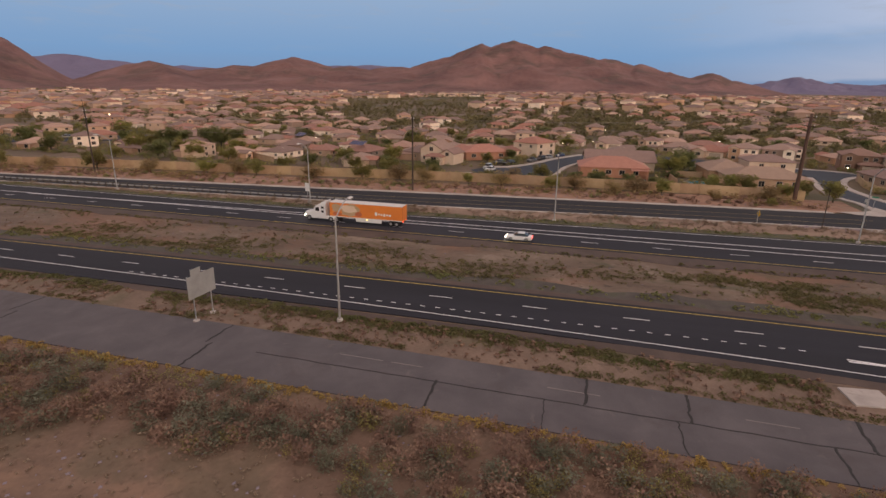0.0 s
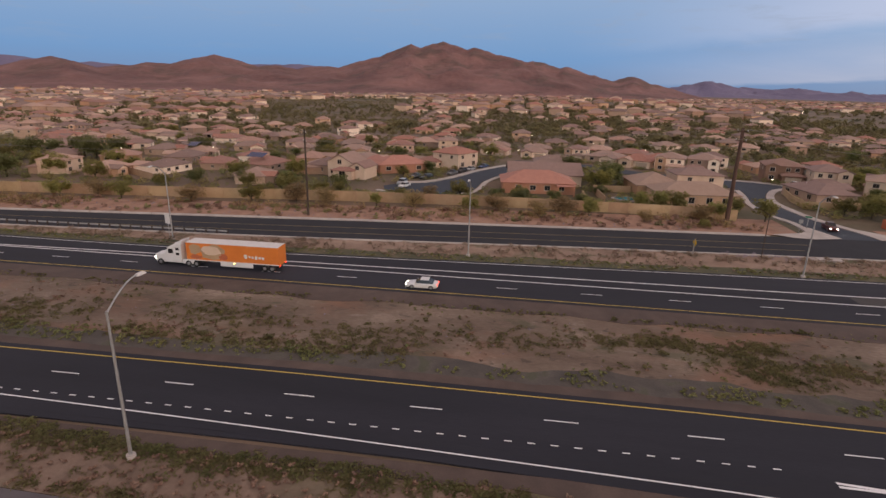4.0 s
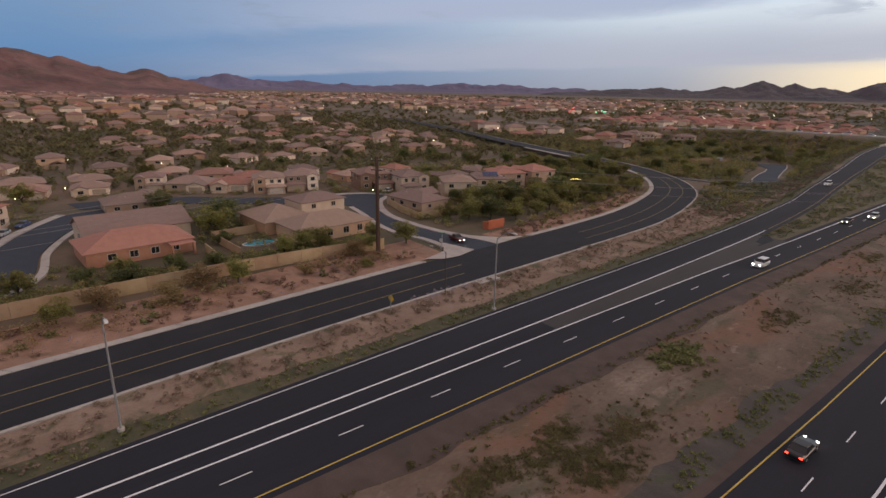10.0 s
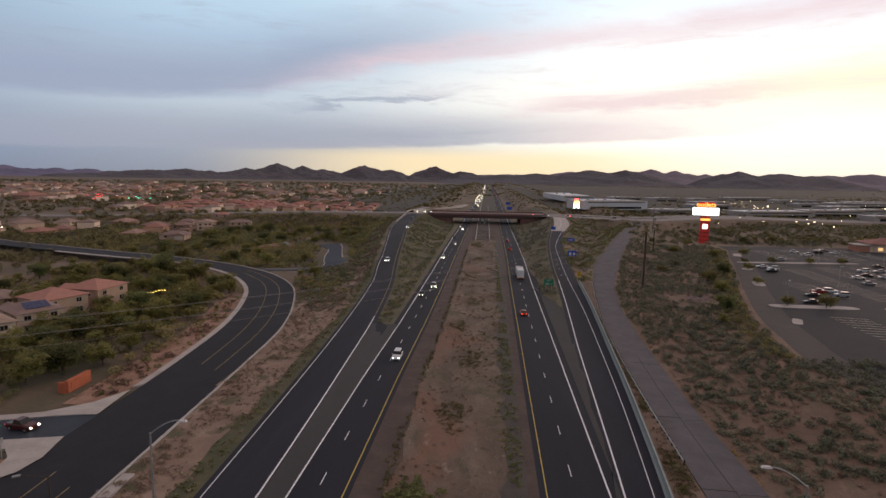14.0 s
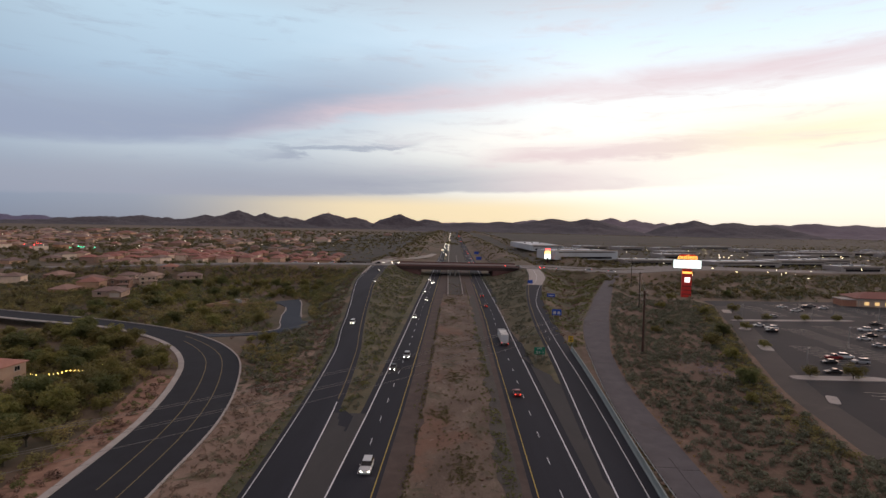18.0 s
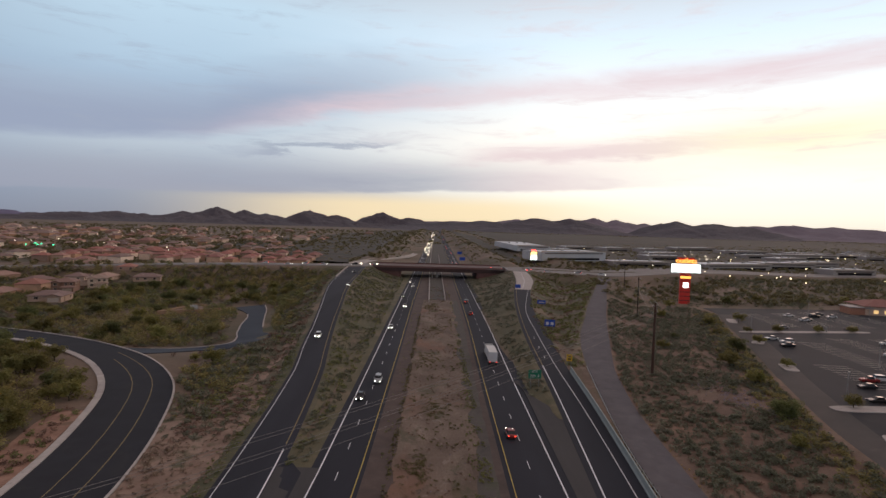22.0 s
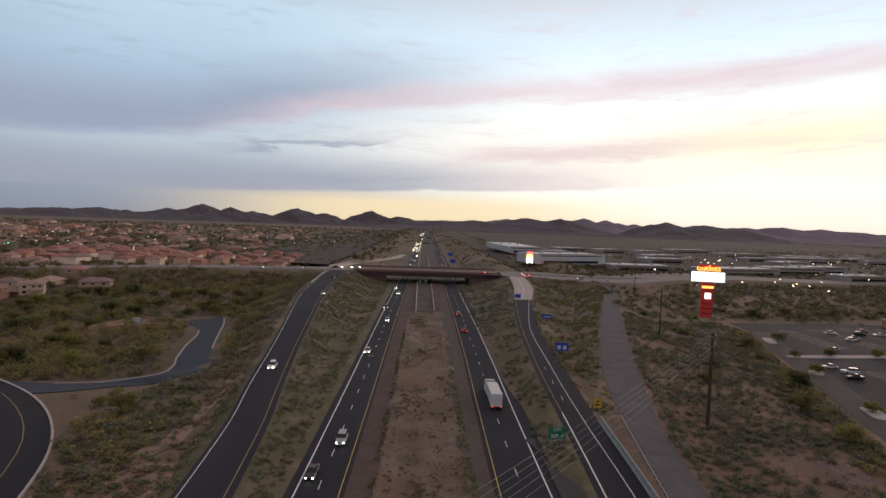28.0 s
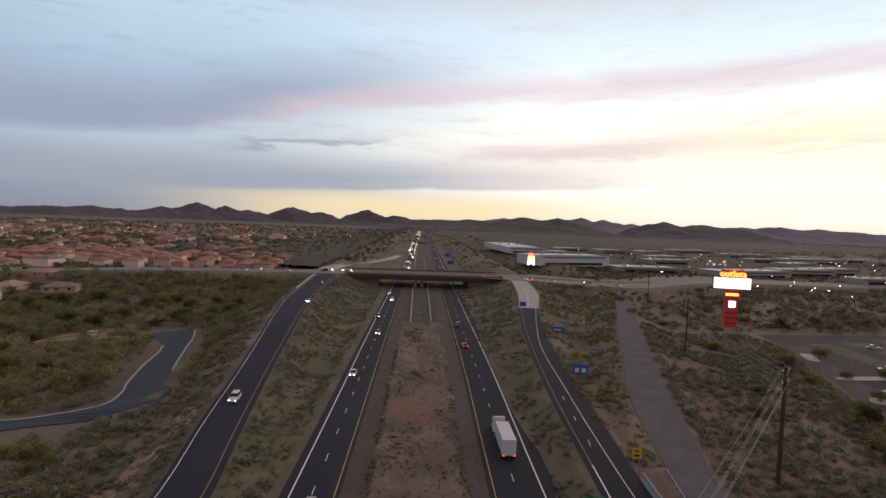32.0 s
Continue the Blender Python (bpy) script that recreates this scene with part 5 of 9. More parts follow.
for (x, y, a, b), t in isl:
    c, s = math.cos(t), math.sin(t)
    g = Geo()
    ring = []
    for k in range(20):
        w = 2 * math.pi * k / 20
        ex, ey = a / 2 * math.copysign(abs(math.cos(w)) ** 0.35, math.cos(w)), b / 2 * math.copysign(abs(math.sin(w)) ** 0.6, math.sin(w))
        ring.append((x + c * ex - s * ey, y + s * ex + c * ey))
    g.v = [(p, q, 1.68) for p, q in ring] + [(p, q, 1.45) for p, q in ring]
    g.f = [tuple(range(20))] + [(k, 20 + k, 20 + (k + 1) % 20, (k + 1) % 20) for k in range(20)]
    tagged(part("parking_island", g, concrete), "kerbed planting island in the parking lot", "traffic island", kind="structure")

# ---------------------------------------------------------------- hills and mountains
def range_of_hills(name, peaks, dist, depth, lo, hi, material, label, seed, rough=1.0, n=260, rows=46):
    """Hills from a few summits (bearing, height angle, fall per degree), with spurs and gullies."""
    az = np.linspace(lo, hi, n)
    crest = np.full(n, -3.0)
    for a, e, s in peaks:
        crest = np.maximum(crest, e - s * np.abs(az - a) * (0.75 + 0.25 * np.minimum(np.abs(az - a) / 4, 2)))
    crest = crest + np.array([0.10 * rough * noise.fractal(Vector((a * 0.9, seed, 4.0)), 0.8, 2.0, 4) for a in az])
    g = Geo()
    for j in range(rows):
        u = j / (rows - 1)
        r = dist - depth * 0.62 + depth * u
        low = u / 0.62 if u < 0.62 else max(0.0, 1 - (u - 0.62) / 0.38)
        for i in range(n):
            a = math.radians(az[i])
            x, y = -40 + r * math.sin(a), 20 + r * math.cos(a)
            p = Vector((x / depth * 3.0, y / depth * 3.0, seed))
            bend = noise.fractal(p * 0.8, 0.9, 2.0, 3) * 7.0 * (1 - low)
            e = float(np.interp(az[i] + bend, az, crest))
            ridge = sum((1 - 2.6 * abs(noise.noise(p * q + Vector((0, 0, q))))) / q for q in (1.0, 2.1, 4.3, 8.7))
            rise = 0.62 * low ** 2.3 + 0.38 * low ** 1.2
            k = rise * (1 + 0.85 * rough * ridge * (1 - low) * min(1.0, 3 * low))
            g.v.append((x, y, max(36 + dist * math.tan(math.radians(e)), 0) * max(k, 0) - 3.0))
    g.f = [(j * n + i, j * n + i + 1, (j + 1) * n + i + 1, (j + 1) * n + i) for j in range(rows - 1) for i in range(n - 1)]
    return tagged(part(name, g, material, smooth=True), label, "mountain", kind="structure")


# the far ranges wear rock colours that already hold the haze
range_of_hills("mountain_far_east", [(-147, 1.7, .1), (-138.9, 1.98, .16), (-135.8, 1.58, .10), (-130, 1.3, .08), (-113, 1.72, .05), (-122, 1.3, .1)], 4600, 900, -170, -100, rock_hazed, "distant hazy blue-violet mountain ridge", 3.3, 0.7)
range_of_hills("mountain_far_north_east", [(-72.7, .98, .22), (-70, .55, .16), (-66, .52, .12), (-62, .25, .05), (-50, .55, .12), (-45.5, .5, .10), (-55, .35, .08), (-40, .22, .05)], 4600, 800, -82, -28, rock_hazed, "distant hazy blue mountain ridge", 8.1, 1.4, 420)
range_of_hills("mountain_brown", [(-98.4, 4.2, .30), (-101.6, 3.85, .40), (-95.2, 3.75, .36), (-92.6, 3.1, .30), (-89.3, 2.6, .28), (-86, 2.1, .42), (-83.2, 1.3, .4), (-79.8, 1.28, .40), (-77.6, .6, .3),
               (-104.5, 2.7, .28), (-120.3, 2.28, .26), (-110, 1.58, .12), (-115, 1.5, .14), (-125, 1.38, .12), (-133, 1.58, .26), (-147, 4.2, .45), (-143.4, 3.1, .90), (-160, 3.0, .2)], 2700, 1500, -175, -71, rock_brown, "rugged reddish brown desert mountain", 5.2, 1.0, 460, 64)
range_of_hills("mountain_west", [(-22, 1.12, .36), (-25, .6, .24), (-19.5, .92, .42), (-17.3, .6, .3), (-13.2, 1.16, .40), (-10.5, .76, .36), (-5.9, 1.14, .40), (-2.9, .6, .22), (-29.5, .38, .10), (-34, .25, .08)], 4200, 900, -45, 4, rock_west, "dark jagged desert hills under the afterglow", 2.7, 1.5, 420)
range_of_hills("mountain_far_west", [(15.3, 1.0, .30), (16.1, 1.2, .40), (18.3, 1.08, .42), (19.5, .82, .30), (21, .72, .20), (30.7, .76, .10), (33.5, .88, .12), (36.3, .83, .12), (38.6, .7, .10), (41, .55, .06), (50, .6, .05), (2, .45, .05), (8.3, .85, .20)], 4650, 700, -8, 70, rock_pale, "distant hazy pale violet mountain ridge under the afterglow", 6.4, 0.7, 420)
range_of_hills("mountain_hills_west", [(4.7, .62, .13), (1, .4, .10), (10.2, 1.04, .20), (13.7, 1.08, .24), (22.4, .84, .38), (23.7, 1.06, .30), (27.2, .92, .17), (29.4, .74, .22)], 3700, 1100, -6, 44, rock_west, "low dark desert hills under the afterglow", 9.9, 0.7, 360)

# ---------------------------------------------------------------- poles, lamps, wires
def street_lamp(x, y, reach, turn, h=14.0):
    lamp = empty("street_lamp", "tall galvanised highway lamp with a curved arm", "street lamp", "highway lamps")
    part("base", Geo().tube((0, 0, -0.15), (0, 0, 0.35), 0.36, n=12), concrete, lamp, "round concrete footing")
    part("pole", Geo().tube((0, 0, 0.3), (0, 0, h - 1.6), 0.14, 0.085, 10), galv, lamp)
    g, rings = Geo(), 12
    for k in range(rings + 1):
        u = k / rings
        a = math.atan2(1.7 * math.cos(u * math.pi / 2) * math.pi / 2, reach)
        r = 0.075 - 0.02 * u
        for q in range(8):
            w = math.pi * q / 4
            g.v.append((reach * u - math.sin(a) * r * math.cos(w), r * math.sin(w), h - 1.75 + 1.75 * math.sin(u * math.pi / 2) + math.cos(a) * r * math.cos(w)))
    g.f = [(k * 8 + q, k * 8 + (q + 1) % 8, k * 8 + 8 + (q + 1) % 8, k * 8 + 8 + q) for k in range(rings) for q in range(8)]
    part("arm", g, galv, lamp)
    head = part("lamp_head", Geo().box(reach + 0.35, 0, h - 0.1, 1.0, 0.36, 0.16, 0, 0.7), sign_white, lamp)
    part("lens", Geo().box(reach + 0.42, 0, h - 0.15, 0.6, 0.28, 0.05), head_off, head)
    lamp.matrix_basis = at(x, y, float(ground_z(x, y)), turn)
    return lamp


first_lamp = street_lamp(-110.3, 49.5, 3.4, 0)
for y in (-5.0, -60.0, -114.0, -168.0):
    copy_thing(first_lamp, at(-110.3 + (0.9 if y < -50 else 0), y, 0, 0))
copy_thing(first_lamp, at(-52.7, -26.0, 0, 178))
copy_thing(first_lamp, at(-44.0, 46.5, 0, 178))
copy_thing(first_lamp, at(-52.0, -92, 0, 178))


def utility_pole(x, y, h, r, material, label, arms=2, lean=0.0):
    pole = empty("utility_pole", label, "utility pole", "power line poles")
    part("shaft", Geo().tube((0, 0, -0.4), (0, 0, h), r, r * 0.62, 12), material, pole)
    for k in range(arms):
        z = h - 0.9 - 2.0 * k
        part("crossarm", Geo().box(0, 0, z, 2.6, 0.16, 0.2), material, pole)
        for sx in (-1.2, 1.2):
            part("insulator", Geo().tube((sx, 0, z + 0.2), (sx, 0, z + 0.55), 0.09, 0.06, 8), sign_white, pole)
    pole.matrix_basis = Matrix.Translation((x, y, float(ground_z(x, y)) - 0.1)) @ Euler((0, lean, 0.6)).to_matrix().to_4x4()
    return pole


poles = [(-148.7, 51.0, 21.3, 0.52), (-133.6, -43.2, 19.0, 0.26), (-129.3, -142, 18.6, 0.26), (-15.2, 199.4, 20.6, 0.42), (17.4, 296, 18.7, 0.26), (47, 396, 17, 0.22), (-122, -255, 18.6, 0.24), (-300, -330, 14, 0.2), (-262, -420, 14, 0.2)]
for k, (x, y, h, r) in enumerate(poles):
    utility_pole(x, y, h, r, rust_pole if k in (0, 3) else wood_pole, "thick rust-brown steel power pole" if k in (0, 3) else "slender dark wooden power pole", 1 if k > 3 else 2)


def wire(a, b, sag, r=0.022):
    n = 28
    pts = []
    for k in range(n + 1):
        u = k / n
        p = Vector(a).lerp(Vector(b), u)
        p.z -= sag * 4 * u * (1 - u)
        pts.append(p)
    d = (Vector(b) - Vector(a)).normalized()
    s = Vector((-d.y, d.x, 0)).normalized() * r
    g = Geo()
    for p in pts:
        g.v += [tuple(p + s), tuple(p + Vector((0, 0, r))), tuple(p - s), tuple(p - Vector((0, 0, r)))]
    g.f = [(4 * k + i, 4 * k + (i + 1) % 4, 4 * k + 4 + (i + 1) % 4, 4 * k + 4 + i) for k in range(n) for i in range(4)]
    return g


lines = empty("power_lines", "thin sagging power lines strung between poles", "power line")
tops = [(x, y, float(ground_z(x, y)) + h) for x, y, h, r in poles]
for (i, j), sag in (((3, 0), 3.2), ((0, 1), 1.6), ((1, 2), 1.6), ((2, 6), 1.8), ((3, 4), 1.6), ((4, 5), 1.6)):
    for off, dz in ((-1.2, -0.4), (1.2, -0.4), (-1.2, -2.4), (1.2, -2.4), (0.0, -4.2)):
        a, b = tops[i], tops[j]
        part("wire", wire((a[0] + off, a[1] + off * 0.5, a[2] + dz), (b[0] + off, b[1] + off * 0.5, b[2] + dz), sag), wire_mat, lines)

# ---------------------------------------------------------------- road signs
def sign_on_posts(name, label, x, y, w, h, z0, turn, face, posts=2, bars=(), diamond=False, back=True):
    """A flat sign on posts; its face looks along local -y."""
    s = empty(name, label, "road sign")
    span = [0.0] if posts == 1 else [-w * 0.32, w * 0.32]
    for px in span:
        part("post", Geo().box(px, 0.07, -0.3, 0.11, 0.09, z0 + h + 0.2), galv, s)
    if diamond:
        q = h * 0.5
        g = Geo()
        for yy in (-0.02, 0.02):
            g.v += [(0, yy, z0), (q, yy, z0 + q), (0, yy, z0 + 2 * q), (-q, yy, z0 + q)]
        g.f = [(0, 1, 2, 3), (7, 6, 5, 4)] + [(k, 4 + k, 4 + (k + 1) % 4, (k + 1) % 4) for k in range(4)]
        p = part("panel", g, face, s)
    else:
        p = part("panel", Geo().box(0, 0, z0, w, 0.04, h), face, s)
    for bx, bz, bw, bh, m in bars:
        part("marking", Geo().box(bx, -0.026, z0 + bz, bw, 0.012, bh), m, p)
    s.matrix_basis = at(x, y, float(ground_z(x, y)), turn)
    return s


big = sign_on_posts("guide_sign", "grey metal back of a wide guide sign on two posts", -49.4, -41.7, 4.2, 2.7, 2.8, 175, sign_back, 2)
for k in range(3):
    part("rib", Geo().box(0, 0.05, 3.1 + k * 0.95, 4.15, 0.07, 0.09), galv, big)
part("exit_tab", Geo().box(-0.7, 0, 5.505, 1.5, 0.04, 0.75), sign_back, big)
for px in (-1.34, 1.34):
    part("footing", Geo().tube((px, 0.07, -0.3), (px, 0.07, 0.12), 0.38, n=12), concrete, big, "round concrete footing")
W1 = sign_white
exit_sign = sign_on_posts("exit_sign", "green gore sign with white lettering on two posts", -51.5, 186.7, 3.4, 2.3, 2.6, 3, sign_green, 2,
                          [(0.9, 0.45, 0.5, 0.12, W1), (1.1, 0.5, 0.12, 0.6, W1)])
sign_on_posts("warning_sign", "yellow square advisory sign on a post", -38.0, 204.0, 1.7, 2.0, 2.2, -4, sign_yellow, 2, [(0.0, 1.2, 0.7, 0.35, black_mat), (0.0, 0.4, 0.9, 0.4, black_mat)])
sign_on_posts("service_sign", "blue service sign with pale panels on posts", -32.6, 255.5, 4.0, 2.6, 1.9, -8, sign_blue, 2, [(-0.9, 0.5, 1.1, 1.2, W1), (0.9, 0.5, 1.1, 1.2, W1)])
sign_on_posts("service_sign", "blue service sign with a white line on posts", -25.2, 308.0, 4.0, 1.8, 1.7, -10, sign_blue, 2, [(0.0, 0.6, 2.8, 0.4, W1)])
sign_on_posts("service_sign", "small blue sign beside the ramp apron", -29.6, 353, 3.0, 2.0, 1.0, 0, sign_blue, 2)
sign_on_posts("regulatory_sign", "white sheet sign on a post beside the guard rail", -109.0, -60.4, 1.3, 1.9, 3.0, 70, sign_white, 1)
sign_on_posts("warning_sign", "yellow diamond warning sign on a thin post", -119.6, 35.2, 1.0, 1.35, 1.7, 190, sign_yellow, 1, [(0, 0.35, 0.14, 0.6, black_mat)], True)
sign_on_posts("street_name_sign", "small teal street name sign on a thin post", -145.6, 66.6, 1.3, 0.35, 2.6, 60, sign_green, 1)
sign_on_posts("stop_sign_back", "grey back of a small sign on a thin post", -142.0, 63.4, 0.75, 0.75, 2.1, 250, sign_back, 1)
for x, y in ((-59.6, 640), (-56.5, 760)):
    sign_on_posts("guide_sign", "large blue guide sign beside the distant carriageway", x + 14, y, 6, 3.6, 2.5, 0, sign_blue, 2)
sig = empty("signal_pole", "slender dark pole with a curved arm beside the kerb", "lamp post")
part("pole", Geo().tube((0, 0, -0.2), (0, 0, 8.0), 0.10, 0.07, 8), wood_pole, sig)
part("arm", Geo().tube((0, 0, 7.95), (-2.2, -1.2, 8.7), 0.05, 0.045, 6), wood_pole, sig)
part("lamp_head", Geo().box(-2.4, -1.3, 8.62, 0.7, 0.3, 0.14, 0.5), galv, sig)
sig.matrix_basis = at(-120.4, 47.2, 0)


def words(text, size, parent, material, label, m):
    """Raised lettering as a mesh."""
    c = bpy.data.curves.new("lettering", "FONT")
    c.body, c.size, c.extrude, c.align_x = text, size, 0.12 * size, "CENTER"
    o = bpy.data.objects.new("lettering_source", c)
    scene.collection.objects.link(o)
    me = bpy.data.meshes.new_from_object(o.evaluated_get(bpy.context.evaluated_depsgraph_get()))
    bpy.data.objects.remove(o)
    me.name = "lettering"
    me.materials.clear()
    me.materials.append(material)
    t = part("lettering", me, material, parent, label)
    t.matrix_basis = m @ Euler((math.pi / 2, 0, 0)).to_matrix().to_4x4()
    return t


words("EXIT", 0.75, exit_sign, W1, "white raised lettering", Matrix.Translation((0, -0.03, 4.2)))
words("229", 0.95, exit_sign, W1, "white raised lettering", Matrix.Translation((-0.5, -0.03, 2.95)))

mall = empty("mall_sign", "tall red pylon sign with a glowing white screen", "pylon sign")
part("tower", Geo().box(0, 0, -0.3, 5.4, 2.2, 17.6), sign_red, mall, "red illuminated tower")
part("tower_cap", Geo().box(0, 0, 23.2, 9.0, 1.6, 3.0), sign_red, mall, "dark red panel behind the lettering")
scr = part("screen", Geo().box(0, -0.2, 17.9, 15.2, 1.6, 4.7), led_white, mall, "glowing white screen")
part("screen_frame", Geo().box(0, 0.75, 17.6, 15.8, 1.2, 5.3), black_mat, scr)
words("outlets", 4.0, mall, led_orange, "orange glowing lettering", Matrix.Translation((0, -1.2, 23.3)))
part("light_bar", Geo().box(0, -1.0, 14.6, 5.4, 0.6, 1.2), led_orange, mall, "orange glowing band")
part("light_panel", Geo().box(0.2, -1.2, 9.4, 2.8, 0.4, 2.9), led_white, mall, "small glowing white panel")
for k in range(3):
    part("rib", Geo().box(0, -1.15, 2.0 + 2.4 * k, 5.5, 0.2, 0.35), black_mat, mall)
mall.matrix_basis = at(63.8, 347.5, 1.2, -12)
fuel = empty("fuel_sign", "tall pole sign with glowing white and yellow panels", "pylon sign")
part("shaft", Geo().box(0, 0, -0.5, 2.4, 1.2, 8), bridge_dark, fuel)
part("light_panel", Geo().box(0, 0, 6.5, 7.0, 1.0, 5.2), led_white, fuel, "glowing white panel")
part("light_panel", Geo().box(0, 0, 11.9, 6.4, 1.0, 3.4), glow("yellow_panel", (1.0, 0.66, 0.15), 5.0), fuel, "glowing yellow panel")
part("red_top", Geo().box(0, 0, 15.5, 4.5, 1.0, 2.6), dot_red, fuel, "red glowing top")
fuel.matrix_basis = at(25.5, 598, 2, -6, 0.92)

# ---------------------------------------------------------------- houses
def hip(w, d, z, o=0.55, pitch=0.36, cx=0.0, cy=0.0):
    """A hipped roof over a w x d plan, with eaves."""
    a, b = w / 2 + o, d / 2 + o
    h = min(a, b) * pitch
    rx, ry = max(a - b, 0), max(b - a, 0)
    g = Geo()
    v = [(-a, -b, z), (a, -b, z), (a, b, z), (-a, b, z), (-a, -b, z - 0.22), (a, -b, z - 0.22), (a, b, z - 0.22), (-a, b, z - 0.22)]
    if rx >= ry:
        v += [(-rx, 0, z + h), (rx, 0, z + h)]
        f = [(0, 1, 9, 8), (2, 3, 8, 9), (1, 2, 9), (3, 0, 8)]
    else:
        v += [(0, -ry, z + h), (0, ry, z + h)]
        f = [(0, 1, 8), (1, 2, 9, 8), (2, 3, 9), (3, 0, 8, 9)]
    g.v = [(x + cx, y + cy, q) for x, y, q in v]
    g.f = f + [(4, 5, 1, 0), (5, 6, 2, 1), (6, 7, 3, 2), (7, 4, 0, 3), (7, 6, 5, 4)]
    return g


def gable(w, d, z, axis_y=True, o=0.5, pitch=0.36, cx=0.0, cy=0.0):
    """A gabled roof, with its ridge along y or along x, and the height of its gables."""
    if not axis_y:
        w, d = d, w
    a, b = w / 2 + o, d / 2 + o
    h = a * pitch
    v = [(-a, -b, z), (0, -b, z + h), (a, -b, z), (-a, b, z), (0, b, z + h), (a, b, z)]
    v += [(x, y, q - 0.24) for x, y, q in v]
    f = [(0, 1, 4, 3), (1, 2, 5, 4), (9, 10, 7, 6), (10, 11, 8, 7), (6, 7, 1, 0), (7, 8, 2, 1), (3, 4, 10, 9), (4, 5, 11, 10), (6, 0, 3, 9), (2, 8, 11, 5)]
    g = Geo()
    g.v = [(x + cx, y + cy, q) if axis_y else (y + cx, -x + cy, q) for x, y, q in v]
    g.f = f
    return g


def gable_wall(w, d, z, axis_y=True, pitch=0.36, cx=0.0, cy=0.0):
    g = Geo()
    if axis_y:
        h = w / 2 * pitch
        g.v = [(cx - w / 2, cy - d / 2, z), (cx + w / 2, cy - d / 2, z), (cx, cy - d / 2, z + h), (cx - w / 2, cy + d / 2, z), (cx + w / 2, cy + d / 2, z), (cx, cy + d / 2, z + h)]
    else:
        h = d / 2 * pitch
        g.v = [(cx - w / 2, cy - d / 2, z), (cx - w / 2, cy + d / 2, z), (cx - w / 2, cy, z + h), (cx + w / 2, cy - d / 2, z), (cx + w / 2, cy + d / 2, z), (cx + w / 2, cy, z + h)]
    g.f = [(0, 1, 2), (5, 4, 3), (0, 2, 5, 3), (1, 4, 5, 2)]
    return g


def window(house, x, y, z, w, h, face):
    """A framed window on a wall; face: s, n, e or w of the house's own axes."""
    sx, sy = {"s": (0, -1), "n": (0, 1), "e": (1, 0), "w": (-1, 0)}[face]
    turn = 0 if sy else math.pi / 2
    f = Geo()
    for ox, oz, bw, bh in ((0, 0, w + 0.24, 0.12), (0, h, w + 0.24, 0.12), (-w / 2 - 0.06, 0.06, 0.12, h), (w / 2 + 0.06, 0.06, 0.12, h), (0, 0.06, 0.06, h)):
        px, py = (ox, 0) if sy else (0, ox)
        f.box(x + px + sx * 0.04, y + py + sy * 0.04, z + oz, bw, 0.10, bh, turn)
    fr = part("window", f, trim_mat, house)
    part("pane", Geo().box(x + sx * 0.012, y + sy * 0.012, z + 0.08, w, 0.03, h, turn), glass_mat, fr)


def garage(house, x, y, w, face="s"):
    g = Geo().box(x, y - 0.03, 0, w, 0.1, 2.2)
    for k in range(4):
        g.box(x, y - 0.09, 0.08 + 0.54 * k, w - 0.2, 0.05, 0.44)
    part("garage_door", g, garage_mat, house)


def house_base(label, group="houses of the estate"):
    return empty("house", label, "house", group)


def house_single(label, walls=stucco, roof=tile, w=16, d=12, mirror=1):
    """One storey, hipped, with a garage wing towards the street."""
    h = house_base(label)
    part("wall", Geo().box(0, 0, -0.3, w, d, 3.2), walls, h)
    gx = mirror * (w / 2 - 3.6)
    part("wall", Geo().box(gx, -d / 2 - 2.2, -0.3, 6.8, 5.0, 3.15), walls, h)
    part("wall", gable_wall(6.8, 5.0, 2.85, True, 0.36, gx, -d / 2 - 2.2), walls, h)
    part("roof", hip(w, d, 2.95), roof, h)
    part("roof", gable(6.8, 7.0, 2.90, True, 0.45, 0.36, gx, -d / 2 - 1.6), roof, h)
    garage(h, gx, -d / 2 - 4.72, 4.9)
    part("door", Geo().box(mirror * 0.6, -d / 2 - 0.03, 0, 1.1, 0.1, 2.15), bark, h)
    window(h, -mirror * w * 0.28, -d / 2, 0.9, 1.8, 1.3, "s")
    for px in (-w * 0.3, w * 0.05, w * 0.33):
        window(h, px, d / 2, 0.9, 1.6, 1.3, "n")
    window(h, -w / 2, d * 0.2, 0.9, 1.2, 1.2, "w")
    window(h, w / 2, d * 0.2, 0.9, 1.2, 1.2, "e")
    part("vent_pipe", Geo().tube((w * 0.15, d * 0.2, 3.6), (w * 0.15, d * 0.2, 4.6), 0.11, n=6), sign_white, h)
    return h


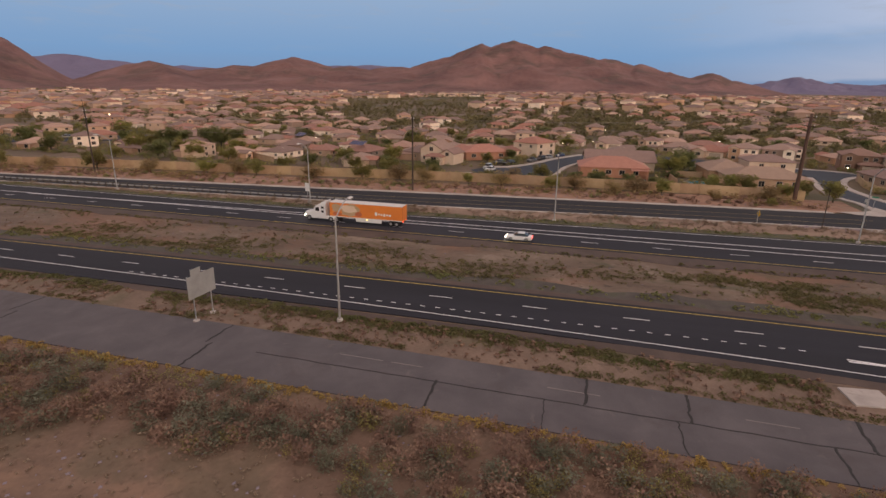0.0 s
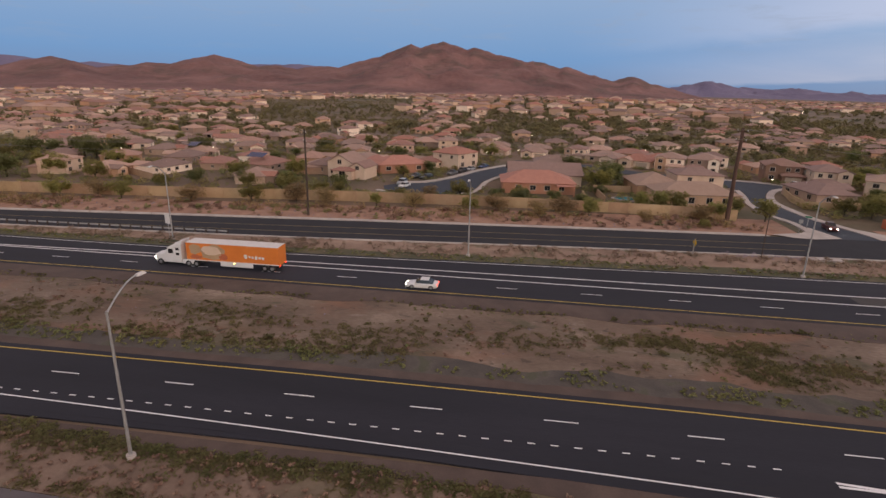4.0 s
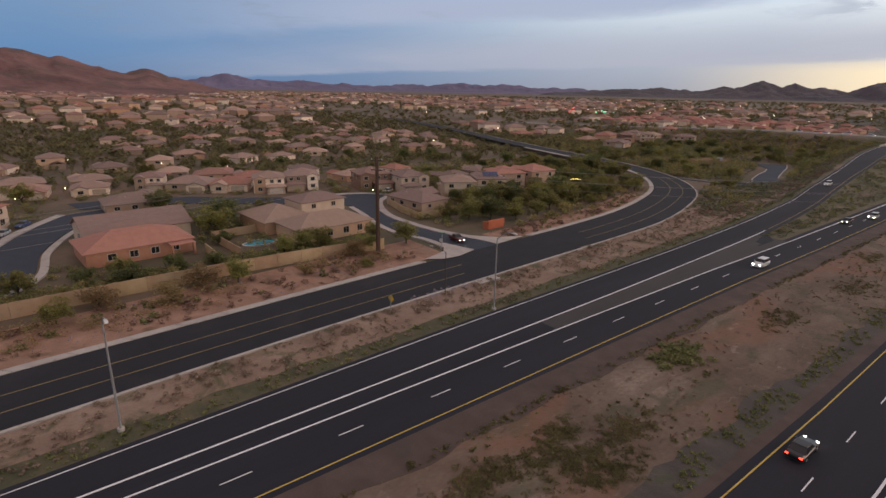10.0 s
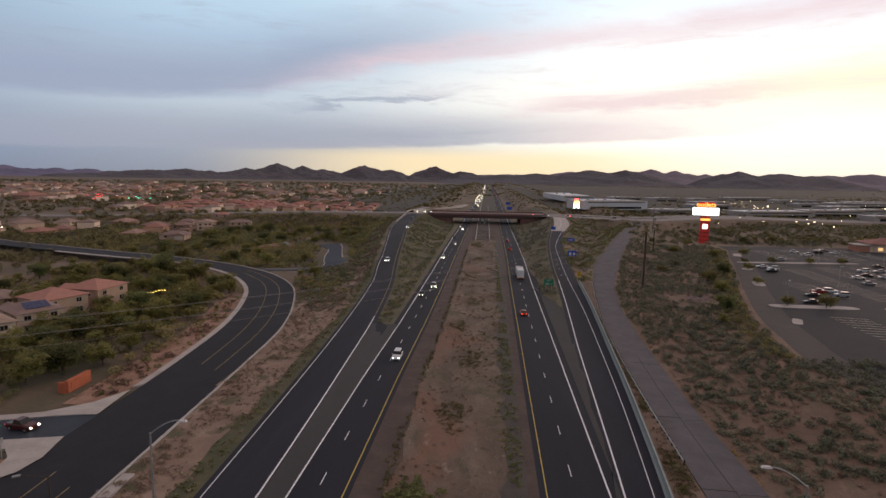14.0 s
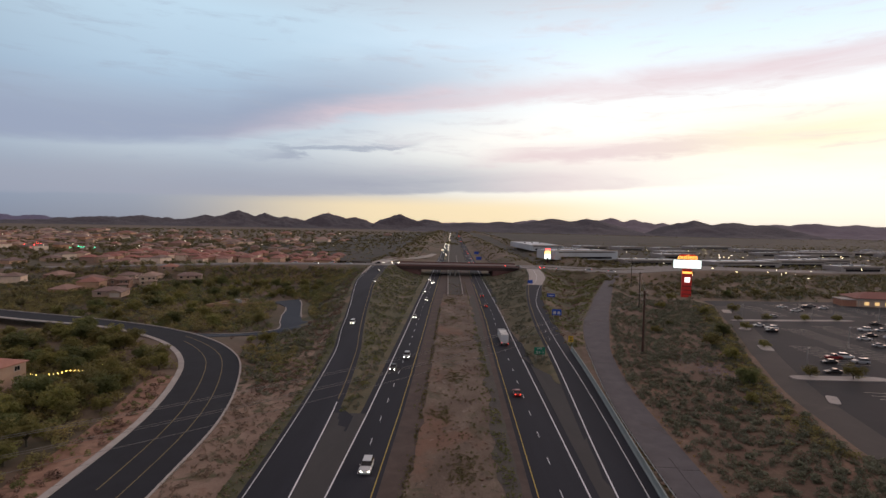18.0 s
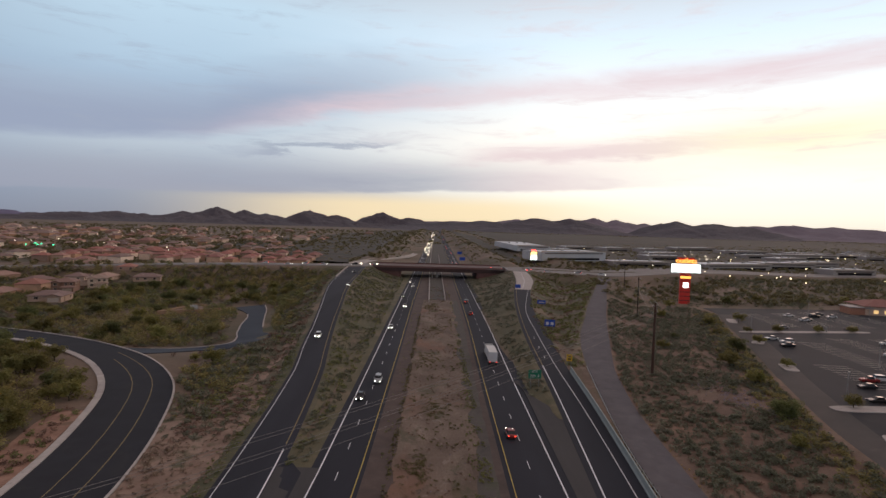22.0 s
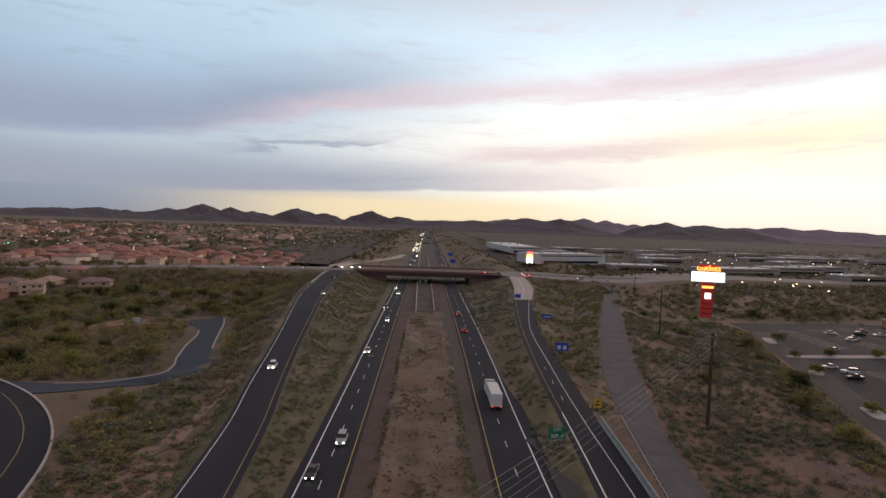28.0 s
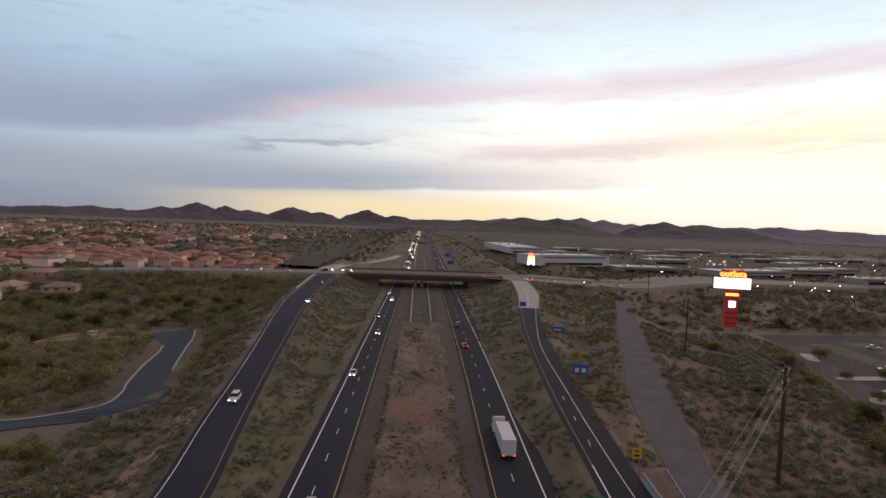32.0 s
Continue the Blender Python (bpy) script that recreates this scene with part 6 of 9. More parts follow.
def house_double(label, walls=stucco, roof=tile, w=11.5, d=12, mirror=1):
    """Two storeys with a low garage wing and a small front gable."""
    h = house_base(label)
    part("wall", Geo().box(0, 0, -0.3, w, d, 6.0), walls, h)
    part("roof", hip(w, d, 5.75, 0.5, 0.34), roof, h)
    gx = mirror * (w / 2 - 3.2)
    part("wall", Geo().box(gx, -d / 2 - 1.8, -0.3, 6.6, 3.8, 3.1), walls, h)
    part("roof", hip(6.8, 4.0, 2.85, 0.45, 0.36, gx, -d / 2 - 1.9), roof, h)
    garage(h, gx, -d / 2 - 3.72, 4.9)
    bx = -mirror * (w / 2 - 2.4)
    part("wall", Geo().box(bx, -d / 2 - 0.5, -0.3, 4.2, 1.2, 5.9), walls, h)
    part("wall", gable_wall(4.2, 1.2, 5.6, True, 0.42, bx, -d / 2 - 0.5), walls, h)
    part("roof", gable(4.2, 3.6, 5.68, True, 0.4, 0.42, bx, -d / 2 + 0.7), roof, h)
    window(h, bx, -d / 2 - 1.1, 3.7, 1.5, 1.4, "s")
    window(h, bx, -d / 2 - 1.1, 0.9, 1.5, 1.4, "s")
    for px in (gx - 1.4, gx + 1.4):
        window(h, px, -d / 2, 3.7, 1.2, 1.3, "s")
    for px in (-w * 0.28, w * 0.28):
        window(h, px, d / 2, 3.7, 1.5, 1.3, "n")
        window(h, px, d / 2, 0.8, 1.8, 1.6, "n")
    for sd, f in ((-1, "w"), (1, "e")):
        window(h, sd * w / 2, -d * 0.2, 3.7, 1.1, 1.2, f)
        window(h, sd * w / 2, d * 0.25, 3.7, 1.1, 1.2, f)
    return h


def house_gabled(label, walls=stucco, roof=tile, w=14, d=11):
    """One storey, gabled front, with a covered porch behind."""
    h = house_base(label)
    part("wall", Geo().box(0, 0, -0.3, w, d, 3.25), walls, h)
    part("roof", hip(w, d, 3.0, 0.55, 0.40), roof, h)
    part("wall", Geo().box(-w * 0.22, -d / 2 - 1.5, -0.3, 5.4, 3.2, 3.3), walls, h)
    part("wall", gable_wall(5.4, 3.2, 3.0, True, 0.42, -w * 0.22, -d / 2 - 1.5), walls, h)
    part("roof", gable(5.4, 6.0, 3.06, True, 0.45, 0.42, -w * 0.22, -d / 2 - 0.4), roof, h)
    garage(h, w * 0.24, -d / 2 - 0.06, 4.9)
    window(h, -w * 0.22, -d / 2 - 3.1, 0.9, 2.0, 1.4, "s")
    part("porch_roof", hip(5.6, 3.4, 2.75, 0.3, 0.25, w * 0.2, d / 2 + 1.6), roof, h)
    for px in (w * 0.2 - 2.6, w * 0.2 + 2.6):
        part("porch_post", Geo().box(px, d / 2 + 3.0, -0.2, 0.4, 0.4, 2.8), walls, h)
    window(h, w * 0.2, d / 2, 0.3, 2.4, 2.0, "n")
    window(h, -w * 0.28, d / 2, 0.9, 1.6, 1.3, "n")
    window(h, w / 2, 0, 0.9, 1.2, 1.2, "e")
    window(h, -w / 2, 0, 0.9, 1.2, 1.2, "w")
    return h


protos = {}
L1, L2, L3 = "single-storey tan stucco house with a clay tile hip roof", "two-storey beige stucco house with a clay tile roof", "single-storey stucco house with gabled front and tile roof"
protos["s"] = house_single(L1)
protos["t"] = house_single(L1, w=18, d=13, mirror=-1)
protos["d"] = house_double(L2)
protos["e"] = house_double(L2, w=12.5, d=13, mirror=-1)
protos["g"] = house_gabled(L3)
cream_two = house_double("two-storey cream stucco house with a brown tile roof", cream_stucco, tile, 13, 12)
orange_one = house_single("single-storey salmon orange stucco house with a red tile roof", salmon_stucco, salmon_tile, 17, 12)
# places of the nearer houses: kind, x, y, turn of the front
plan = [("e", -234, 72, 70), ("d", -234.5, 60, 70), ("g", -243, 50, 60), ("s", -252, 39, 60), ("d", -260, 28, 70),
        ("g", -261, 10, 80), ("s", -265, -7, 80), ("t", -228, 17, 270), ("g", -232, -21, 330), ("s", -221, -27, 330), ("g", -248, -24, 330),
        ("s", -195, -63, 15), ("t", -196, -82, 350), ("g", -193, -98, 5), ("s", -182, -110, 350), ("t", -205, -118, 10), ("g", -214, -96, 190), ("s", -216, -74, 185), ("g", -220, -53, 200),
        ("s", -200, -140, 300), ("g", -196, -160, 300), ("d", -184, -204, 320), ("t", -208, -222, 320), ("s", -219, -181, 300), ("g", -236, -160, 290), ("t", -240, -135, 110), ("s", -243, -112, 110), ("g", -245, -90, 100),
        ("s", -246, -66, 100), ("d", -250, -46, 100), ("s", -216, 128, 290), ("g", -222, 146, 290), ("d", -233, 112, 280),
        ("s", -240, 96, 280), ("e", -250, 80, 265), ("s", -256, 62, 260), ("t", -270, 52, 250), ("g", -282, 40, 250), ("s", -278, 12, 270), ("t", -281, -8, 270), ("d", -276, -30, 280), ("s", -272, -52, 280),
        ("g", -268, -74, 280), ("t", -266, -98, 285), ("s", -262, -122, 285), ("g", -256, -148, 290), ("s", -250, -176, 300), ("t", -240, -206, 310), ("d", -225, -240, 320), ("s", -205, -262, 140), ("g", -190, -285, 140), ("t", -232, -275, 320)]
used, taken = set(), []
for kind, x, y, t in plan:
    if kind in used:
        copy_thing(protos[kind], at(x, y, 0, t, 0.87))
    else:
        protos[kind].matrix_basis = at(x, y, 0, t, 0.87)
        used.add(kind)
    taken.append((x, y, 10.5))
rf = random.Random(41)
for gx_ in range(8):
    for gy_ in range(17):
        x, y = -172 - 16.5 * gx_ + rf.uniform(-2, 2), -44 - 15.5 * gy_ + rf.uniform(-2, 2)
        if any((x - a) ** 2 + (y - b) ** 2 < 15.5 ** 2 for a, b, _ in taken) or x > -120 - 42 or math.hypot(x + 190, y + 52) < 19 or math.hypot(x + 205, y + 38) < 17:
            continue
        if x > -186 and y > -70 or -60 < x + 200 + (y + 236) * 0.72 < 34 and -268 < y < -190 and x > -240:
            continue
        copy_thing(protos[rf.choice("sgtsgtd")], at(x, y, 0, rf.choice((10, 95, 190, 280)) + rf.uniform(-15, 15), rf.uniform(0.82, 0.92)))
        taken.append((x, y, 9.5))
cream_two.matrix_basis = at(-220, -20, 0, 330, 0.95)
own = [(house_double("two-storey brown stucco house with a red-brown tile roof", brown_stucco, brown_tile, 12, 12), -221, 93, 75, 0.95),
       (house_double("two-storey cream stucco house with a mauve tile roof", cream_stucco, mauve_tile, 11, 12, -1), -209.5, 102, 80, 0.95),
       (house_single("single-storey tan stucco house with a dark mauve hip roof", tan_stucco, mauve_tile, 16.5, 11), -184.5, 87.6, 186, 0.98),
       (house_double("two-storey pale stucco house with a tan tile roof", cream_stucco, tan_tile, 11, 12), -190.5, 109, 240, 0.95),
       (house_double("two-storey cream stucco house with solar panels on its roof", cream_stucco, mauve_tile, 10.5, 12, -1), -189.5, 122.5, 240, 0.95),
       (house_double("two-storey pink stucco house with a salmon tile roof", tan_stucco, salmon_tile, 12, 12), -195, 136, 250, 0.98),
       (house_double("two-storey pink stucco house with a salmon tile roof", tan_stucco, salmon_tile, 12, 12, -1), -193, 150, 265, 0.98)]
for h, x, y, t, k in own:
    h.matrix_basis = at(x, y, 0, t, k)
    taken.append((x, y, 10.5))
wash_houses = ((-279, 345, 20, 0), (-274, 365, 30, 3), (-264, 401, 200, 2), (-264, 312, 15, 2), (-298, 440, 190, 6), (-290, 372, 100, 1))
for x, y, t, k in wash_houses:
    copy_thing(own[k][0], at(x, y, 0, t, 0.95))
cream_gabled = house_base("cream stucco house with steep gables and a brown tile roof")
part("wall", Geo().box(0, 0, -0.3, 10, 8.4, 5.0), cream_stucco, cream_gabled)
part("wall", gable_wall(10, 8.4, 4.7, False, 0.55), cream_stucco, cream_gabled)
part("roof", gable(10, 8.4, 4.72, False, 0.5, 0.55), tile, cream_gabled)
part("wall", Geo().box(1.5, 6.6, -0.3, 9, 5.0, 3.9), cream_stucco, cream_gabled)
part("wall", gable_wall(9, 5.0, 3.6, False, 0.55, 1.5, 6.6), cream_stucco, cream_gabled)
part("roof", gable(9, 5.0, 3.62, False, 0.45, 0.55, 1.5, 6.6), tile, cream_gabled)
part("wall", Geo().box(-3, -8.6, -0.3, 10, 9, 3.2), stucco, cream_gabled)
part("roof", hip(10, 9, 2.95, 0.5, 0.42, -3, -8.6), tile, cream_gabled)
part("wall", Geo().box(6.4, 2.4, -0.3, 3.4, 6.4, 3.0), cream_stucco, cream_gabled)
part("roof", hip(3.6, 6.6, 2.75, 0.45, 0.4, 6.5, 2.4), tile, cream_gabled)
window(cream_gabled, 5.0, 0.0, 4.0, 1.3, 1.5, "e")
window(cream_gabled, 5.0, -2.4, 1.0, 1.5, 1.4, "e")
window(cream_gabled, 6.0, 6.6, 2.7, 1.2, 1.3, "e")
window(cream_gabled, 8.1, 2.4, 0.4, 2.0, 2.0, "e")
window(cream_gabled, 2.0, -8.6, 0.9, 1.6, 1.3, "e")
cream_gabled.matrix_basis = at(-190, -52, 0, -10)
orange_one.matrix_basis = at(-205, -38, 0, 300)
taken += [(-190, -54, 13), (-220, -20, 10), (-205, -38, 11)]

# the salmon house and its neighbour behind the wall, and the large house with the pool
salmon = house_base("single-storey salmon stucco house with a terracotta hip roof")
part("wall", Geo().box(0, 0, -0.3, 12.5, 20, 3.3), salmon_stucco, salmon)
part("roof", hip(12.5, 20, 3.05, 0.6, 0.40), salmon_tile, salmon)
for py in (-5.5, -1.5, 2.5, 6.5):
    window(salmon, 6.25, py, 0.8, 1.5, 1.4, "e")
part("patio_roof", Geo().box(7.6, 7.4, 2.5, 3.0, 5.0, 0.2), salmon_tile, salmon)
part("patio_post", Geo().box(8.9, 9.6, -0.2, 0.4, 0.4, 2.75), salmon_stucco, salmon)
part("patio_post", Geo().box(8.9, 5.2, -0.2, 0.4, 0.4, 2.75), salmon_stucco, salmon)
salmon.matrix_basis = at(-179.5, 8.5, 0, 4)
pinkroof = house_base("single-storey cream stucco house with a dusty pink tile roof")
part("wall", Geo().box(0, 0, -0.3, 14, 22, 3.4), cream_stucco, pinkroof)
part("wall", gable_wall(14, 22, 3.1, True, 0.40), cream_stucco, pinkroof)
part("roof", gable(14, 22, 3.15, True, 0.55, 0.40), mauve_tile, pinkroof)
part("wall", Geo().box(-8, 5, -0.3, 8, 8, 3.2), cream_stucco, pinkroof)
part("roof", hip(8, 8, 3.0, 0.5, 0.36, -8, 5), mauve_tile, pinkroof)
window(pinkroof, 0, -11, 1.0, 1.6, 1.3, "s")
pinkroof.matrix_basis = at(-195, 11, 0, 4)
villa = house_base("large tan stucco house with brown tile roofs beside a pool")
part("wall", Geo().box(0, 0, -0.3, 12, 20, 3.4), stucco, villa)
part("roof", hip(12, 20, 3.15, 0.6, 0.38), tan_tile, villa)
part("wall", Geo().box(-15, 6, -0.3, 9.5, 13, 6.1), cream_stucco, villa)
part("roof", hip(9.5, 13, 5.85, 0.5, 0.32, -15, 6), mauve_tile, villa)
part("wall", Geo().box(-14, -6, -0.3, 15, 13, 3.4), stucco, villa)
part("roof", hip(15, 13, 3.15, 0.6, 0.38, -14, -6), tan_tile, villa)
for py in (-6, -2, 2.5, 6.5):
    window(villa, 6, py, 0.7, 1.4, 1.6, "e")
for py in (3, 9):
    window(villa, -10.25, py, 3.9, 1.2, 1.2, "e")
villa.matrix_basis = at(-171.5, 49.5, 0, 4)
taken += [(-179.5, 8.5, 14), (-195, 11, 15), (-171.5, 49.5, 12), (-186, 50, 14)]
# pool and its yard
pool = empty("swimming_pool", "small turquoise backyard pool with a pale rim", "swimming pool")
ring = [(3.4 * math.cos(a) * (1 + 0.18 * math.sin(2 * a)), 2.3 * math.sin(a)) for a in [2 * math.pi * k / 28 for k in range(28)]]
g = Geo()
g.v = [(x, y, 0.14) for x, y in ring] + [(x * 1.16, y * 1.2, 0.14) for x, y in ring] + [(x * 1.16, y * 1.2, -0.2) for x, y in ring]
g.f = [(k, (k + 1) % 28, 28 + (k + 1) % 28, 28 + k) for k in range(28)] + [(28 + k, 28 + (k + 1) % 28, 56 + (k + 1) % 28, 56 + k) for k in range(28)]
part("rim", g, concrete, pool)
part("water", Geo().poly([(x, y, 0.06) for x, y in ring]), pool_mat, pool)
pool.matrix_basis = at(-171.5, 33.0, 0, 80)


def yard_wall(pts, h=1.8, label="low tan block garden wall"):
    w = empty("garden_wall", label, "garden wall", kind="structure")
    for a, b in zip(pts, pts[1:]):
        L = math.dist(a, b)
        part("panel", Geo().box((a[0] + b[0]) / 2, (a[1] + b[1]) / 2, -0.3, L, 0.22, h + 0.3, math.atan2(b[1] - a[1], b[0] - a[0])), wall_mat, w)


yard_wall([(-164, 26), (-181, 25), (-182, 36)])
yard_wall([(-160, 21), (-172, 21)])
yard_wall([(-191, 81.6), (-180, 78.6), (-170.2, 77.6), (-169.4, 84), (-171.5, 92)])
yard_wall([(-166, -104), (-176, -120), (-196, -128)])
tagged(part("entry_wall", Geo().box(-150.4, 88.6, -0.2, 0.7, 6.0, 2.3, 0.03).box(-151.1, 85.7, -0.2, 1.6, 0.6, 2.0).box(-150.2, 88.6, 0.6, 0.5, 4.4, 1.0, 0.03), rust_wall), "low terracotta orange entrance wall on gravel", "wall")

# solar panels on roofs
def solar(x, y, z, turn, tilt_deg, nx_, ny_):
    s = empty("solar_array", "dark blue solar panels fixed on a tile roof", "solar panel")
    for i in range(nx_):
        for j in range(ny_):
            part("panel", Geo().box((i - nx_ / 2 + 0.5) * 1.08, (j - ny_ / 2 + 0.5) * 1.72, 0, 1.02, 1.66, 0.05), solar_mat, s)
    s.matrix_basis = Matrix.Translation((x, y, z)) @ Euler((0, 0, radians(turn))).to_matrix().to_4x4() @ Euler((radians(tilt_deg), 0, 0)).to_matrix().to_4x4()


solar(-186.9, 121.0, 6.75, 60, 18.8, 5, 2)
solar(-192.5, -84.0, 5.0, 80, 20, 6, 2)
solar(-214, -120, 5.2, 80, 20, 4, 2)
solar(-222, -24, 4.9, 60, 20, 4, 2)

# the long boundary wall, panel by panel
bw = empty("boundary_wall", "long tan block wall behind the gravel strip", "wall", kind="structure")
line = curve_pts([(-104, -420), (-117, -300), (-133.2, -184), (-140.4, -135), (-145.4, -84), (-151, -37), (-153, -5), (-153.4, 20), (-152.6, 40), (-151.0, 54)], 100)
for k in range(99):
    a, b = line[k], line[k + 1]
    L, t = math.dist(a, b), math.atan2(b[1] - a[1], b[0] - a[0])
    cx, cy = (a + b) / 2
    part("panel", Geo().box(cx, cy, -0.4, L - 0.05, 0.2, 2.75, t).box(cx, cy, 2.33, L - 0.05, 0.28, 0.1, t), wall_mat, bw)
    if k % 2 == 0:
        part("pier", Geo().box(a[0], a[1], -0.4, 0.42, 0.42, 2.95, t), wall_mat, bw)

# ---------------------------------------------------------------- the wider suburb
def far_ok(x, y):
    if x > -292 and y < 185 or x > -250:
        return False
    road = np.interp(x, [-900, -575, -430, -320, -264, -208], [402, 345, 305, 264, 246, 230])
    if abs(y - road) < 26:
        return False
    if abs(y - float(cross_near(x)) - 10) < 40:
        return False
    return True


def open_land(x, y):
    """Unbuilt desert: a scrubby rise, and bare flats before the mountain."""
    a, r = math.degrees(math.atan2(x + 23, y - 2)), math.hypot(x + 23, y - 2)
    wv = 2.5 * noise.noise(Vector((r * 0.006, a * 0.1, 2.0)))
    if -117 + wv < a < -101 + wv and 410 < r < 840:
        return 1.0
    if -92 < a < -101 + 12 + wv and 470 < r < 560:
        return 0.7
    return 0.86 if a < -104 + wv and r > 980 else 0.0


rs = random.Random(11)
mids, fars, reds = [], [], []
for row in range(70):
    for col in range(150):
        x0 = -306 - row * 29 - (row // 2) * 6
        y0 = -1500 + col * 19.5
        bend = 26 * noise.noise(Vector((x0 * 0.004, y0 * 0.0035, 1.0)))
        x, y = x0 + bend + rs.uniform(-5, 5), y0 + rs.uniform(-3.5, 3.5)
        belt = noise.noise(Vector((x * 0.0062, y * 0.0048, 5.0)))
        if belt < (-0.30 if y > -20 else -0.6) or not far_ok(x, y) or rs.random() < 0.06:
            continue
        if x > -760 and y > -20 and -0.14 < noise.noise(Vector((x * 0.003, y * 0.003, 9.0))) < -0.02:
            continue
        if rs.random() < 0.16 or rs.random() < open_land(x, y):
            continue
        turn = (90 if row % 2 else 270) + rs.uniform(-28, 28)
        dd = math.hypot(x + 60, y - 10)
        if dd > 520 and rs.random() < (0.6 if y > 500 else 0.12):
            continue
        (mids if dd < 520 and len(mids) < 235 and -420 < y < 330 else fars).append((x, y, turn))
kinds = ["s", "d", "g", "t", "e", "s", "g", "d"]
# plain versions for the middle distance: walls, roof, a wing and two windows
mid_protos = []
for w, d, h2, lab in ((16, 12, 2.9, L1), (12, 12.5, 5.7, L2), (14, 13, 3.0, L3), (17, 12, 3.0, L1)):
    h = house_base(lab, "houses further off")
    part("wall", Geo().box(0, 0, -0.3, w, d, h2 + 0.3), stucco, h)
    part("roof", hip(w, d, h2, 0.5, 0.37), tile, h)
    part("wing", Geo().box(w * 0.25, -d / 2 - 1.6, -0.3, 6.4, 3.6, 3.1), stucco, h)
    part("wing_roof", gable(6.4, 5, 2.85, True, 0.4, 0.38, w * 0.25, -d / 2 - 1.0), tile, h)
    window(h, -w * 0.25, -d / 2, h2 - 1.9, 1.8, 1.3, "s")
    window(h, 0, d / 2, h2 - 1.9, 2.2, 1.3, "n")
    mid_protos.append(h)
for k, (x, y, t) in enumerate(mids):
    p = k if k < 4 else rs.choice((0, 0, 1, 2, 3))
    if k < 4:
        mid_protos[k].matrix_basis = at(x, y, float(ground_z(x, y)), t, 0.86)
    else:
        copy_thing(mid_protos[p], at(x, y, float(ground_z(x, y)), t, rs.uniform(0.8, 0.95)))


def town(items, name, wall_m, roof_m, label, two=0.25, size=1.0):
    gw, gr = Geo(), Geo()
    for x, y, t in items:
        w, d = rs.uniform(12, 17) * size, rs.uniform(10.5, 13) * size
        h = 5.6 if rs.random() < two else 2.9
        z = float(ground_z(x, y))
        c, s = math.cos(radians(t)), math.sin(radians(t))
        gw.box(x, y, z - 0.4, w, d, h + 0.4, radians(t))
        r = hip(w, d, z + h, 0.5, 0.38)
        i = len(gr.v)
        gr.v += [(x + c * a - s * b, y + s * a + c * b, q) for a, b, q in r.v]
        gr.f += [tuple(i + q for q in f) for f in r.f]
    tagged(part(name + "_walls", gw, wall_m), label, "houses", kind="stuff")
    tagged(part(name + "_roofs", gr, roof_m), label, "houses", kind="stuff")


fa = np.radians(np.linspace(-168, -103.5, 60))
edge_in = np.array([1010 + 70 * noise.noise(Vector((k * 0.2, 1.0, 0))) for k in range(60)])
edge_out = np.array([1760 + 160 * noise.noise(Vector((k * 0.13, 4.0, 0))) for k in range(60)])
tagged(band("desert_flats", np.stack([-23 + edge_in * np.sin(fa), 2 + edge_in * np.cos(fa)], 1), np.stack([-23 + edge_out * np.sin(fa), 2 + edge_out * np.cos(fa)], 1), ground_z, 0.5, flats_mat), "pale bare desert flats before the mountain", "ground", kind="structure")
town(fars, "distant_houses", far_stucco, far_tile, "distant tan stucco houses with tile roofs")
for i in range(14):
    for j in range(7):
        reds.append((-196 - i * 17 + rs.uniform(-3, 3) - j * 3, 540 + j * 21 + i * -1.5 + rs.uniform(-3, 3), rs.choice((0, 90)) + rs.uniform(-10, 10)))
reds = [r for r in reds if rs.random() < 0.76 and not (abs(r[1] - float(cross_near(r[0])) - 10) < 34)]
town(reds, "red_roofed_houses", far_stucco, red_tile, "cluster of tan houses with red tile roofs", 0.8, 0.84)
big = []
for k in range(46):
    big.append((rs.uniform(-1500, -260), rs.uniform(660, 1900), rs.choice((0, 90))))
town(big, "distant_blocks", far_stucco, far_tile, "distant pale commercial buildings", 0.9, 2.0)

tagged(band("scrubland_east", [(-36, 545), (-34, 900), (-20, 1700), (20, 3300)], [(900, 640), (1300, 900), (1900, 1700), (2900, 3200)], ground_z, 0.25, scrubland), "dark scrubby plain below the western hills", "ground", kind="structure")
tagged(band("scrubland_west", [(-420, 660), (-420, 900), (-380, 1700), (-300, 3000)], [(-116, 545), (-116, 900), (-108, 1700), (-90, 3000)], ground_z, 0.25, scrubland), "dark scrubby plain beside the distant carriageway", "ground", kind="structure")

# low commercial buildings with pale flat roofs on the east side
def shop(x, y, w, d, h, turn, label, wall_m=store_wall):
    b = empty("shop_building", label, "shop", "shops beyond the crossroad")
    part("wall", Geo().box(0, 0, -0.4, w, d, h + 0.4), wall_m, b)
    part("roof", Geo().box(0, 0, h - 0.5, w - 0.8, d - 0.8, 0.52), white_roof, b)
    part("parapet", Geo().box(0, -d / 2 - 0.1, h - 0.2, w + 0.3, 0.4, 0.9), trim_mat, b)
    part("fascia_band", Geo().box(0, -d / 2 - 0.12, h - 2.2, w * 0.9, 0.3, 1.0), store_dark, b)
    part("shop_front", Geo().box(0, -d / 2 - 0.05, 0.4, w * 0.8, 0.16, 2.4), glass_mat, b)
    for k in range(3):
        part("rooftop_unit", Geo().box((k - 1) * w * 0.27, d * 0.1, h + 0.02, 3.0, 2.4, 1.5), galv, b)
    b.matrix_basis = at(x, y, float(ground_z(x, y)), turn)


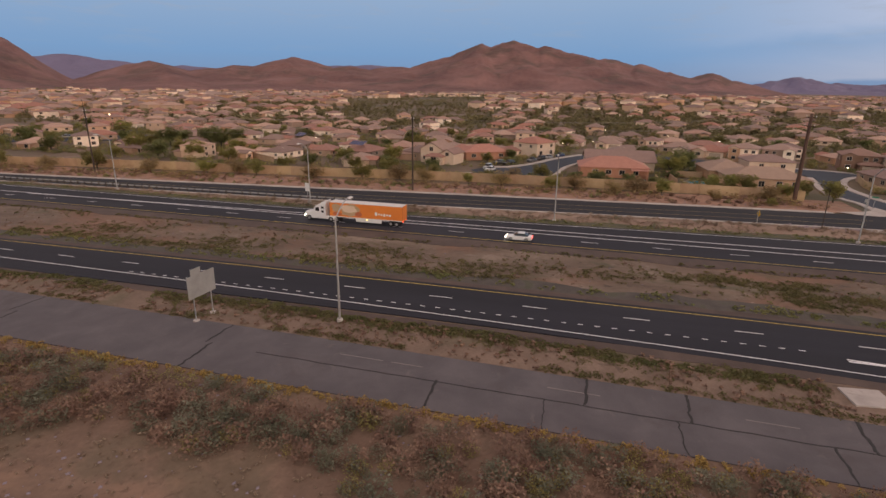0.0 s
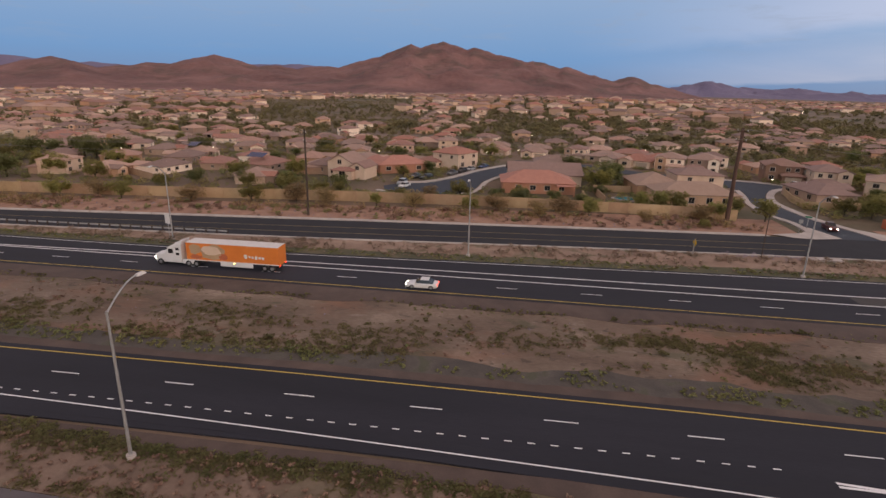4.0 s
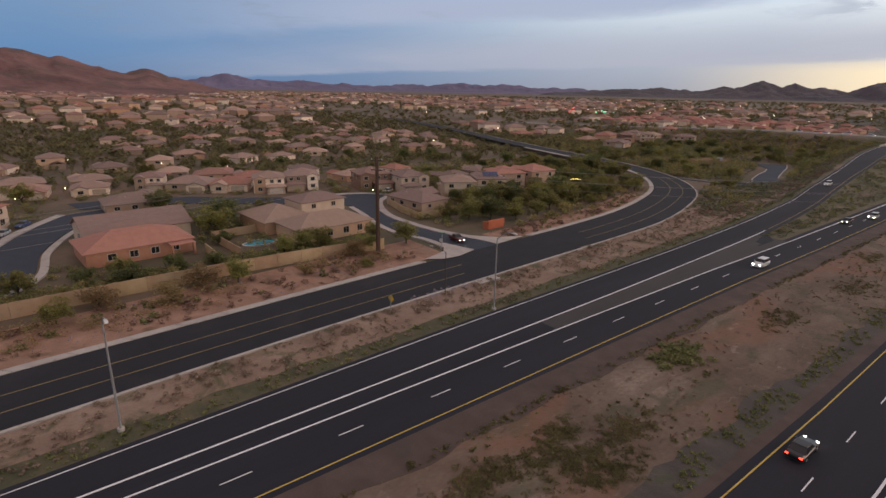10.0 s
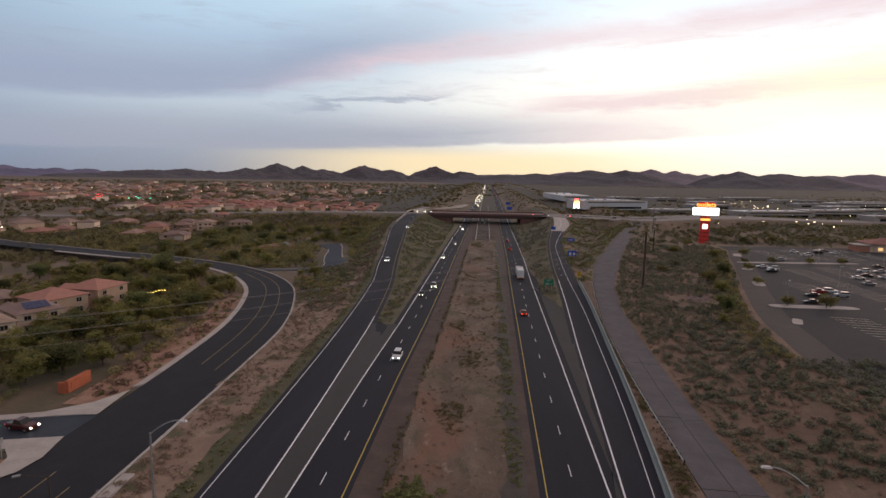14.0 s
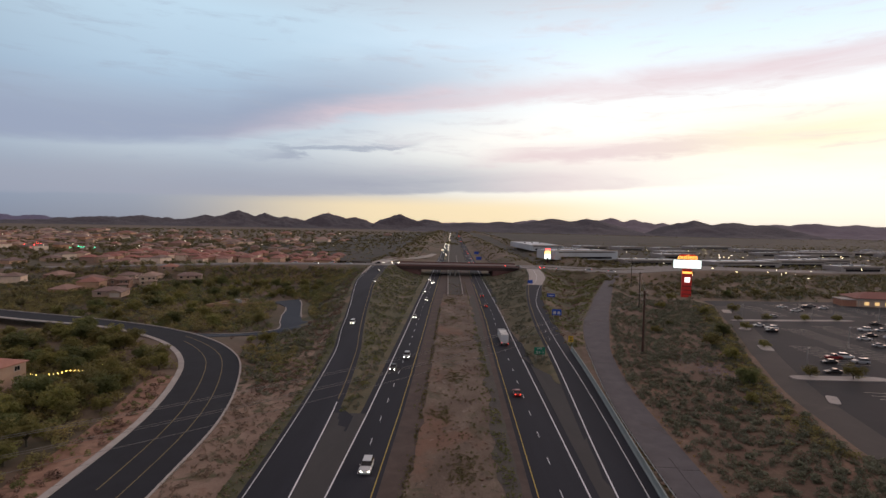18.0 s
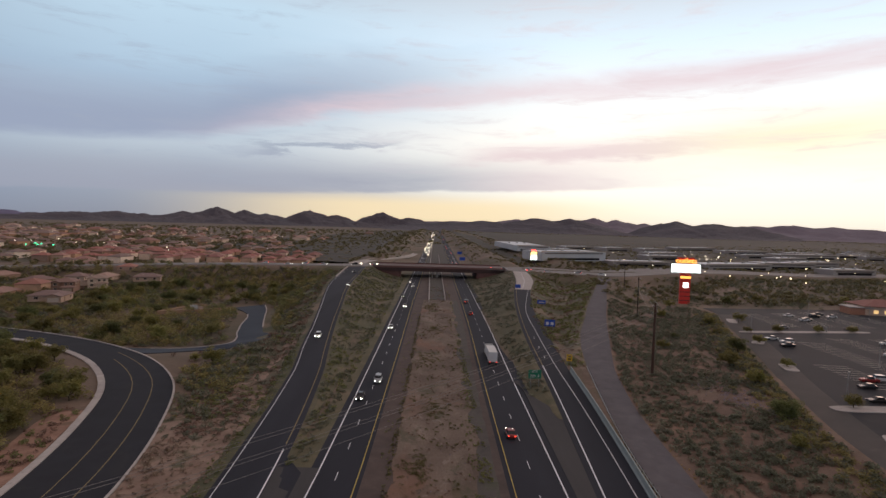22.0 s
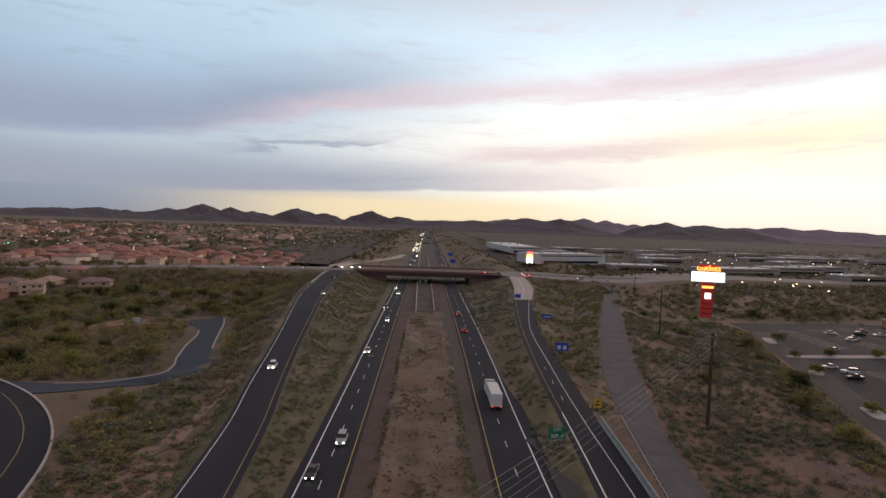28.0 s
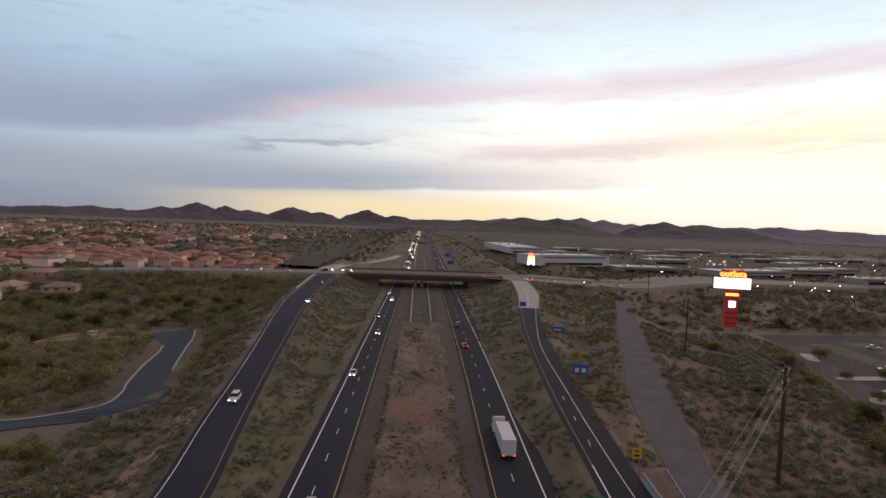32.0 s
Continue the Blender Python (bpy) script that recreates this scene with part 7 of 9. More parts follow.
shop(70, 653, 84, 40, 9.5, 21, "large white flat-roofed store beyond the crossroad", white_wall)
shop(56, 880, 46, 170, 7.5, 4, "long white warehouse with a pale flat roof", white_wall)
shop(150, 646, 68, 28, 5.5, 8, "low tan shop building with a white flat roof")
for x, y, w, d in ((118, 880, 44, 36), (191, 1060, 60, 34), (250, 1025, 52, 34), (309, 1000, 50, 30), (275, 872, 60, 30), (241, 792, 58, 28), (463, 1165, 110, 34), (504, 1050, 96, 30), (444, 910, 54, 26),
                   (535, 926, 120, 30), (245, 628, 92, 30), (332, 672, 70, 28), (384, 696, 64, 26), (340, 584, 52, 22), (600, 1010, 80, 30), (640, 840, 70, 26), (420, 800, 60, 26)):
    shop(x, y, w, d, rs.uniform(5.5, 7.5), rs.uniform(8, 24), "low tan shop building with a white flat roof")
for k in range(16):
    x, y = rs.uniform(560, 980), rs.uniform(640, 1240)
    shop(x, y, rs.uniform(24, 64), rs.uniform(18, 34), rs.uniform(5, 7.5), rs.uniform(-8, 22), "low tan shop building with a white flat roof")
rest = empty("restaurant", "low tan stucco restaurant with a red tile roof", "building")
part("wall", Geo().box(0, 0, -0.3, 30, 18, 5.2), stucco, rest)
part("roof", hip(30, 18, 4.8, 0.8, 0.3), red_tile, rest)
part("wall", Geo().box(-17, -4, -0.3, 10, 10, 4.0), salmon_stucco, rest)
part("roof", Geo().box(-17, -4, 3.6, 11, 11, 0.4), concrete, rest)
for k in range(5):
    w = part("window", Geo().box(-10 + 5 * k, -9.05, 0.8, 2.6, 0.12, 2.2), trim_mat, rest)
    part("pane", Geo().box(-10 + 5 * k, -9.13, 1.0, 2.2, 0.06, 1.8), glow("warm_window", (1.0, 0.62, 0.25), 1.2), w)
rest.matrix_basis = at(163, 327, 1.5, -12)

# ---------------------------------------------------------------- plants
def leaf_clump(r, n, leaf, squash=0.75, seed=0):
    """A loose clump of small leaf faces inside a ball."""
    q = random.Random(seed)
    v, f = [], []
    for _ in range(n):
        d = Vector((q.gauss(0, 1), q.gauss(0, 1), q.gauss(0, 1))).normalized() * (r * q.uniform(0.45, 1.0))
        d.z *= squash
        a = Vector((q.gauss(0, 1), q.gauss(0, 1), q.gauss(0, 0.45))).normalized()
        b = a.cross(Vector((q.gauss(0, 0.6), q.gauss(0, 0.6), 1.0))).normalized()
        s = leaf * q.uniform(0.6, 1.3)
        i = len(v)
        v += [tuple(d - a * s), tuple(d + a * s * 0.6 + b * s * 0.75), tuple(d + a * s * 0.6 - b * s * 0.75)]
        f.append((i, i + 1, i + 2))
    return v, f


def tree_proto(label, material, height, spread, seed, clumps=26, per=100, leaf=0.20, low=0.0):
    q = random.Random(seed)
    tree = empty("tree", label, "tree", "trees and large shrubs")
    g = Geo()
    fork = height * 0.22
    g.tube((0, 0, -0.3), (0.05, 0.02, fork), 0.16 * height / 4, 0.12 * height / 4, 7)
    ends = []
    for k in range(6):
        a = 2 * math.pi * k / 6 + q.uniform(-0.4, 0.4)
        e = (math.cos(a) * spread * q.uniform(0.35, 0.6), math.sin(a) * spread * q.uniform(0.35, 0.6), height * q.uniform(0.5, 0.72))
        mid_p = (e[0] * 0.4, e[1] * 0.4, fork + (e[2] - fork) * 0.55)
        g.tube((0.05, 0.02, fork - 0.1), mid_p, 0.08 * height / 4, 0.06 * height / 4, 5, False)
        g.tube(mid_p, e, 0.06 * height / 4, 0.025, 5, False)
        ends.append(e)
    part("trunk", g, bark, tree)
    c = Geo()
    for k in range(clumps):
        e = ends[k % 6]
        r = spread * q.uniform(0.26, 0.44)
        k_out = q.uniform(0.2, 1.55)
        o = (e[0] * k_out, e[1] * k_out, e[2] * (1 - low * q.random()) + q.uniform(-0.2, 0.28) * height)
        v, f = leaf_clump(r, per, leaf, 0.7, seed * 31 + k)
        i = len(c.v)
        c.v += [(a + o[0], b + o[1], max(d + o[2], 0.15)) for a, b, d in v]
        c.f += [tuple(i + w for w in t) for t in f]
    part("crown", c, material, tree)
    return tree


tree_kinds = [tree_proto("olive green palo verde tree with a loose airy crown", leaf_a, 4.6, 3.2, 1, 30, 90), tree_proto("dark green mesquite tree with a rounded crown", leaf_b, 5.2, 3.4, 2, 32, 110, 0.2, 0.2),
              tree_proto("yellow-green desert tree with an airy crown", leaf_c, 4.0, 2.9, 3, 26, 85), tree_proto("low dark green bushy tree", leaf_b, 3.4, 2.8, 4, 26, 95, 0.18, 0.5),
              tree_proto("olive green bushy desert shrub tree", leaf_a, 2.9, 2.4, 5, 24, 90, 0.17, 0.6), tree_proto("straw-coloured feathery desert bush", leaf_d, 2.9, 2.3, 6, 24, 75, 0.13, 0.5)]
rt = random.Random(5)
spots = []


def clear(x, y, m=3.0):
    for a, b, r in taken:
        if (x - a) ** 2 + (y - b) ** 2 < (r - 1.5) ** 2:
            return False
    for pts in (np.concatenate([(FN + FF) / 2]), (entry_l + entry_r) / 2, (stl + strr) / 2, (acc_l + acc_r) / 2):
        if np.min((pts[:, 0] - x) ** 2 + (pts[:, 1] - y) ** 2) < (8.5 + m) ** 2:
            return False
    return True


fixed = [(-151.5, 60.5, 2, 1.15), (-151.8, 50, 2, 0.9), (-161, 88.5, 2, 1.45), (-158, 94, 1, 1.2), (-154, 100, 0, 1.1), (-157, 118, 0, 1.25), (-163, 141, 2, 1.25), (-164, 84, 0, 0.9), (-193, 31, 1, 1.5), (-186, 27, 0, 1.4), (-198, 33, 1, 1.2), (-176, 26, 3, 1.0), (-160, 57, 2, 1.0), (-160, 34, 2, 0.9), (-164, 13, 3, 1.0), (-165, -2, 3, 0.9),
         (-166, 4, 4, 1.1), (-163, -12, 0, 1.0), (-161, 20, 3, 1.0), (-203, -27, 1, 0.9), (-178, 104, 0, 1.3), (-172, 106, 1, 1.2), (-174, 113, 0, 1.3), (-168, 118, 4, 1.3), (-178, 122, 1, 1.2), (-170, 127, 0, 1.3), (-164, 100, 3, 1.0),
         (-158, 103, 4, 1.0), (-155, 110, 2, 0.9), (-163, 134, 0, 1.3), (-172, 140, 1, 1.3), (-166, 148, 2, 1.2), (-178, 146, 0, 1.2), (-160, 150, 4, 1.0), (-168, 160, 0, 1.2), (-180, 162, 1, 1.2), (-190, 168, 0, 1.2),
         (-150, 46, 5, 0.9), (-149.5, 14, 5, 1.0), (-149, -2, 5, 1.1), (-148, -52, 5, 1.2), (-142, -102, 5, 1.2), (-148, -22, 5, 1.0), (-147, -44, 5, 1.1), (-147, -31, 2, 0.8), (-146, 8, 5, 1.0), (-148, 20, 2, 0.9), (-144, -62, 0, 1.0), (-141, -76, 5, 1.1), (-140, -94, 2, 1.1), (-139, -110, 0, 1.1), (-136, -128, 5, 1.1), (-134, -146, 0, 1.3),
         (-131, -162, 5, 1.1), (-128, -178, 2, 1.2), (-146, -8, 0, 0.8), (-145, 32, 5, 0.8), (-142, 44, 4, 0.6), (-200, -150, 1, 1.7), (-206, -160, 1, 1.8), (-196, -172, 1, 1.5), (-212, -150, 1, 1.6), (-222, -122, 1, 1.4), (-180, -230, 1, 1.7),
         (-187, -176, 0, 1.6), (-176, -150, 0, 1.4), (-172, -168, 0, 1.5), (-168, -136, 0, 1.4), (-163, -120, 0, 1.3), (-166, -90, 3, 1.2), (-168, -76, 3, 1.2), (-166, -62, 4, 1.2), (-170, -48, 3, 1.1), (-160, -50, 4, 1.0), (-162, -72, 0, 1.0), (-159, -96, 4, 1.1), (-158, -28, 4, 0.9), (-160, -20, 5, 0.9),
         (-157, -6, 4, 0.7), (-158, 44, 4, 0.7), (-157, 30, 3, 0.8)]
spots += fixed
tries = 0
while len(spots) < 330 and tries < 9000:
    tries += 1
    u = rt.random()
    if u < 0.40:
        x, y = rt.uniform(-300, -158), rt.uniform(-290, 170)
    elif u < 0.62:
        x, y = rt.uniform(-235, -150), rt.uniform(96, 215)
        if x > float(np.interp(y, [96, 131, 158, 178, 201, 224], [-143, -146, -154, -161, -178, -209])) - 3:
            continue
    else:
        x, y = rt.uniform(-260, -138), rt.uniform(165, 400)
        if x > float(sb_ramp_l(min(y, 440))) - 24:
            continue
    if not clear(x, y):
        continue
    spots.append((x, y, rt.choice((0, 0, 0, 1, 1, 2, 2, 3, 4, 4)), rt.uniform(0.75, 1.35)))
for x, y, r in ((62, 290, 0), (66, 268, 4), (52, 266, 4), (84, 269, 4), (31, 210, 4), (22.1, 172.5, 0), (33, 171, 0), (62, 172, 3), (84, 172, 1), (100, 271, 4), (44, 245, 4), (-1, 161.9, 1), (9, 190, 0), (12, 208, 0), (2, 168, 3), (-8, 148, 4), (26, 228, 1), (36, 260, 4), (42, 278, 0), (30, 300, 4), (14, 250, 3), (2, 232, 4), (48, 330, 0), (30, 340, 3), (90, 350, 1), (110, 356, 0), (140, 360, 1), (76, 366, 3), (170, 365, 0)):
    spots.append((x, y, r, rt.uniform(0.7, 1.1)))
done = set()
for x, y, k, s in spots:
    s = s * 1.4 if k == 5 else s
    m = at(x, y, float(ground_z(x, y)) - 0.1, rt.uniform(0, 360), s * rt.uniform(0.9, 1.1))
    if k in done:
        c = copy_thing(tree_kinds[k], Matrix.Identity(4))
        c.matrix_basis = m
    else:
        tree_kinds[k].matrix_basis = m
        done.add(k)


def scatter(name, label, places, material, kinds, category="shrubs", lift=0.3):
    """Many small plants joined into one mesh."""
    vs, fs, n = [], [], 0
    q = np.random.RandomState(len(places) + 3)
    base = [(np.array(v), np.array(f)) for v, f in kinds]
    for x, y, s in places:
        v, f = base[q.randint(len(base))]
        a = q.uniform(0, 6.28)
        c, si = math.cos(a), math.sin(a)
        w = v * s * np.array([q.uniform(0.8, 1.2), q.uniform(0.8, 1.2), q.uniform(0.75, 1.2)])
        z = float(ground_z(x, y)) - 0.1
        vs.append(np.stack([w[:, 0] * c - w[:, 1] * si + x, w[:, 0] * si + w[:, 1] * c + y, w[:, 2] + z + lift * s], 1))
        fs.append(f + n)
        n += len(v)
    if not vs:
        return
    g = Geo()
    g.v, g.f = np.concatenate(vs).tolist(), np.concatenate(fs).tolist()
    tagged(part(name, g, material), label, category, kind="stuff")


low = [leaf_clump(0.62, 44, 0.17, 0.62, 100 + k) for k in range(5)]
bush = [leaf_clump(1.0, 80, 0.19, 0.72, 110 + k) for k in range(6)]
fine_low = [leaf_clump(0.6, 62, 0.135, 0.66, 120 + k) for k in range(5)]
near_low = [leaf_clump(0.66, 190, 0.066, 0.8, 130 + k) for k in range(6)]
grass = [leaf_clump(0.5, 34, 0.10, 0.3, 170 + k) for k in range(5)]
tuft = [leaf_clump(0.3, 18, 0.13, 0.5, 140 + k) for k in range(4)]
tall = [leaf_clump(1.0, 150, 0.13, 0.8, 410 + k) for k in range(5)]
blob = [leaf_clump(1.9, 30, 0.85, 0.7, 160 + k) for k in range(5)]
rp = random.Random(21)


def field(n, x0, x1, y0, y1, lo, hi, keep=None, scale=0.06, cut=-0.1, seed=0.0):
    out, k = [], 0
    while len(out) < n and k < n * 8:
        k += 1
        x, y = rp.uniform(x0, x1), rp.uniform(y0, y1)
        if 440 < y < 580 and -2 < y - float(cross_near(x)) < 40:
            continue
        if keep and not keep(x, y):
            continue
        if noise.noise(Vector((x * scale, y * scale, seed))) < cut:
            continue
        out.append((x, y, rp.uniform(lo, hi)))
    return out


def east(x, y):
    return x > float(old_r(y)) + 0.8 and not (y > 118 and x > np.interp(y, [118, 136, 152, 182, 238, 292, 312], [-3, 0, 4, 14, 36, 56, 64]) - 1.5)


near_e = lambda x, y: east(x, y) and not (x > -29.6 + 1.2 * math.sin(y * 0.4) + 0.10 * abs(y + 26) and -41 < y < -11)
scatter("sage_scrub", "low grey-green sage bushes on the slope", field(5200, -37, 60, 50, 330, 0.5, 1.7, east, 0.06, -0.32, 2), sage, fine_low)
scatter("dry_scrub", "low reddish brown dry brush on the slope", field(700, -36, 60, 55, 330, 0.4, 1.1, east, 0.06, -0.1, 5), dry_brush, fine_low)
scatter("green_scrub", "dark green low bushes on the slope", field(2300, -32, 60, 70, 330, 0.7, 1.9, east, 0.06, -0.2, 8), grey_green, low)
scatter("near_sage", "grey-green sage bushes on the near slope", field(640, -37, -21, -75, 50, 0.6, 2.0, near_e, 0.16, -0.25, 1), sage, near_low)
scatter("near_dry", "reddish brown dry bushes on the near slope", field(900, -37, -21, -75, 50, 0.5, 2.1, near_e, 0.16, -0.35, 4), dry_brush, near_low)
scatter("near_green", "olive green bushes on the near slope", field(300, -37, -21, -75, 50, 0.5, 1.7, near_e, 0.2, -0.1, 7), olive_brush, near_low)
scatter("near_tufts", "small dry tufts on the bare dirt of the slope", field(420, -33, -20, -44, 0, 0.25, 0.7, None, 0.3, -0.1, 91), pale_brush, tuft)
scatter("golden_brush", "golden dry weeds along the edge of the old road", [(float(old_r(y)) + rp.uniform(0.1, 1.2), y, rp.uniform(0.35, 0.75)) for y in [rp.uniform(-90, 24) for _ in range(420)]] + [(float(old_r(y)) + rp.uniform(0.2, 1.5), y, rp.uniform(0.25, 0.5)) for y in [rp.uniform(20, 200) for _ in range(120)]], gold_brush, fine_low)
# verges and median
w_verge = lambda x, y: float(fr_near_x(y)) + 0.8 < x < float(sb_ramp_l(y)) - 2.0
scatter("verge_tufts", "dry brown tufts on the verge", field(1800, -130, -106, -160, 180, 0.5, 1.3, w_verge, 0.1, -0.2, 3), pale_brush, tuft)
scatter("verge_bushes", "rounded pale brush along the verge", field(380, -130, -108, -160, 180, 0.6, 1.25, lambda x, y: float(fr_near_x(y)) + 0.5 < x < float(fr_near_x(y)) + 6, 0.1, -0.2, 6), pale_brush, fine_low)
scatter("verge_weeds", "dark green weeds beside the pavement", field(1500, -122, -106, -160, 225, 0.4, 1.1, lambda x, y: float(sb_ramp_l(y)) - 4.4 < x < float(sb_ramp_l(y)) - 1.1, 0.2, -0.2, 9), green_brush, tuft)
def by_the_edges(x, y):
    a, b = max(float(nb_ramp_r(y)) + 2.6, -55), float(old_l(y)) - 0.3
    return a < x < b and (a + 0.5 < x < a + 2.6 or x > b - 1.0 or rp.random() < 0.13)


scatter("east_verge_weeds", "green weeds on the eastern verge", field(2600, -56, -40, -110, 180, 0.5, 1.4, lambda x, y: by_the_edges(x, y) and not (abs(x + 51) < 2.4 and abs(y - 27) < 3.0), 0.12, -0.1, 11), weed_green, grass, lift=0.1)
scatter("verge_grass_band", "thick green grass along the edge of the shoulder", [(max(float(nb_ramp_r(y)) + 3.3, -55.2) + abs(rp.gauss(0, 1.2)) + 0.5 * math.sin(y * 0.21), y, rp.uniform(0.5, 1.3)) for y in [rp.uniform(-110, 66) for _ in range(2300)] if noise.noise(Vector((y * 0.06, 2.0, 5.0))) > -0.28 and abs(y - 27) > 3.5], grass_green, grass, lift=0.1)
scatter("east_verge_tufts", "dry tufts on the eastern verge", field(1000, -56, -40, -110, 205, 0.4, 1.1, lambda x, y: max(float(nb_ramp_r(y)) + 3.0, -54) < x < float(old_l(y)) - 0.3 and not (abs(x + 51) < 2.4 and abs(y - 27) < 3.0), 0.1, -0.2, 12), dry_brush, tuft)
med = lambda x, y: -85.4 < x - float(sway(y)) < -72.8
patch = []
for cx, cy, n, w in ((-81.6, 20, 130, 1.3), (-80.4, 26.2, 120, 1.3), (-81.8, 31.9, 100, 1.2), (-77.6, 38.3, 100, 1.1), (-74.6, 31.5, 130, 1.2), (-77.4, 30.0, 130, 1.4), (-80.9, 13.3, 80, 1.4), (-79, 4, 90, 2.0), (-77, -14, 160, 2.2),
                     (-80, -34, 180, 2.4), (-77, -58, 160, 2.2), (-79, -84, 160, 2.4), (-79, 84, 90, 1.7), (-76.5, 112, 110, 2.0), (-81, 140, 90, 1.8), (-77, 170, 110, 2.2), (-80, 215, 120, 2.4), (-77, 262, 120, 2.4), (-79, 320, 120, 2.6)):
    patch += [(rp.gauss(cx, w * 0.8), rp.gauss(cy, w * 1.9), rp.uniform(0.5, 1.4)) for _ in range(n)]
scatter("median_weeds", "low green weeds in patches on the dirt median", field(700, -86, -70, -150, 420, 0.5, 1.4, med, 0.11, 0.16, 13) , weed_green, tuft)
scatter("median_grass", "low green grass in patches on the dirt median", patch + [(rp.gauss(-73.0, 1.0), y, rp.uniform(0.6, 1.6)) for y in [rp.uniform(-115, -8) for _ in range(700)] if noise.noise(Vector((y * 0.07, 8.0, 0))) > -0.2], weed_green, grass, lift=0.1)
scatter("median_bush", "dark brown-green bush on the dirt median", [(-82.8 + rp.gauss(0, 1.1), 58.8 + rp.gauss(0, 2.2), rp.uniform(0.7, 1.5)) for _ in range(70)], green_brush, low)
scatter("shoulder_weeds", "dark weeds along the edge of the reddish shoulder", [(-87.0 + float(sway(y)) + rp.gauss(0, 0.35), y, rp.uniform(0.3, 1.1)) for y in [rp.uniform(-140, 300) for _ in range(1500)] if noise.noise(Vector((y * 0.12, 3.0, 0))) > -0.15], weed_green, tuft)
scatter("median_tufts", "dry tufts on the dirt median", field(1100, -86, -70, -150, 420, 0.35, 1.0, med, 0.09, 0.05, 14), dry_brush, tuft)
scatter("median_edge_weeds", "dark weeds along the edge of the median", field(2300, -77, -68, -150, 420, 0.4, 1.1, lambda x, y: -71.6 - abs(rp.gauss(0, 1.3)) < x - float(sway_nb(y)) < -69.2, 0.2, -0.1, 15) + field(300, -88, -85, -150, 300, 0.3, 0.8, None, 0.2, 0.1, 16), green_brush, tuft)
strip_l = lambda x, y: float(fr_far_x(y)) - 15 < x < float(fr_far_x(y)) - 2.2
scatter("landscape_shrubs", "small brown shrubs in the gravel strip", field(420, -155, -118, -220, 58, 0.7, 1.5, strip_l, 0.1, -0.2, 17) + field(120, -165, -138, 84, 165, 0.7, 1.4, lambda x, y: float(fr_far_x(y)) - 9 < x < float(fr_far_x(y)) - 2, 0.1, -0.3, 18), dry_brush, low)
scatter("landscape_green", "small green shrubs in the gravel strip", field(200, -155, -118, -220, 58, 0.7, 1.6, strip_l, 0.1, -0.2, 19) + field(60, -165, -138, 84, 165, 0.7, 1.4, lambda x, y: float(fr_far_x(y)) - 9 < x < float(fr_far_x(y)) - 2, 0.1, -0.3, 20), green_brush, low)
# banks by the ramps
scatter("bank_scrub", "scrub on the embankments beside the ramps", field(2600, -128, -100, 140, 470, 0.45, 1.1, lambda x, y: float(sb_ramp_r(y)) + 2 < x < -100.8 + float(sway(y)), 0.1, -0.15, 22) + field(1800, -56, -20, 180, 470, 0.5, 1.3, lambda x, y: -54 < x < float(nb_ramp_l(y)) - 1.8, 0.1, -0.15, 23), sage, low)
scatter("bank_green", "green bushes on the embankments", field(1100, -128, -100, 140, 470, 0.5, 1.3, lambda x, y: float(sb_ramp_r(y)) + 2 < x < -100.8 + float(sway(y)), 0.1, -0.1, 24) + field(1700, -45, 40, 205, 460, 0.6, 1.6, lambda x, y: float(nb_ramp_r(y)) + 2.5 < x < float(old_l(y)) - 0.8, 0.08, -0.1, 25), green_brush, low)
scatter("bank_dry", "dry brush on the embankments", field(900, -45, 40, 205, 460, 0.5, 1.3, lambda x, y: float(nb_ramp_r(y)) + 2.5 < x < float(old_l(y)) - 0.8, 0.08, -0.15, 26) + field(800, -150, -108, 150, 450, 0.5, 1.3, lambda x, y: float(sb_ramp_l(y)) - 16 < x < float(sb_ramp_l(y)) - 3, 0.1, -0.1, 27), dry_brush, low)
scatter("ramp_bank_scrub", "grey-green scrub on the bank below the ramp", field(1500, -170, -108, 150, 450, 0.6, 1.5, lambda x, y: float(sb_ramp_l(y)) - 25 < x < float(sb_ramp_l(y)) - 2.5 and np.min((((acc_l + acc_r) / 2)[:, 0] - x) ** 2 + (((acc_l + acc_r) / 2)[:, 1] - y) ** 2) > 64 and x > float(np.interp(y, [60, 100, 135, 165, 193, 215, 236], [-122, -124, -127, -135, -147, -168, -206])), 0.06, -0.25, 61), sage, fine_low)
scatter("ramp_bank_green", "green bushes on the bank below the ramp", field(700, -170, -108, 150, 450, 0.7, 1.7, lambda x, y: float(sb_ramp_l(y)) - 25 < x < float(sb_ramp_l(y)) - 3 and np.min((((acc_l + acc_r) / 2)[:, 0] - x) ** 2 + (((acc_l + acc_r) / 2)[:, 1] - y) ** 2) > 64 and x > float(np.interp(y, [60, 100, 135, 165, 193, 215, 236], [-122, -124, -127, -135, -147, -168, -206])), 0.06, -0.1, 62), green_brush, low)
# wash and garden scrub
def wash(x, y):
    return all((x - a) ** 2 + (y - b) ** 2 > 100 for a, b, *_ in wash_houses) and x < float(sb_ramp_l(min(y, 440))) - 12 and y > np.interp(x, [-300, -208, -170, -149, -136, -128], [268, 240, 219, 197, 168, 140]) + 2 and np.min((((acc_l + acc_r) / 2)[:, 0] - x) ** 2 + (((acc_l + acc_r) / 2)[:, 1] - y) ** 2) > 81


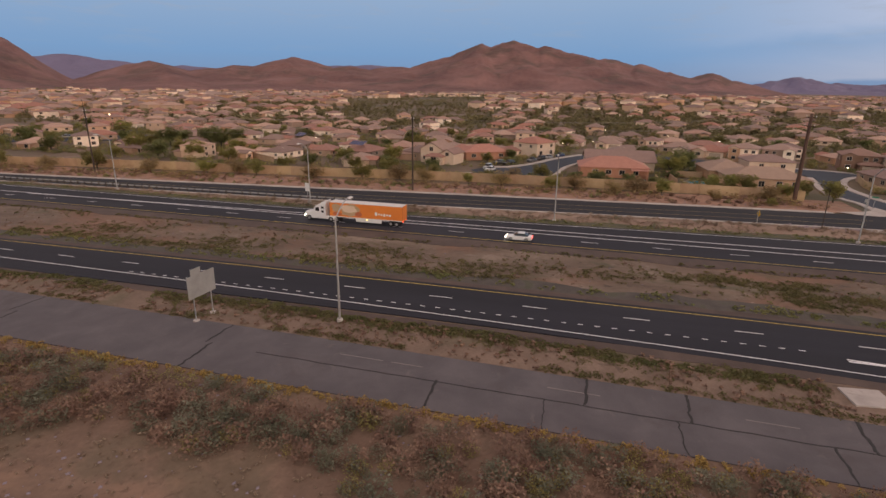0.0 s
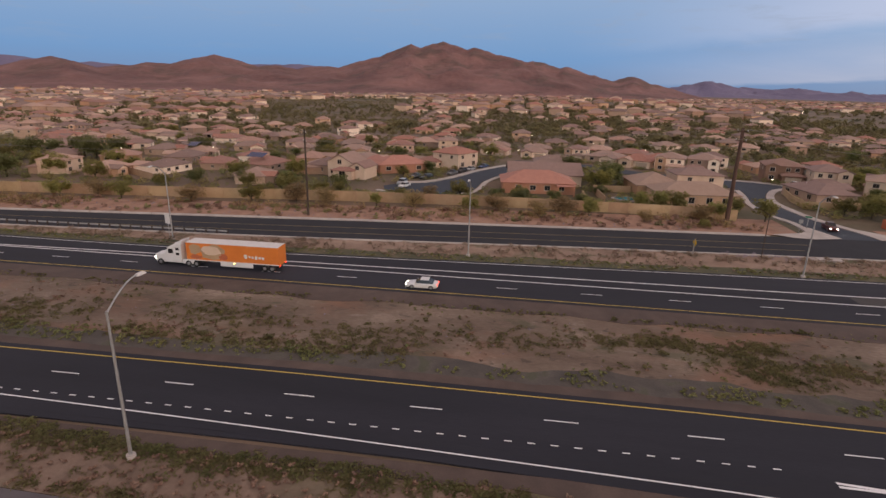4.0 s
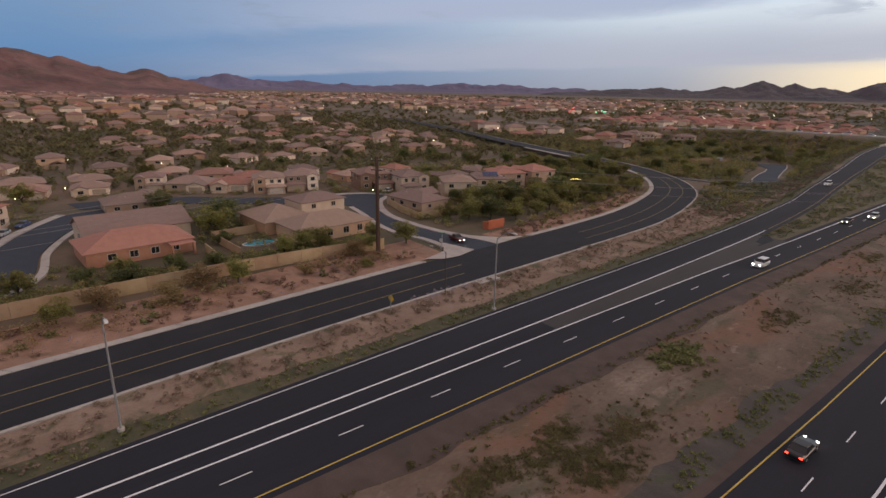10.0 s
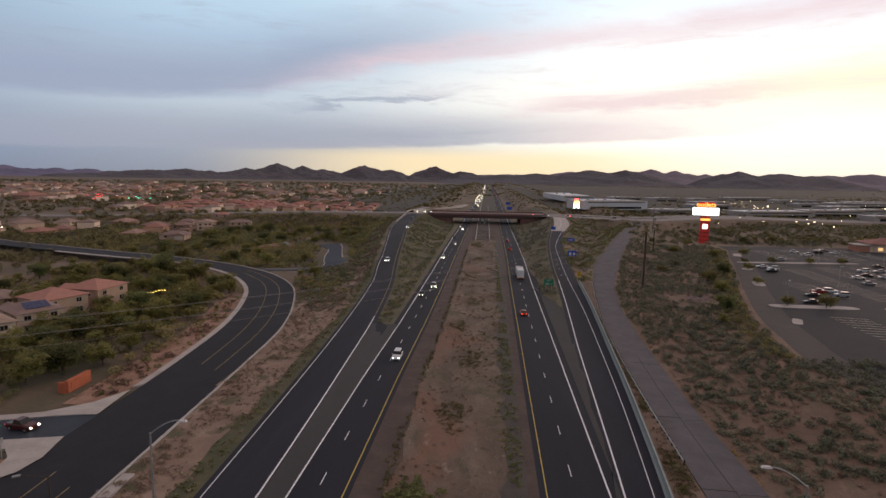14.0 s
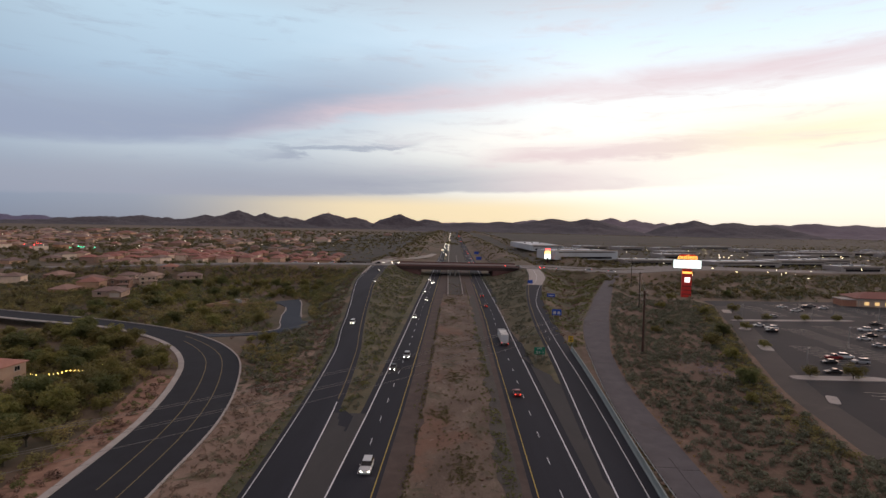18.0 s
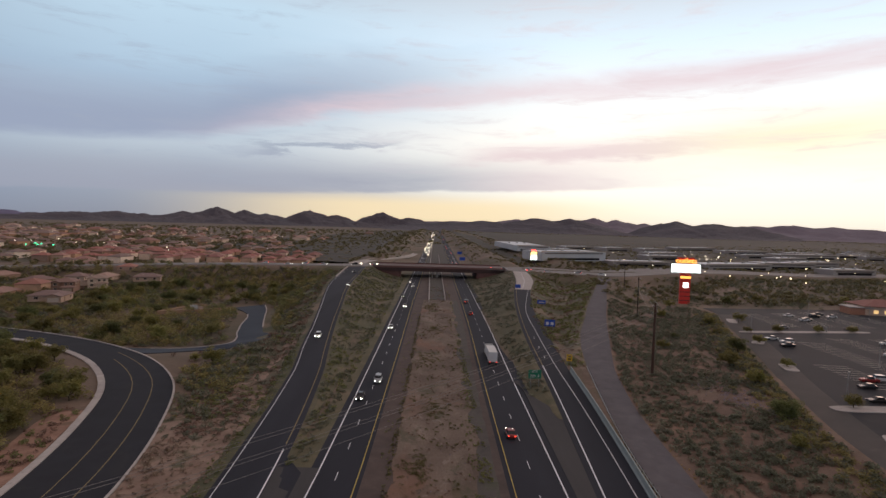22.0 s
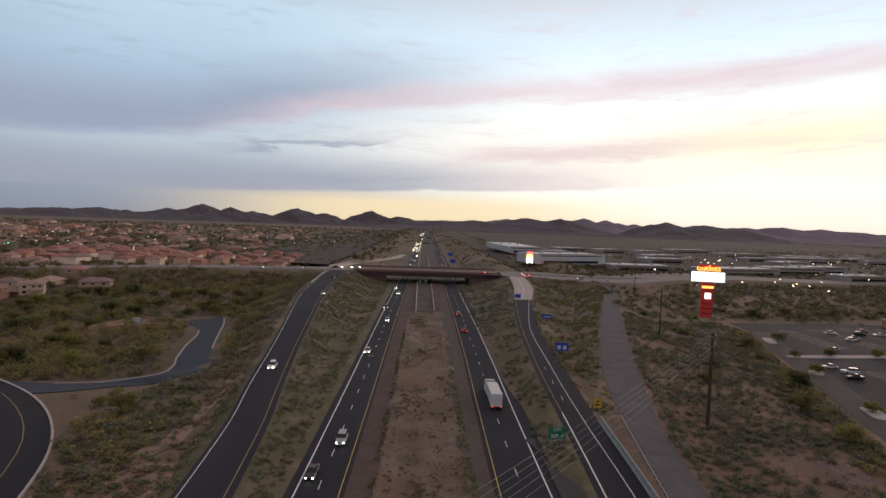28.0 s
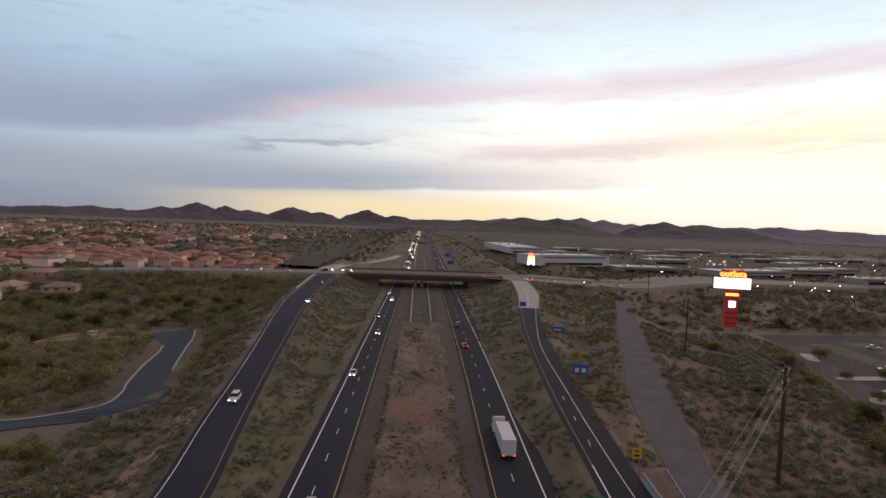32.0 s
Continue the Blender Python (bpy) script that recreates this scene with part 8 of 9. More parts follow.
scatter("wash_scrub", "dense olive green scrub in the wash", field(3000, -420, -126, 160, 445, 0.6, 1.9, wash, 0.03, -0.15, 28), olive_brush, bush, lift=0.55)
scatter("wash_dark", "dark green bushes in the wash", field(2600, -420, -122, 160, 445, 0.6, 1.8, wash, 0.04, -0.2, 28.5), grey_green, bush, lift=0.55)
scatter("wash_trees", "spreading olive trees rising over the scrub of the wash", field(520, -330, -130, 225, 440, 1.5, 2.7, wash, 0.02, -0.1, 61), olive_brush, tall, "trees", lift=0.75)
scatter("wash_trees", "dark green trees rising over the scrub of the wash", field(420, -330, -130, 225, 445, 1.4, 2.6, wash, 0.02, -0.1, 62), green_brush, tall, "trees", lift=0.75)
scatter("wash_dry", "dry brown brush in the wash", field(1300, -420, -122, 160, 445, 0.6, 1.5, wash, 0.03, -0.3, 29), dry_brush, low)
scatter("garden_scrub", "dark green garden shrubs between the houses", field(2400, -300, -156, -290, 175, 0.6, 1.5, lambda x, y: clear(x, y, 0.5) and not (x > -157.5), 0.05, -0.2, 30), green_brush, bush, lift=0.55)
scatter("garden_olive", "olive and yellow-green garden bushes between the houses", field(1500, -300, -156, -290, 175, 0.6, 1.6, lambda x, y: clear(x, y, 0.5) and not (x > -157.5), 0.05, -0.2, 35), olive_brush, bush, lift=0.55)
north_plot = lambda x, y: clear(x, y, -2.0) and x < float(np.interp(y, [96, 131, 158, 178, 201, 224], [-143, -146, -154, -161, -178, -209])) - 3 - 4.5 * rp.random()
scatter("corner_scrub", "dense yellow-green and olive scrub inside the bend", field(900, -250, -146, 92, 222, 0.6, 1.9, north_plot, 0.06, -0.2, 36), olive_brush, bush, lift=0.55)
scatter("corner_green", "dark green scrub inside the bend", field(420, -250, -146, 92, 222, 0.6, 1.5, north_plot, 0.06, -0.2, 37), weed_green, bush, lift=0.55)
behind = lambda x, y: clear(x, y, 0.5) and -10 < x - float(np.interp(y, [-300, -184, -135, -84, -37, -5, 20, 54], [-117, -133, -140, -145.4, -151, -153, -153.4, -151])) < -1.3
scatter("wall_hedge", "dense dark green shrubs along the boundary wall", field(800, -166, -118, -300, 54, 0.6, 1.4, behind, 0.08, -0.25, 38), green_brush, bush, lift=0.55)
scatter("wall_hedge_olive", "olive shrubs along the boundary wall", field(420, -166, -118, -300, 54, 0.6, 1.5, behind, 0.08, -0.15, 39), olive_brush, bush, lift=0.55)
scatter("strip_brush", "pale straw-coloured feathery bushes in front of the wall", field(260, -155, -118, -300, 58, 0.8, 1.9, lambda x, y: float(fr_far_x(y)) - 15 < x < float(fr_far_x(y)) - 5, 0.08, -0.1, 43), straw_brush, [leaf_clump(1.0, 110, 0.12, 0.75, 210 + k) for k in range(5)])
# far greenery
def far_green(x, y):
    return x < -285 or y > 190 and x < -250


def green_places(n):
    out = []
    while len(out) < n:
        r = 300 + 2300 * rp.random() ** 1.25
        a = radians(rp.uniform(-172, 14))
        x, y = -60 + r * math.sin(a), 10 + r * math.cos(a)
        if x > -290 and y < 560 or x > -120:
            continue
        if rp.random() < open_land(x, y) - 0.05:
            continue
        belt = noise.noise(Vector((x * 0.0062, y * 0.0048, 5.0)))
        if belt > -0.05 and rp.random() < 0.35:
            continue
        out.append((x, y, rp.uniform(0.8, 1.5) * (1 + r / 3500)))
    return out


def belt(n):
    out, k = [], 0
    hs = np.array([(a, b) for a, b, _ in mids + fars])
    while len(out) < n and k < n * 6:
        k += 1
        x, y = rp.uniform(-640, -262), rp.uniform(-430, 340)
        if y < -20 and rp.random() < 0.6:
            continue
        if np.min((hs[:, 0] - x) ** 2 + (hs[:, 1] - y) ** 2) < 75 or not clear(x, y, 1.0):
            continue
        out.append((x, y, rp.uniform(0.55, 1.25)))
    return out


def yard_trees(n):
    out = []
    hs = [h for h in mids + fars if math.hypot(h[0] + 23, h[1]) < 1300]
    while len(out) < n:
        x, y, _ = rp.choice(hs)
        a, r = rp.uniform(0, 6.28), rp.uniform(9.5, 13.5)
        out.append((x + r * math.cos(a), y + r * math.sin(a), rp.uniform(0.55, 1.35)))
    return out


scatter("yard_trees", "olive and brown-green trees in the yards of the suburb", yard_trees(4200), leaf_yard, [leaf_clump(1.9, 44, 0.62, 0.85, 300 + k) for k in range(6)], "trees", 1.5)
scatter("rise_scrub", "olive desert scrub on the open rise", [p for p in field(2800, -880, -320, -420, 30, 0.35, 0.85, lambda x, y: open_land(x, y) == 1.0, 0.02, -0.3, 81)], leaf_yard, [leaf_clump(1.9, 22, 0.62, 0.6, 320 + k) for k in range(4)], "shrubs", 0.8)
scatter("greenbelt_trees", "dark green trees and scrub filling the greenbelts", belt(3000), leaf_yard, [leaf_clump(1.9, 60, 0.6, 0.85, 180 + k) for k in range(5)], "trees", 1.5)
scatter("distant_trees", "distant dark green desert trees among the houses", green_places(9000), leaf_yard, blob, "trees", 1.3)
scatter("eastern_trees", "dark green trees and scrub beyond the parking lot", field(2600, -20, 1300, 340, 1500, 0.5, 1.4, lambda x, y: y > float(cross_near(x)) + 30 or x > 80 and y > 345 and y < float(cross_near(x)) - 12, 0.012, -0.12, 31) + field(500, 60, 420, 345, 520, 0.35, 0.8, lambda x, y: y < float(cross_near(x)) - 8, 0.03, -0.1, 32) + field(700, -40, 60, 470, 1500, 0.3, 0.8, lambda x, y: x > -38 and y > 545, 0.02, -0.1, 33), leaf_yard, blob, "trees", 1.3)
scatter("lot_edge_scrub", "olive bushes along the edge of the parking lot", [(float(np.interp(y, [118, 136, 152, 182, 238, 292, 312], [-3, 0, 4, 14, 36, 56, 64])) - 2.5 - abs(rp.gauss(0, 4)), y, rp.uniform(0.5, 1.3)) for y in [rp.uniform(118, 312) for _ in range(420)]], olive_brush, bush, lift=0.55)
scatter("crossing_scrub", "dark shrubs on the flat ground before the crossroad", field(2400, -5, 420, 335, 540, 0.6, 2.0, lambda x, y: y < float(cross_near(x)) - 9 and x > float(old_r(min(y, 470))) + 2 and not (abs(x - 163) < 28 and y < 350) and not (abs(x - 64) < 7 and abs(y - 347) < 6), 0.04, -0.3, 71), grey_green, bush, lift=0.5)
scatter("red_roof_trees", "dark green trees among the red-roofed houses", field(2100, -1150, -180, 525, 1150, 0.7, 1.6, lambda x, y: abs(y - float(cross_near(x)) - 10) > 26, 0.02, -0.3, 50), leaf_yard, blob, "trees", 1.6)
scatter("shop_lot_trees", "dark trees in the parking lots between the shops", field(1500, 40, 900, 620, 1260, 0.4, 1.0, None, 0.01, -0.4, 95), leaf_yard, blob, "trees", 1.2)
scatter("shop_trees", "dark trees and scrub between the crossroad and the shops", field(2600, 20, 620, 345, 700, 0.45, 1.2, lambda x, y: (y > float(cross_near(x)) + 30 or y > 343 and y < float(cross_near(x)) - 10) and not (abs(x - 163) < 30 and y < 352), 0.02, -0.25, 51), leaf_yard, blob, "trees", 1.2)
scatter("plain_scrub", "far dark scrub on the plain below the hills", field(5200, -200, 2600, 1150, 3300, 1.0, 2.4, None, 0.004, -0.35, 52), leaf_yard, [leaf_clump(1.9, 16, 1.0, 0.6, 260 + k) for k in range(4)], "trees", 0.5)
scatter("western_trees", "dark scrub beside the distant carriageway", field(900, -330, -112, 470, 2000, 0.4, 1.0, lambda x, y: y > float(cross_near(x)) + 30 and (x > -190 or y > 700), 0.012, -0.2, 34), leaf_yard, blob, "trees", 1.3)


def stones(name, label, places, material):
    g = Geo()
    q = random.Random(77)
    for x, y, s in places:
        i = len(g.v)
        z = float(ground_z(x, y)) - 0.05
        for k in range(6):
            d = [(1, 0, 0), (-1, 0, 0), (0, 1, 0), (0, -1, 0), (0, 0, 1), (0, 0, -1)][k]
            g.v.append((x + d[0] * s * q.uniform(0.7, 1.3), y + d[1] * s * q.uniform(0.7, 1.3), z + d[2] * s * q.uniform(0.4, 0.8)))
        g.f += [(i + a, i + b, i + c) for a, b, c in ((0, 2, 4), (2, 1, 4), (1, 3, 4), (3, 0, 4), (2, 0, 5), (1, 2, 5), (3, 1, 5), (0, 3, 5))]
    tagged(part(name, g, material), label, "rocks", kind="stuff")


stones("scattered_stones", "pale stones scattered on the dirt", field(500, -37, -18, -70, 60, 0.06, 0.2, east, 0.1, -0.4, 40) + field(300, -86, -71, -120, 330, 0.05, 0.2, med, 0.1, -0.3, 41) + field(380, -150, -118, -200, 58, 0.08, 0.35, strip_l, 0.1, -0.3, 42), rock_pale)
stones("riprap", "pale rubble stones on the slope", [(rp.gauss(-2, 3), rp.gauss(178, 9), rp.uniform(0.15, 0.4)) for _ in range(260)] + [(rp.gauss(-27, 1.2), rp.gauss(-49, 2), rp.uniform(0.15, 0.4)) for _ in range(150)] + [(rp.gauss(-121.8, 0.8), rp.uniform(40, 58), rp.uniform(0.15, 0.4)) for _ in range(90)], rock_pale)

# ---------------------------------------------------------------- vehicles
def loft(sections):
    """Skins a row of closed sections, each a list of points."""
    g, n = Geo(), len(sections[0])
    for s in sections:
        g.v += s
    for k in range(len(sections) - 1):
        g.f += [(k * n + i, k * n + (i + 1) % n, (k + 1) * n + (i + 1) % n, (k + 1) * n + i) for i in range(n)]
    g.f += [tuple(reversed(range(n))), tuple((len(sections) - 1) * n + i for i in range(n))]
    return g


def car_section(y, hw, z0, z1):
    r = min(0.16, (z1 - z0) * 0.3)
    return [(-hw + r * 0.4, y, z0), (hw - r * 0.4, y, z0), (hw, y, z0 + r), (hw, y, z1 - r), (hw - r, y, z1), (-hw + r, y, z1), (-hw, y, z1 - r), (-hw, y, z0 + r)]


def car(label, paint, shape="sedan", lit=False, group="cars", plain=False):
    c = empty("car", label, "car", group)
    L, W_ = (4.7, 0.91) if shape == "sedan" else (4.8, 0.96)
    belt = 0.92 if shape == "sedan" else 1.12
    hood = 0.80 if shape == "sedan" else 1.02
    tail = 0.94 if shape == "sedan" else 1.12
    st = [(-L / 2, W_ * 0.78, 0.36, hood * 0.78), (-L / 2 + 0.18, W_ * 0.93, 0.24, hood * 0.93), (-L / 2 + 1.1, W_, 0.2, hood + 0.05), (-0.7, W_, 0.2, belt), (0.9, W_, 0.2, belt + 0.03),
          (L / 2 - 0.7, W_, 0.22, tail), (L / 2 - 0.15, W_ * 0.95, 0.28, tail * 0.98), (L / 2, W_ * 0.82, 0.4, tail * 0.82)]
    part("body", loft([car_section(*s) for s in st]), paint, c)
    roof = 1.44 if shape == "sedan" else 1.74
    y0, y1, t0, t1 = (-0.95, 1.75, -0.2, 1.0) if shape == "sedan" else (-0.95, 2.2, -0.3, 1.95)
    if shape == "pickup":
        y1, t1 = 0.9, 0.75
    a, b = W_ * 0.93, W_ * 0.74
    z = belt - 0.02
    g = Geo()
    g.v = [(-a, y0, z), (a, y0, z), (a, y1, z), (-a, y1, z), (-b, t0, roof - 0.05), (b, t0, roof - 0.05), (b, t1, roof - 0.05), (-b, t1, roof - 0.05)]
    g.f = [(0, 1, 5, 4), (1, 2, 6, 5), (2, 3, 7, 6), (3, 0, 4, 7)]
    part("glass", g, glass_mat, c)
    part("roof_panel", Geo().box(0, (t0 + t1) / 2, roof - 0.06, b * 2.04, (t1 - t0) * 1.05, 0.07, 0, 0.94), paint, c)
    for sx in (-1, 1):
        for wy in (() if plain and lit else (-L / 2 + 0.92, L / 2 - 0.98)):
            w = part("wheel", Geo().tube((sx * (W_ - 0.21), wy, 0.33), (sx * (W_ + 0.02), wy, 0.33), 0.33, 0.33, 16), tyre, c)
            if not plain:
                part("rim", Geo().tube((sx * (W_ + 0.015), wy, 0.33), (sx * (W_ + 0.035), wy, 0.33), 0.21, 0.19, 12), rim_mat, w)
        part("headlight", Geo().box(sx * W_ * 0.66, -L / 2 + 0.04, hood * 0.66, 0.28, 0.16, 0.14), head_on if lit else head_off, c)
        part("taillight", Geo().box(sx * W_ * 0.70, L / 2 - 0.05, tail * 0.72, 0.30, 0.14, 0.16), tail_on if lit else tail_off, c)
        if not plain:
            part("mirror", Geo().box(sx * (W_ + 0.09), -0.78, belt, 0.16, 0.12, 0.13), paint, c)
    return c


def wheels_of(c, rows, hw, r=0.5):
    for y in rows:
        for sx in (-1, 1):
            w = part("wheel", Geo().tube((sx * (hw - 0.34), y, r), (sx * hw, y, r), r, r, 16), tyre, c)
            part("rim", Geo().tube((sx * (hw + 0.005), y, r), (sx * (hw + 0.02), y, r), r * 0.56, r * 0.5, 12), rim_mat, w)


def tractor(label, paint, lit=True):
    c = empty("truck_tractor", label, "truck")
    part("hood", loft([car_section(-3.6, 0.80, 0.5, 1.45), car_section(-3.3, 0.95, 0.45, 1.75), car_section(-1.6, 1.15, 0.45, 2.0)]), paint, c)
    part("cab", loft([car_section(-1.7, 1.15, 0.5, 2.1), car_section(-1.1, 1.2, 0.5, 3.0), car_section(0.3, 1.22, 0.5, 3.7), car_section(1.2, 1.22, 0.5, 3.75)]), paint, c)
    part("windscreen", Geo().poly([(-1.0, -1.72, 2.05), (1.0, -1.72, 2.05), (1.02, -1.13, 2.9), (-1.02, -1.13, 2.9)]), glass_mat, c)
    for sx in (-1, 1):
        part("side_window", Geo().box(sx * 1.22, -0.6, 2.0, 0.04, 0.8, 0.75), glass_mat, c)
        part("headlight", Geo().box(sx * 0.72, -3.58, 0.95, 0.36, 0.12, 0.24), head_on if lit else head_off, c)
    part("chassis", Geo().box(0, 1.4, 0.55, 0.9, 6.4, 0.35), black_mat, c)
    wheels_of(c, (-2.5, 2.3, 3.6), 1.22)
    return c


def trailer(label, panel, length, accents=None):
    c = empty("truck_trailer", label, "truck")
    part("box", Geo().box(0, 0, 1.15, 2.55, length, 2.85), panel, c)
    part("roof_rim", Geo().box(0, 0, 3.96, 2.6, length + 0.04, 0.1), sign_white, c)
    for yy in (-1, 1):
        part("end_frame", Geo().box(0, yy * (length / 2 + 0.02), 1.1, 2.6, 0.06, 2.95), trailer_white if accents is None else panel, c)
    part("chassis", Geo().box(0, 0, 0.85, 1.0, length, 0.3), black_mat, c)
    if accents:
        for k, (y, w, z, h, m) in enumerate(accents):
            for sx in (-1, 1):
                part("marking", Geo().box(sx * 1.285, y, z, 0.02, w, h), m, c)
    for sx in (-1, 1):
        part("taillight", Geo().box(sx * 1.0, length / 2 + 0.06, 1.0, 0.3, 0.06, 0.16), tail_on, c)
    wheels_of(c, (length / 2 - 2.4, length / 2 - 1.2), 1.26)
    return c


# the orange lorry on the southbound side (its front looks south)
lorry = tractor("white truck tractor with a pointed hood on the carriageway", trailer_white)
lorry.matrix_basis = at(-96.8, -50.4, 0.02, 0)
otr = trailer("long orange box trailer with a pale food picture and lettering", trailer_orange, 15.2, [])


def blot(parent, y, z, ry, rz, mat, seed, lift=0.0, label=""):
    """An uneven flat patch printed on both sides of the trailer."""
    q = random.Random(seed)
    k = [q.uniform(0.82, 1.15) for _ in range(16)]
    for sx in (-1, 1):
        ring = [(sx * (1.283 + lift), y + ry * k[n] * math.cos(n * math.pi / 8), z + rz * k[n] * math.sin(n * math.pi / 8)) for n in range(16)]
        part("marking", Geo().poly(ring if sx > 0 else ring[::-1]), mat, parent, label)


blot(otr, -6.2, 2.95, 1.0, 0.85, wall_mat, 1, 0, "pale biscuit shape")
blot(otr, -6.1, 1.75, 0.95, 0.36, rust_wall, 2)
blot(otr, -3.2, 2.65, 2.2, 1.2, wall_mat, 3, 0, "pale biscuit shape")
blot(otr, -3.4, 2.85, 1.6, 0.85, cream_stucco, 4, 0.004)
blot(otr, -1.5, 1.9, 0.7, 0.5, rust_wall, 5, 0.002)
for n, (y, w, z, h) in enumerate(((2.2, 0.5, 2.25, 0.75), (2.85, 0.35, 2.25, 0.4), (3.35, 0.35, 2.2, 0.42), (3.9, 0.4, 2.15, 0.7), (4.5, 0.4, 2.2, 0.4), (5.05, 0.45, 2.15, 0.42))):
    blot(otr, y, z, w * 0.55, h * 0.5, trailer_white, 20 + n, 0.002)
for sx in (-1, 1):
    part("side_skirt", Geo().box(sx * 1.2, 0.6, 0.42, 0.06, 5.4, 0.72), trailer_white, otr, "white side skirt")
    part("lower_rail", Geo().box(sx * 1.29, 0, 1.12, 0.03, 15.2, 0.14), sign_white, otr)
    part("marker_lamp", Geo().box(sx * 1.25, 0.2, 0.95, 0.05, 0.18, 0.12), bulb, otr)
for sx in (-1, 1):
    for wy, wz in ((0.55, 2.55), (0.55, 1.75)):
        part("sleeper_window", Geo().box(sx * 1.225, wy, wz, 0.03, 0.55, 0.42), glass_mat, lorry)
    part("side_fairing", Geo().box(sx * 1.19, 2.3, 0.45, 0.05, 2.0, 0.75), trailer_white, lorry)
part("roof_fairing", loft([car_section(0.2, 1.05, 3.6, 3.75), car_section(1.3, 1.15, 3.6, 4.15)]), trailer_white, lorry)
otr.matrix_basis = at(-96.8, -40.6, 0.02, 0)

protos_car = {}


def put_car(kind, paint, lit, x, y, turn, z=None, label=None, group="cars"):
    key = (kind, paint, lit, group)
    m = at(x, y, (float(ground_z(x, y)) if z is None else z) + 0.03, turn)
    if key in protos_car:
        return copy_thing(protos_car[key], m)
    names = {"sedan": "sedan", "suv": "sport utility vehicle", "pickup": "pickup truck"}
    state = "driving with its lights on" if lit else "parked on the asphalt"
    c = car(label or f"{paint} {names[kind]} {state}", car_paints[paint], kind, lit, group, group in ("distant traffic", "traffic on the crossroad", "parked cars in the lot"))
    c.matrix_basis = m
    protos_car[key] = c
    return c


# traffic: southbound comes towards the camera (front to -y), northbound goes away (front to +y)
for kind, paint, x, y, t in (("sedan", "white", -93.7, -10.2, 0), ("sedan", "black", -64.4, 49.0, 180), ("sedan", "red", -62.4, 155, 180), ("suv", "white", -93.4, 112, 0),
                             ("suv", "silver", -92.7, 190, 0), ("sedan", "black", -95.6, 176, 0), ("sedan", "white", -95.0, 262, 0), ("sedan", "silver", -92.2, 318, 0), ("suv", "black", -95.0, 352, 0), ("sedan", "red", -60.3, 300, 180),
                             ("sedan", "white", -94.2, 430, 0), ("suv", "grey", -60.2, 338, 180), ("suv", "white", -91.2, 405, 0)):
    put_car(kind, paint, True, x, y, t, 0.0, None, "traffic on the carriageways")
put_car("suv", "white", True, -117.6, 232, 4, float(ramp_z(232)), None, "traffic on the carriageways")
put_car("sedan", "silver", True, -126.0, 352, 5, float(ramp_z(352)), None, "traffic on the carriageways")
put_car("sedan", "black", True, -132.4, 420, 5, float(ramp_z(420)), None, "traffic on the carriageways")
rv = random.Random(8)
y = 560
while y < 2400:
    s = float(sway(y))
    for x, t in ((-91.5, 0), (-95.5, 0), (-63.5, 180), (-59.8, 180)):
        if rv.random() < (0.75 if t == 0 else 0.5):
            put_car(rv.choice(("sedan", "suv")), rv.choice(("white", "silver")), True, x + s * 0.95, y + rv.uniform(-12, 12), t, 0.0, None, "distant traffic")
    y += 42 + y * 0.035
for k in range(16):
    x = -210 + 17 * k + rv.uniform(-5, 5)
    if -112 < x < -40:
        continue
    yy = float(cross_near(x)) + (6 if k % 2 else 14)
    put_car(rv.choice(("sedan", "suv")), rv.choice(("white", "silver", "black")), True, x, yy, 90 if k % 2 else 270, float(cross_z(x)), None, "traffic on the crossroad")
truck = tractor("white truck tractor pulling a long trailer", trailer_white)
truck.matrix_basis = at(-59.9, 222.5, 0.02, 180)
tr1 = trailer("white box trailer with corrugated sides", trailer_white, 9.2)
tr1.matrix_basis = at(-59.9, 213.6, 0.02, 180)

# parked cars in the court and on the streets
for kind, paint, x, y, t in (("sedan", "white", -173, -29.5, 70), ("suv", "silver", -177, -31, 80), ("suv", "black", -188, -25.5, 55), ("sedan", "grey", -191, -29.5, 55), ("pickup", "grey", -199.5, -18.6, 65), ("suv", "black", -205.5, -16, 65),
                             ("sedan", "silver", -211.5, -13.6, 65), ("sedan", "blue", -219, -9.5, 60), ("sedan", "white", -208, 92, 20), ("suv", "silver", -204, -238, 40), ("sedan", "white", -196, -252, 30)):
    put_car(kind, paint, False, x, y, t, None, None, "parked cars on the streets")
put_car("pickup", "maroon", True, -146.2, 71.6, 82, 0.0, "dark red pickup truck waiting with its lights on", "cars at the junction")
rc = random.Random(15)
chosen = [(98.7, 310), (97.3, 296.8), (100.9, 300), (111.2, 309.4), (118.7, 317), (119.7, 309.1), (73.6, 276.6), (104, 277), (52.8, 251.6), (54.8, 245.7), (50.8, 239), (109.8, 261), (116, 260), (93.7, 246.4), (100.2, 246.2), (86.9, 234.1), (79.2, 227.4),
          (92, 231), (75, 215), (39, 188.9), (44.5, 195), (49.5, 196.5), (49.3, 189.8), (31.8, 177.1), (112, 252), (128, 240), (133, 248), (127, 215), (110, 205), (116, 226), (96, 200), (141, 250), (138, 232), (144, 210)]
for k, (x, y) in enumerate(chosen):
    paint = ("white", "white", "silver", "black", "grey", "white", "silver", "black")[k % 8] if k not in (10, 20) else ("black", "red")[k // 20]
    put_car("pickup" if k in (10, 20) else rc.choice(("sedan", "sedan", "suv")), paint, False, x, y, rc.choice((84, 264)) + rc.uniform(-3, 3), 1.53, None, "parked cars in the lot")

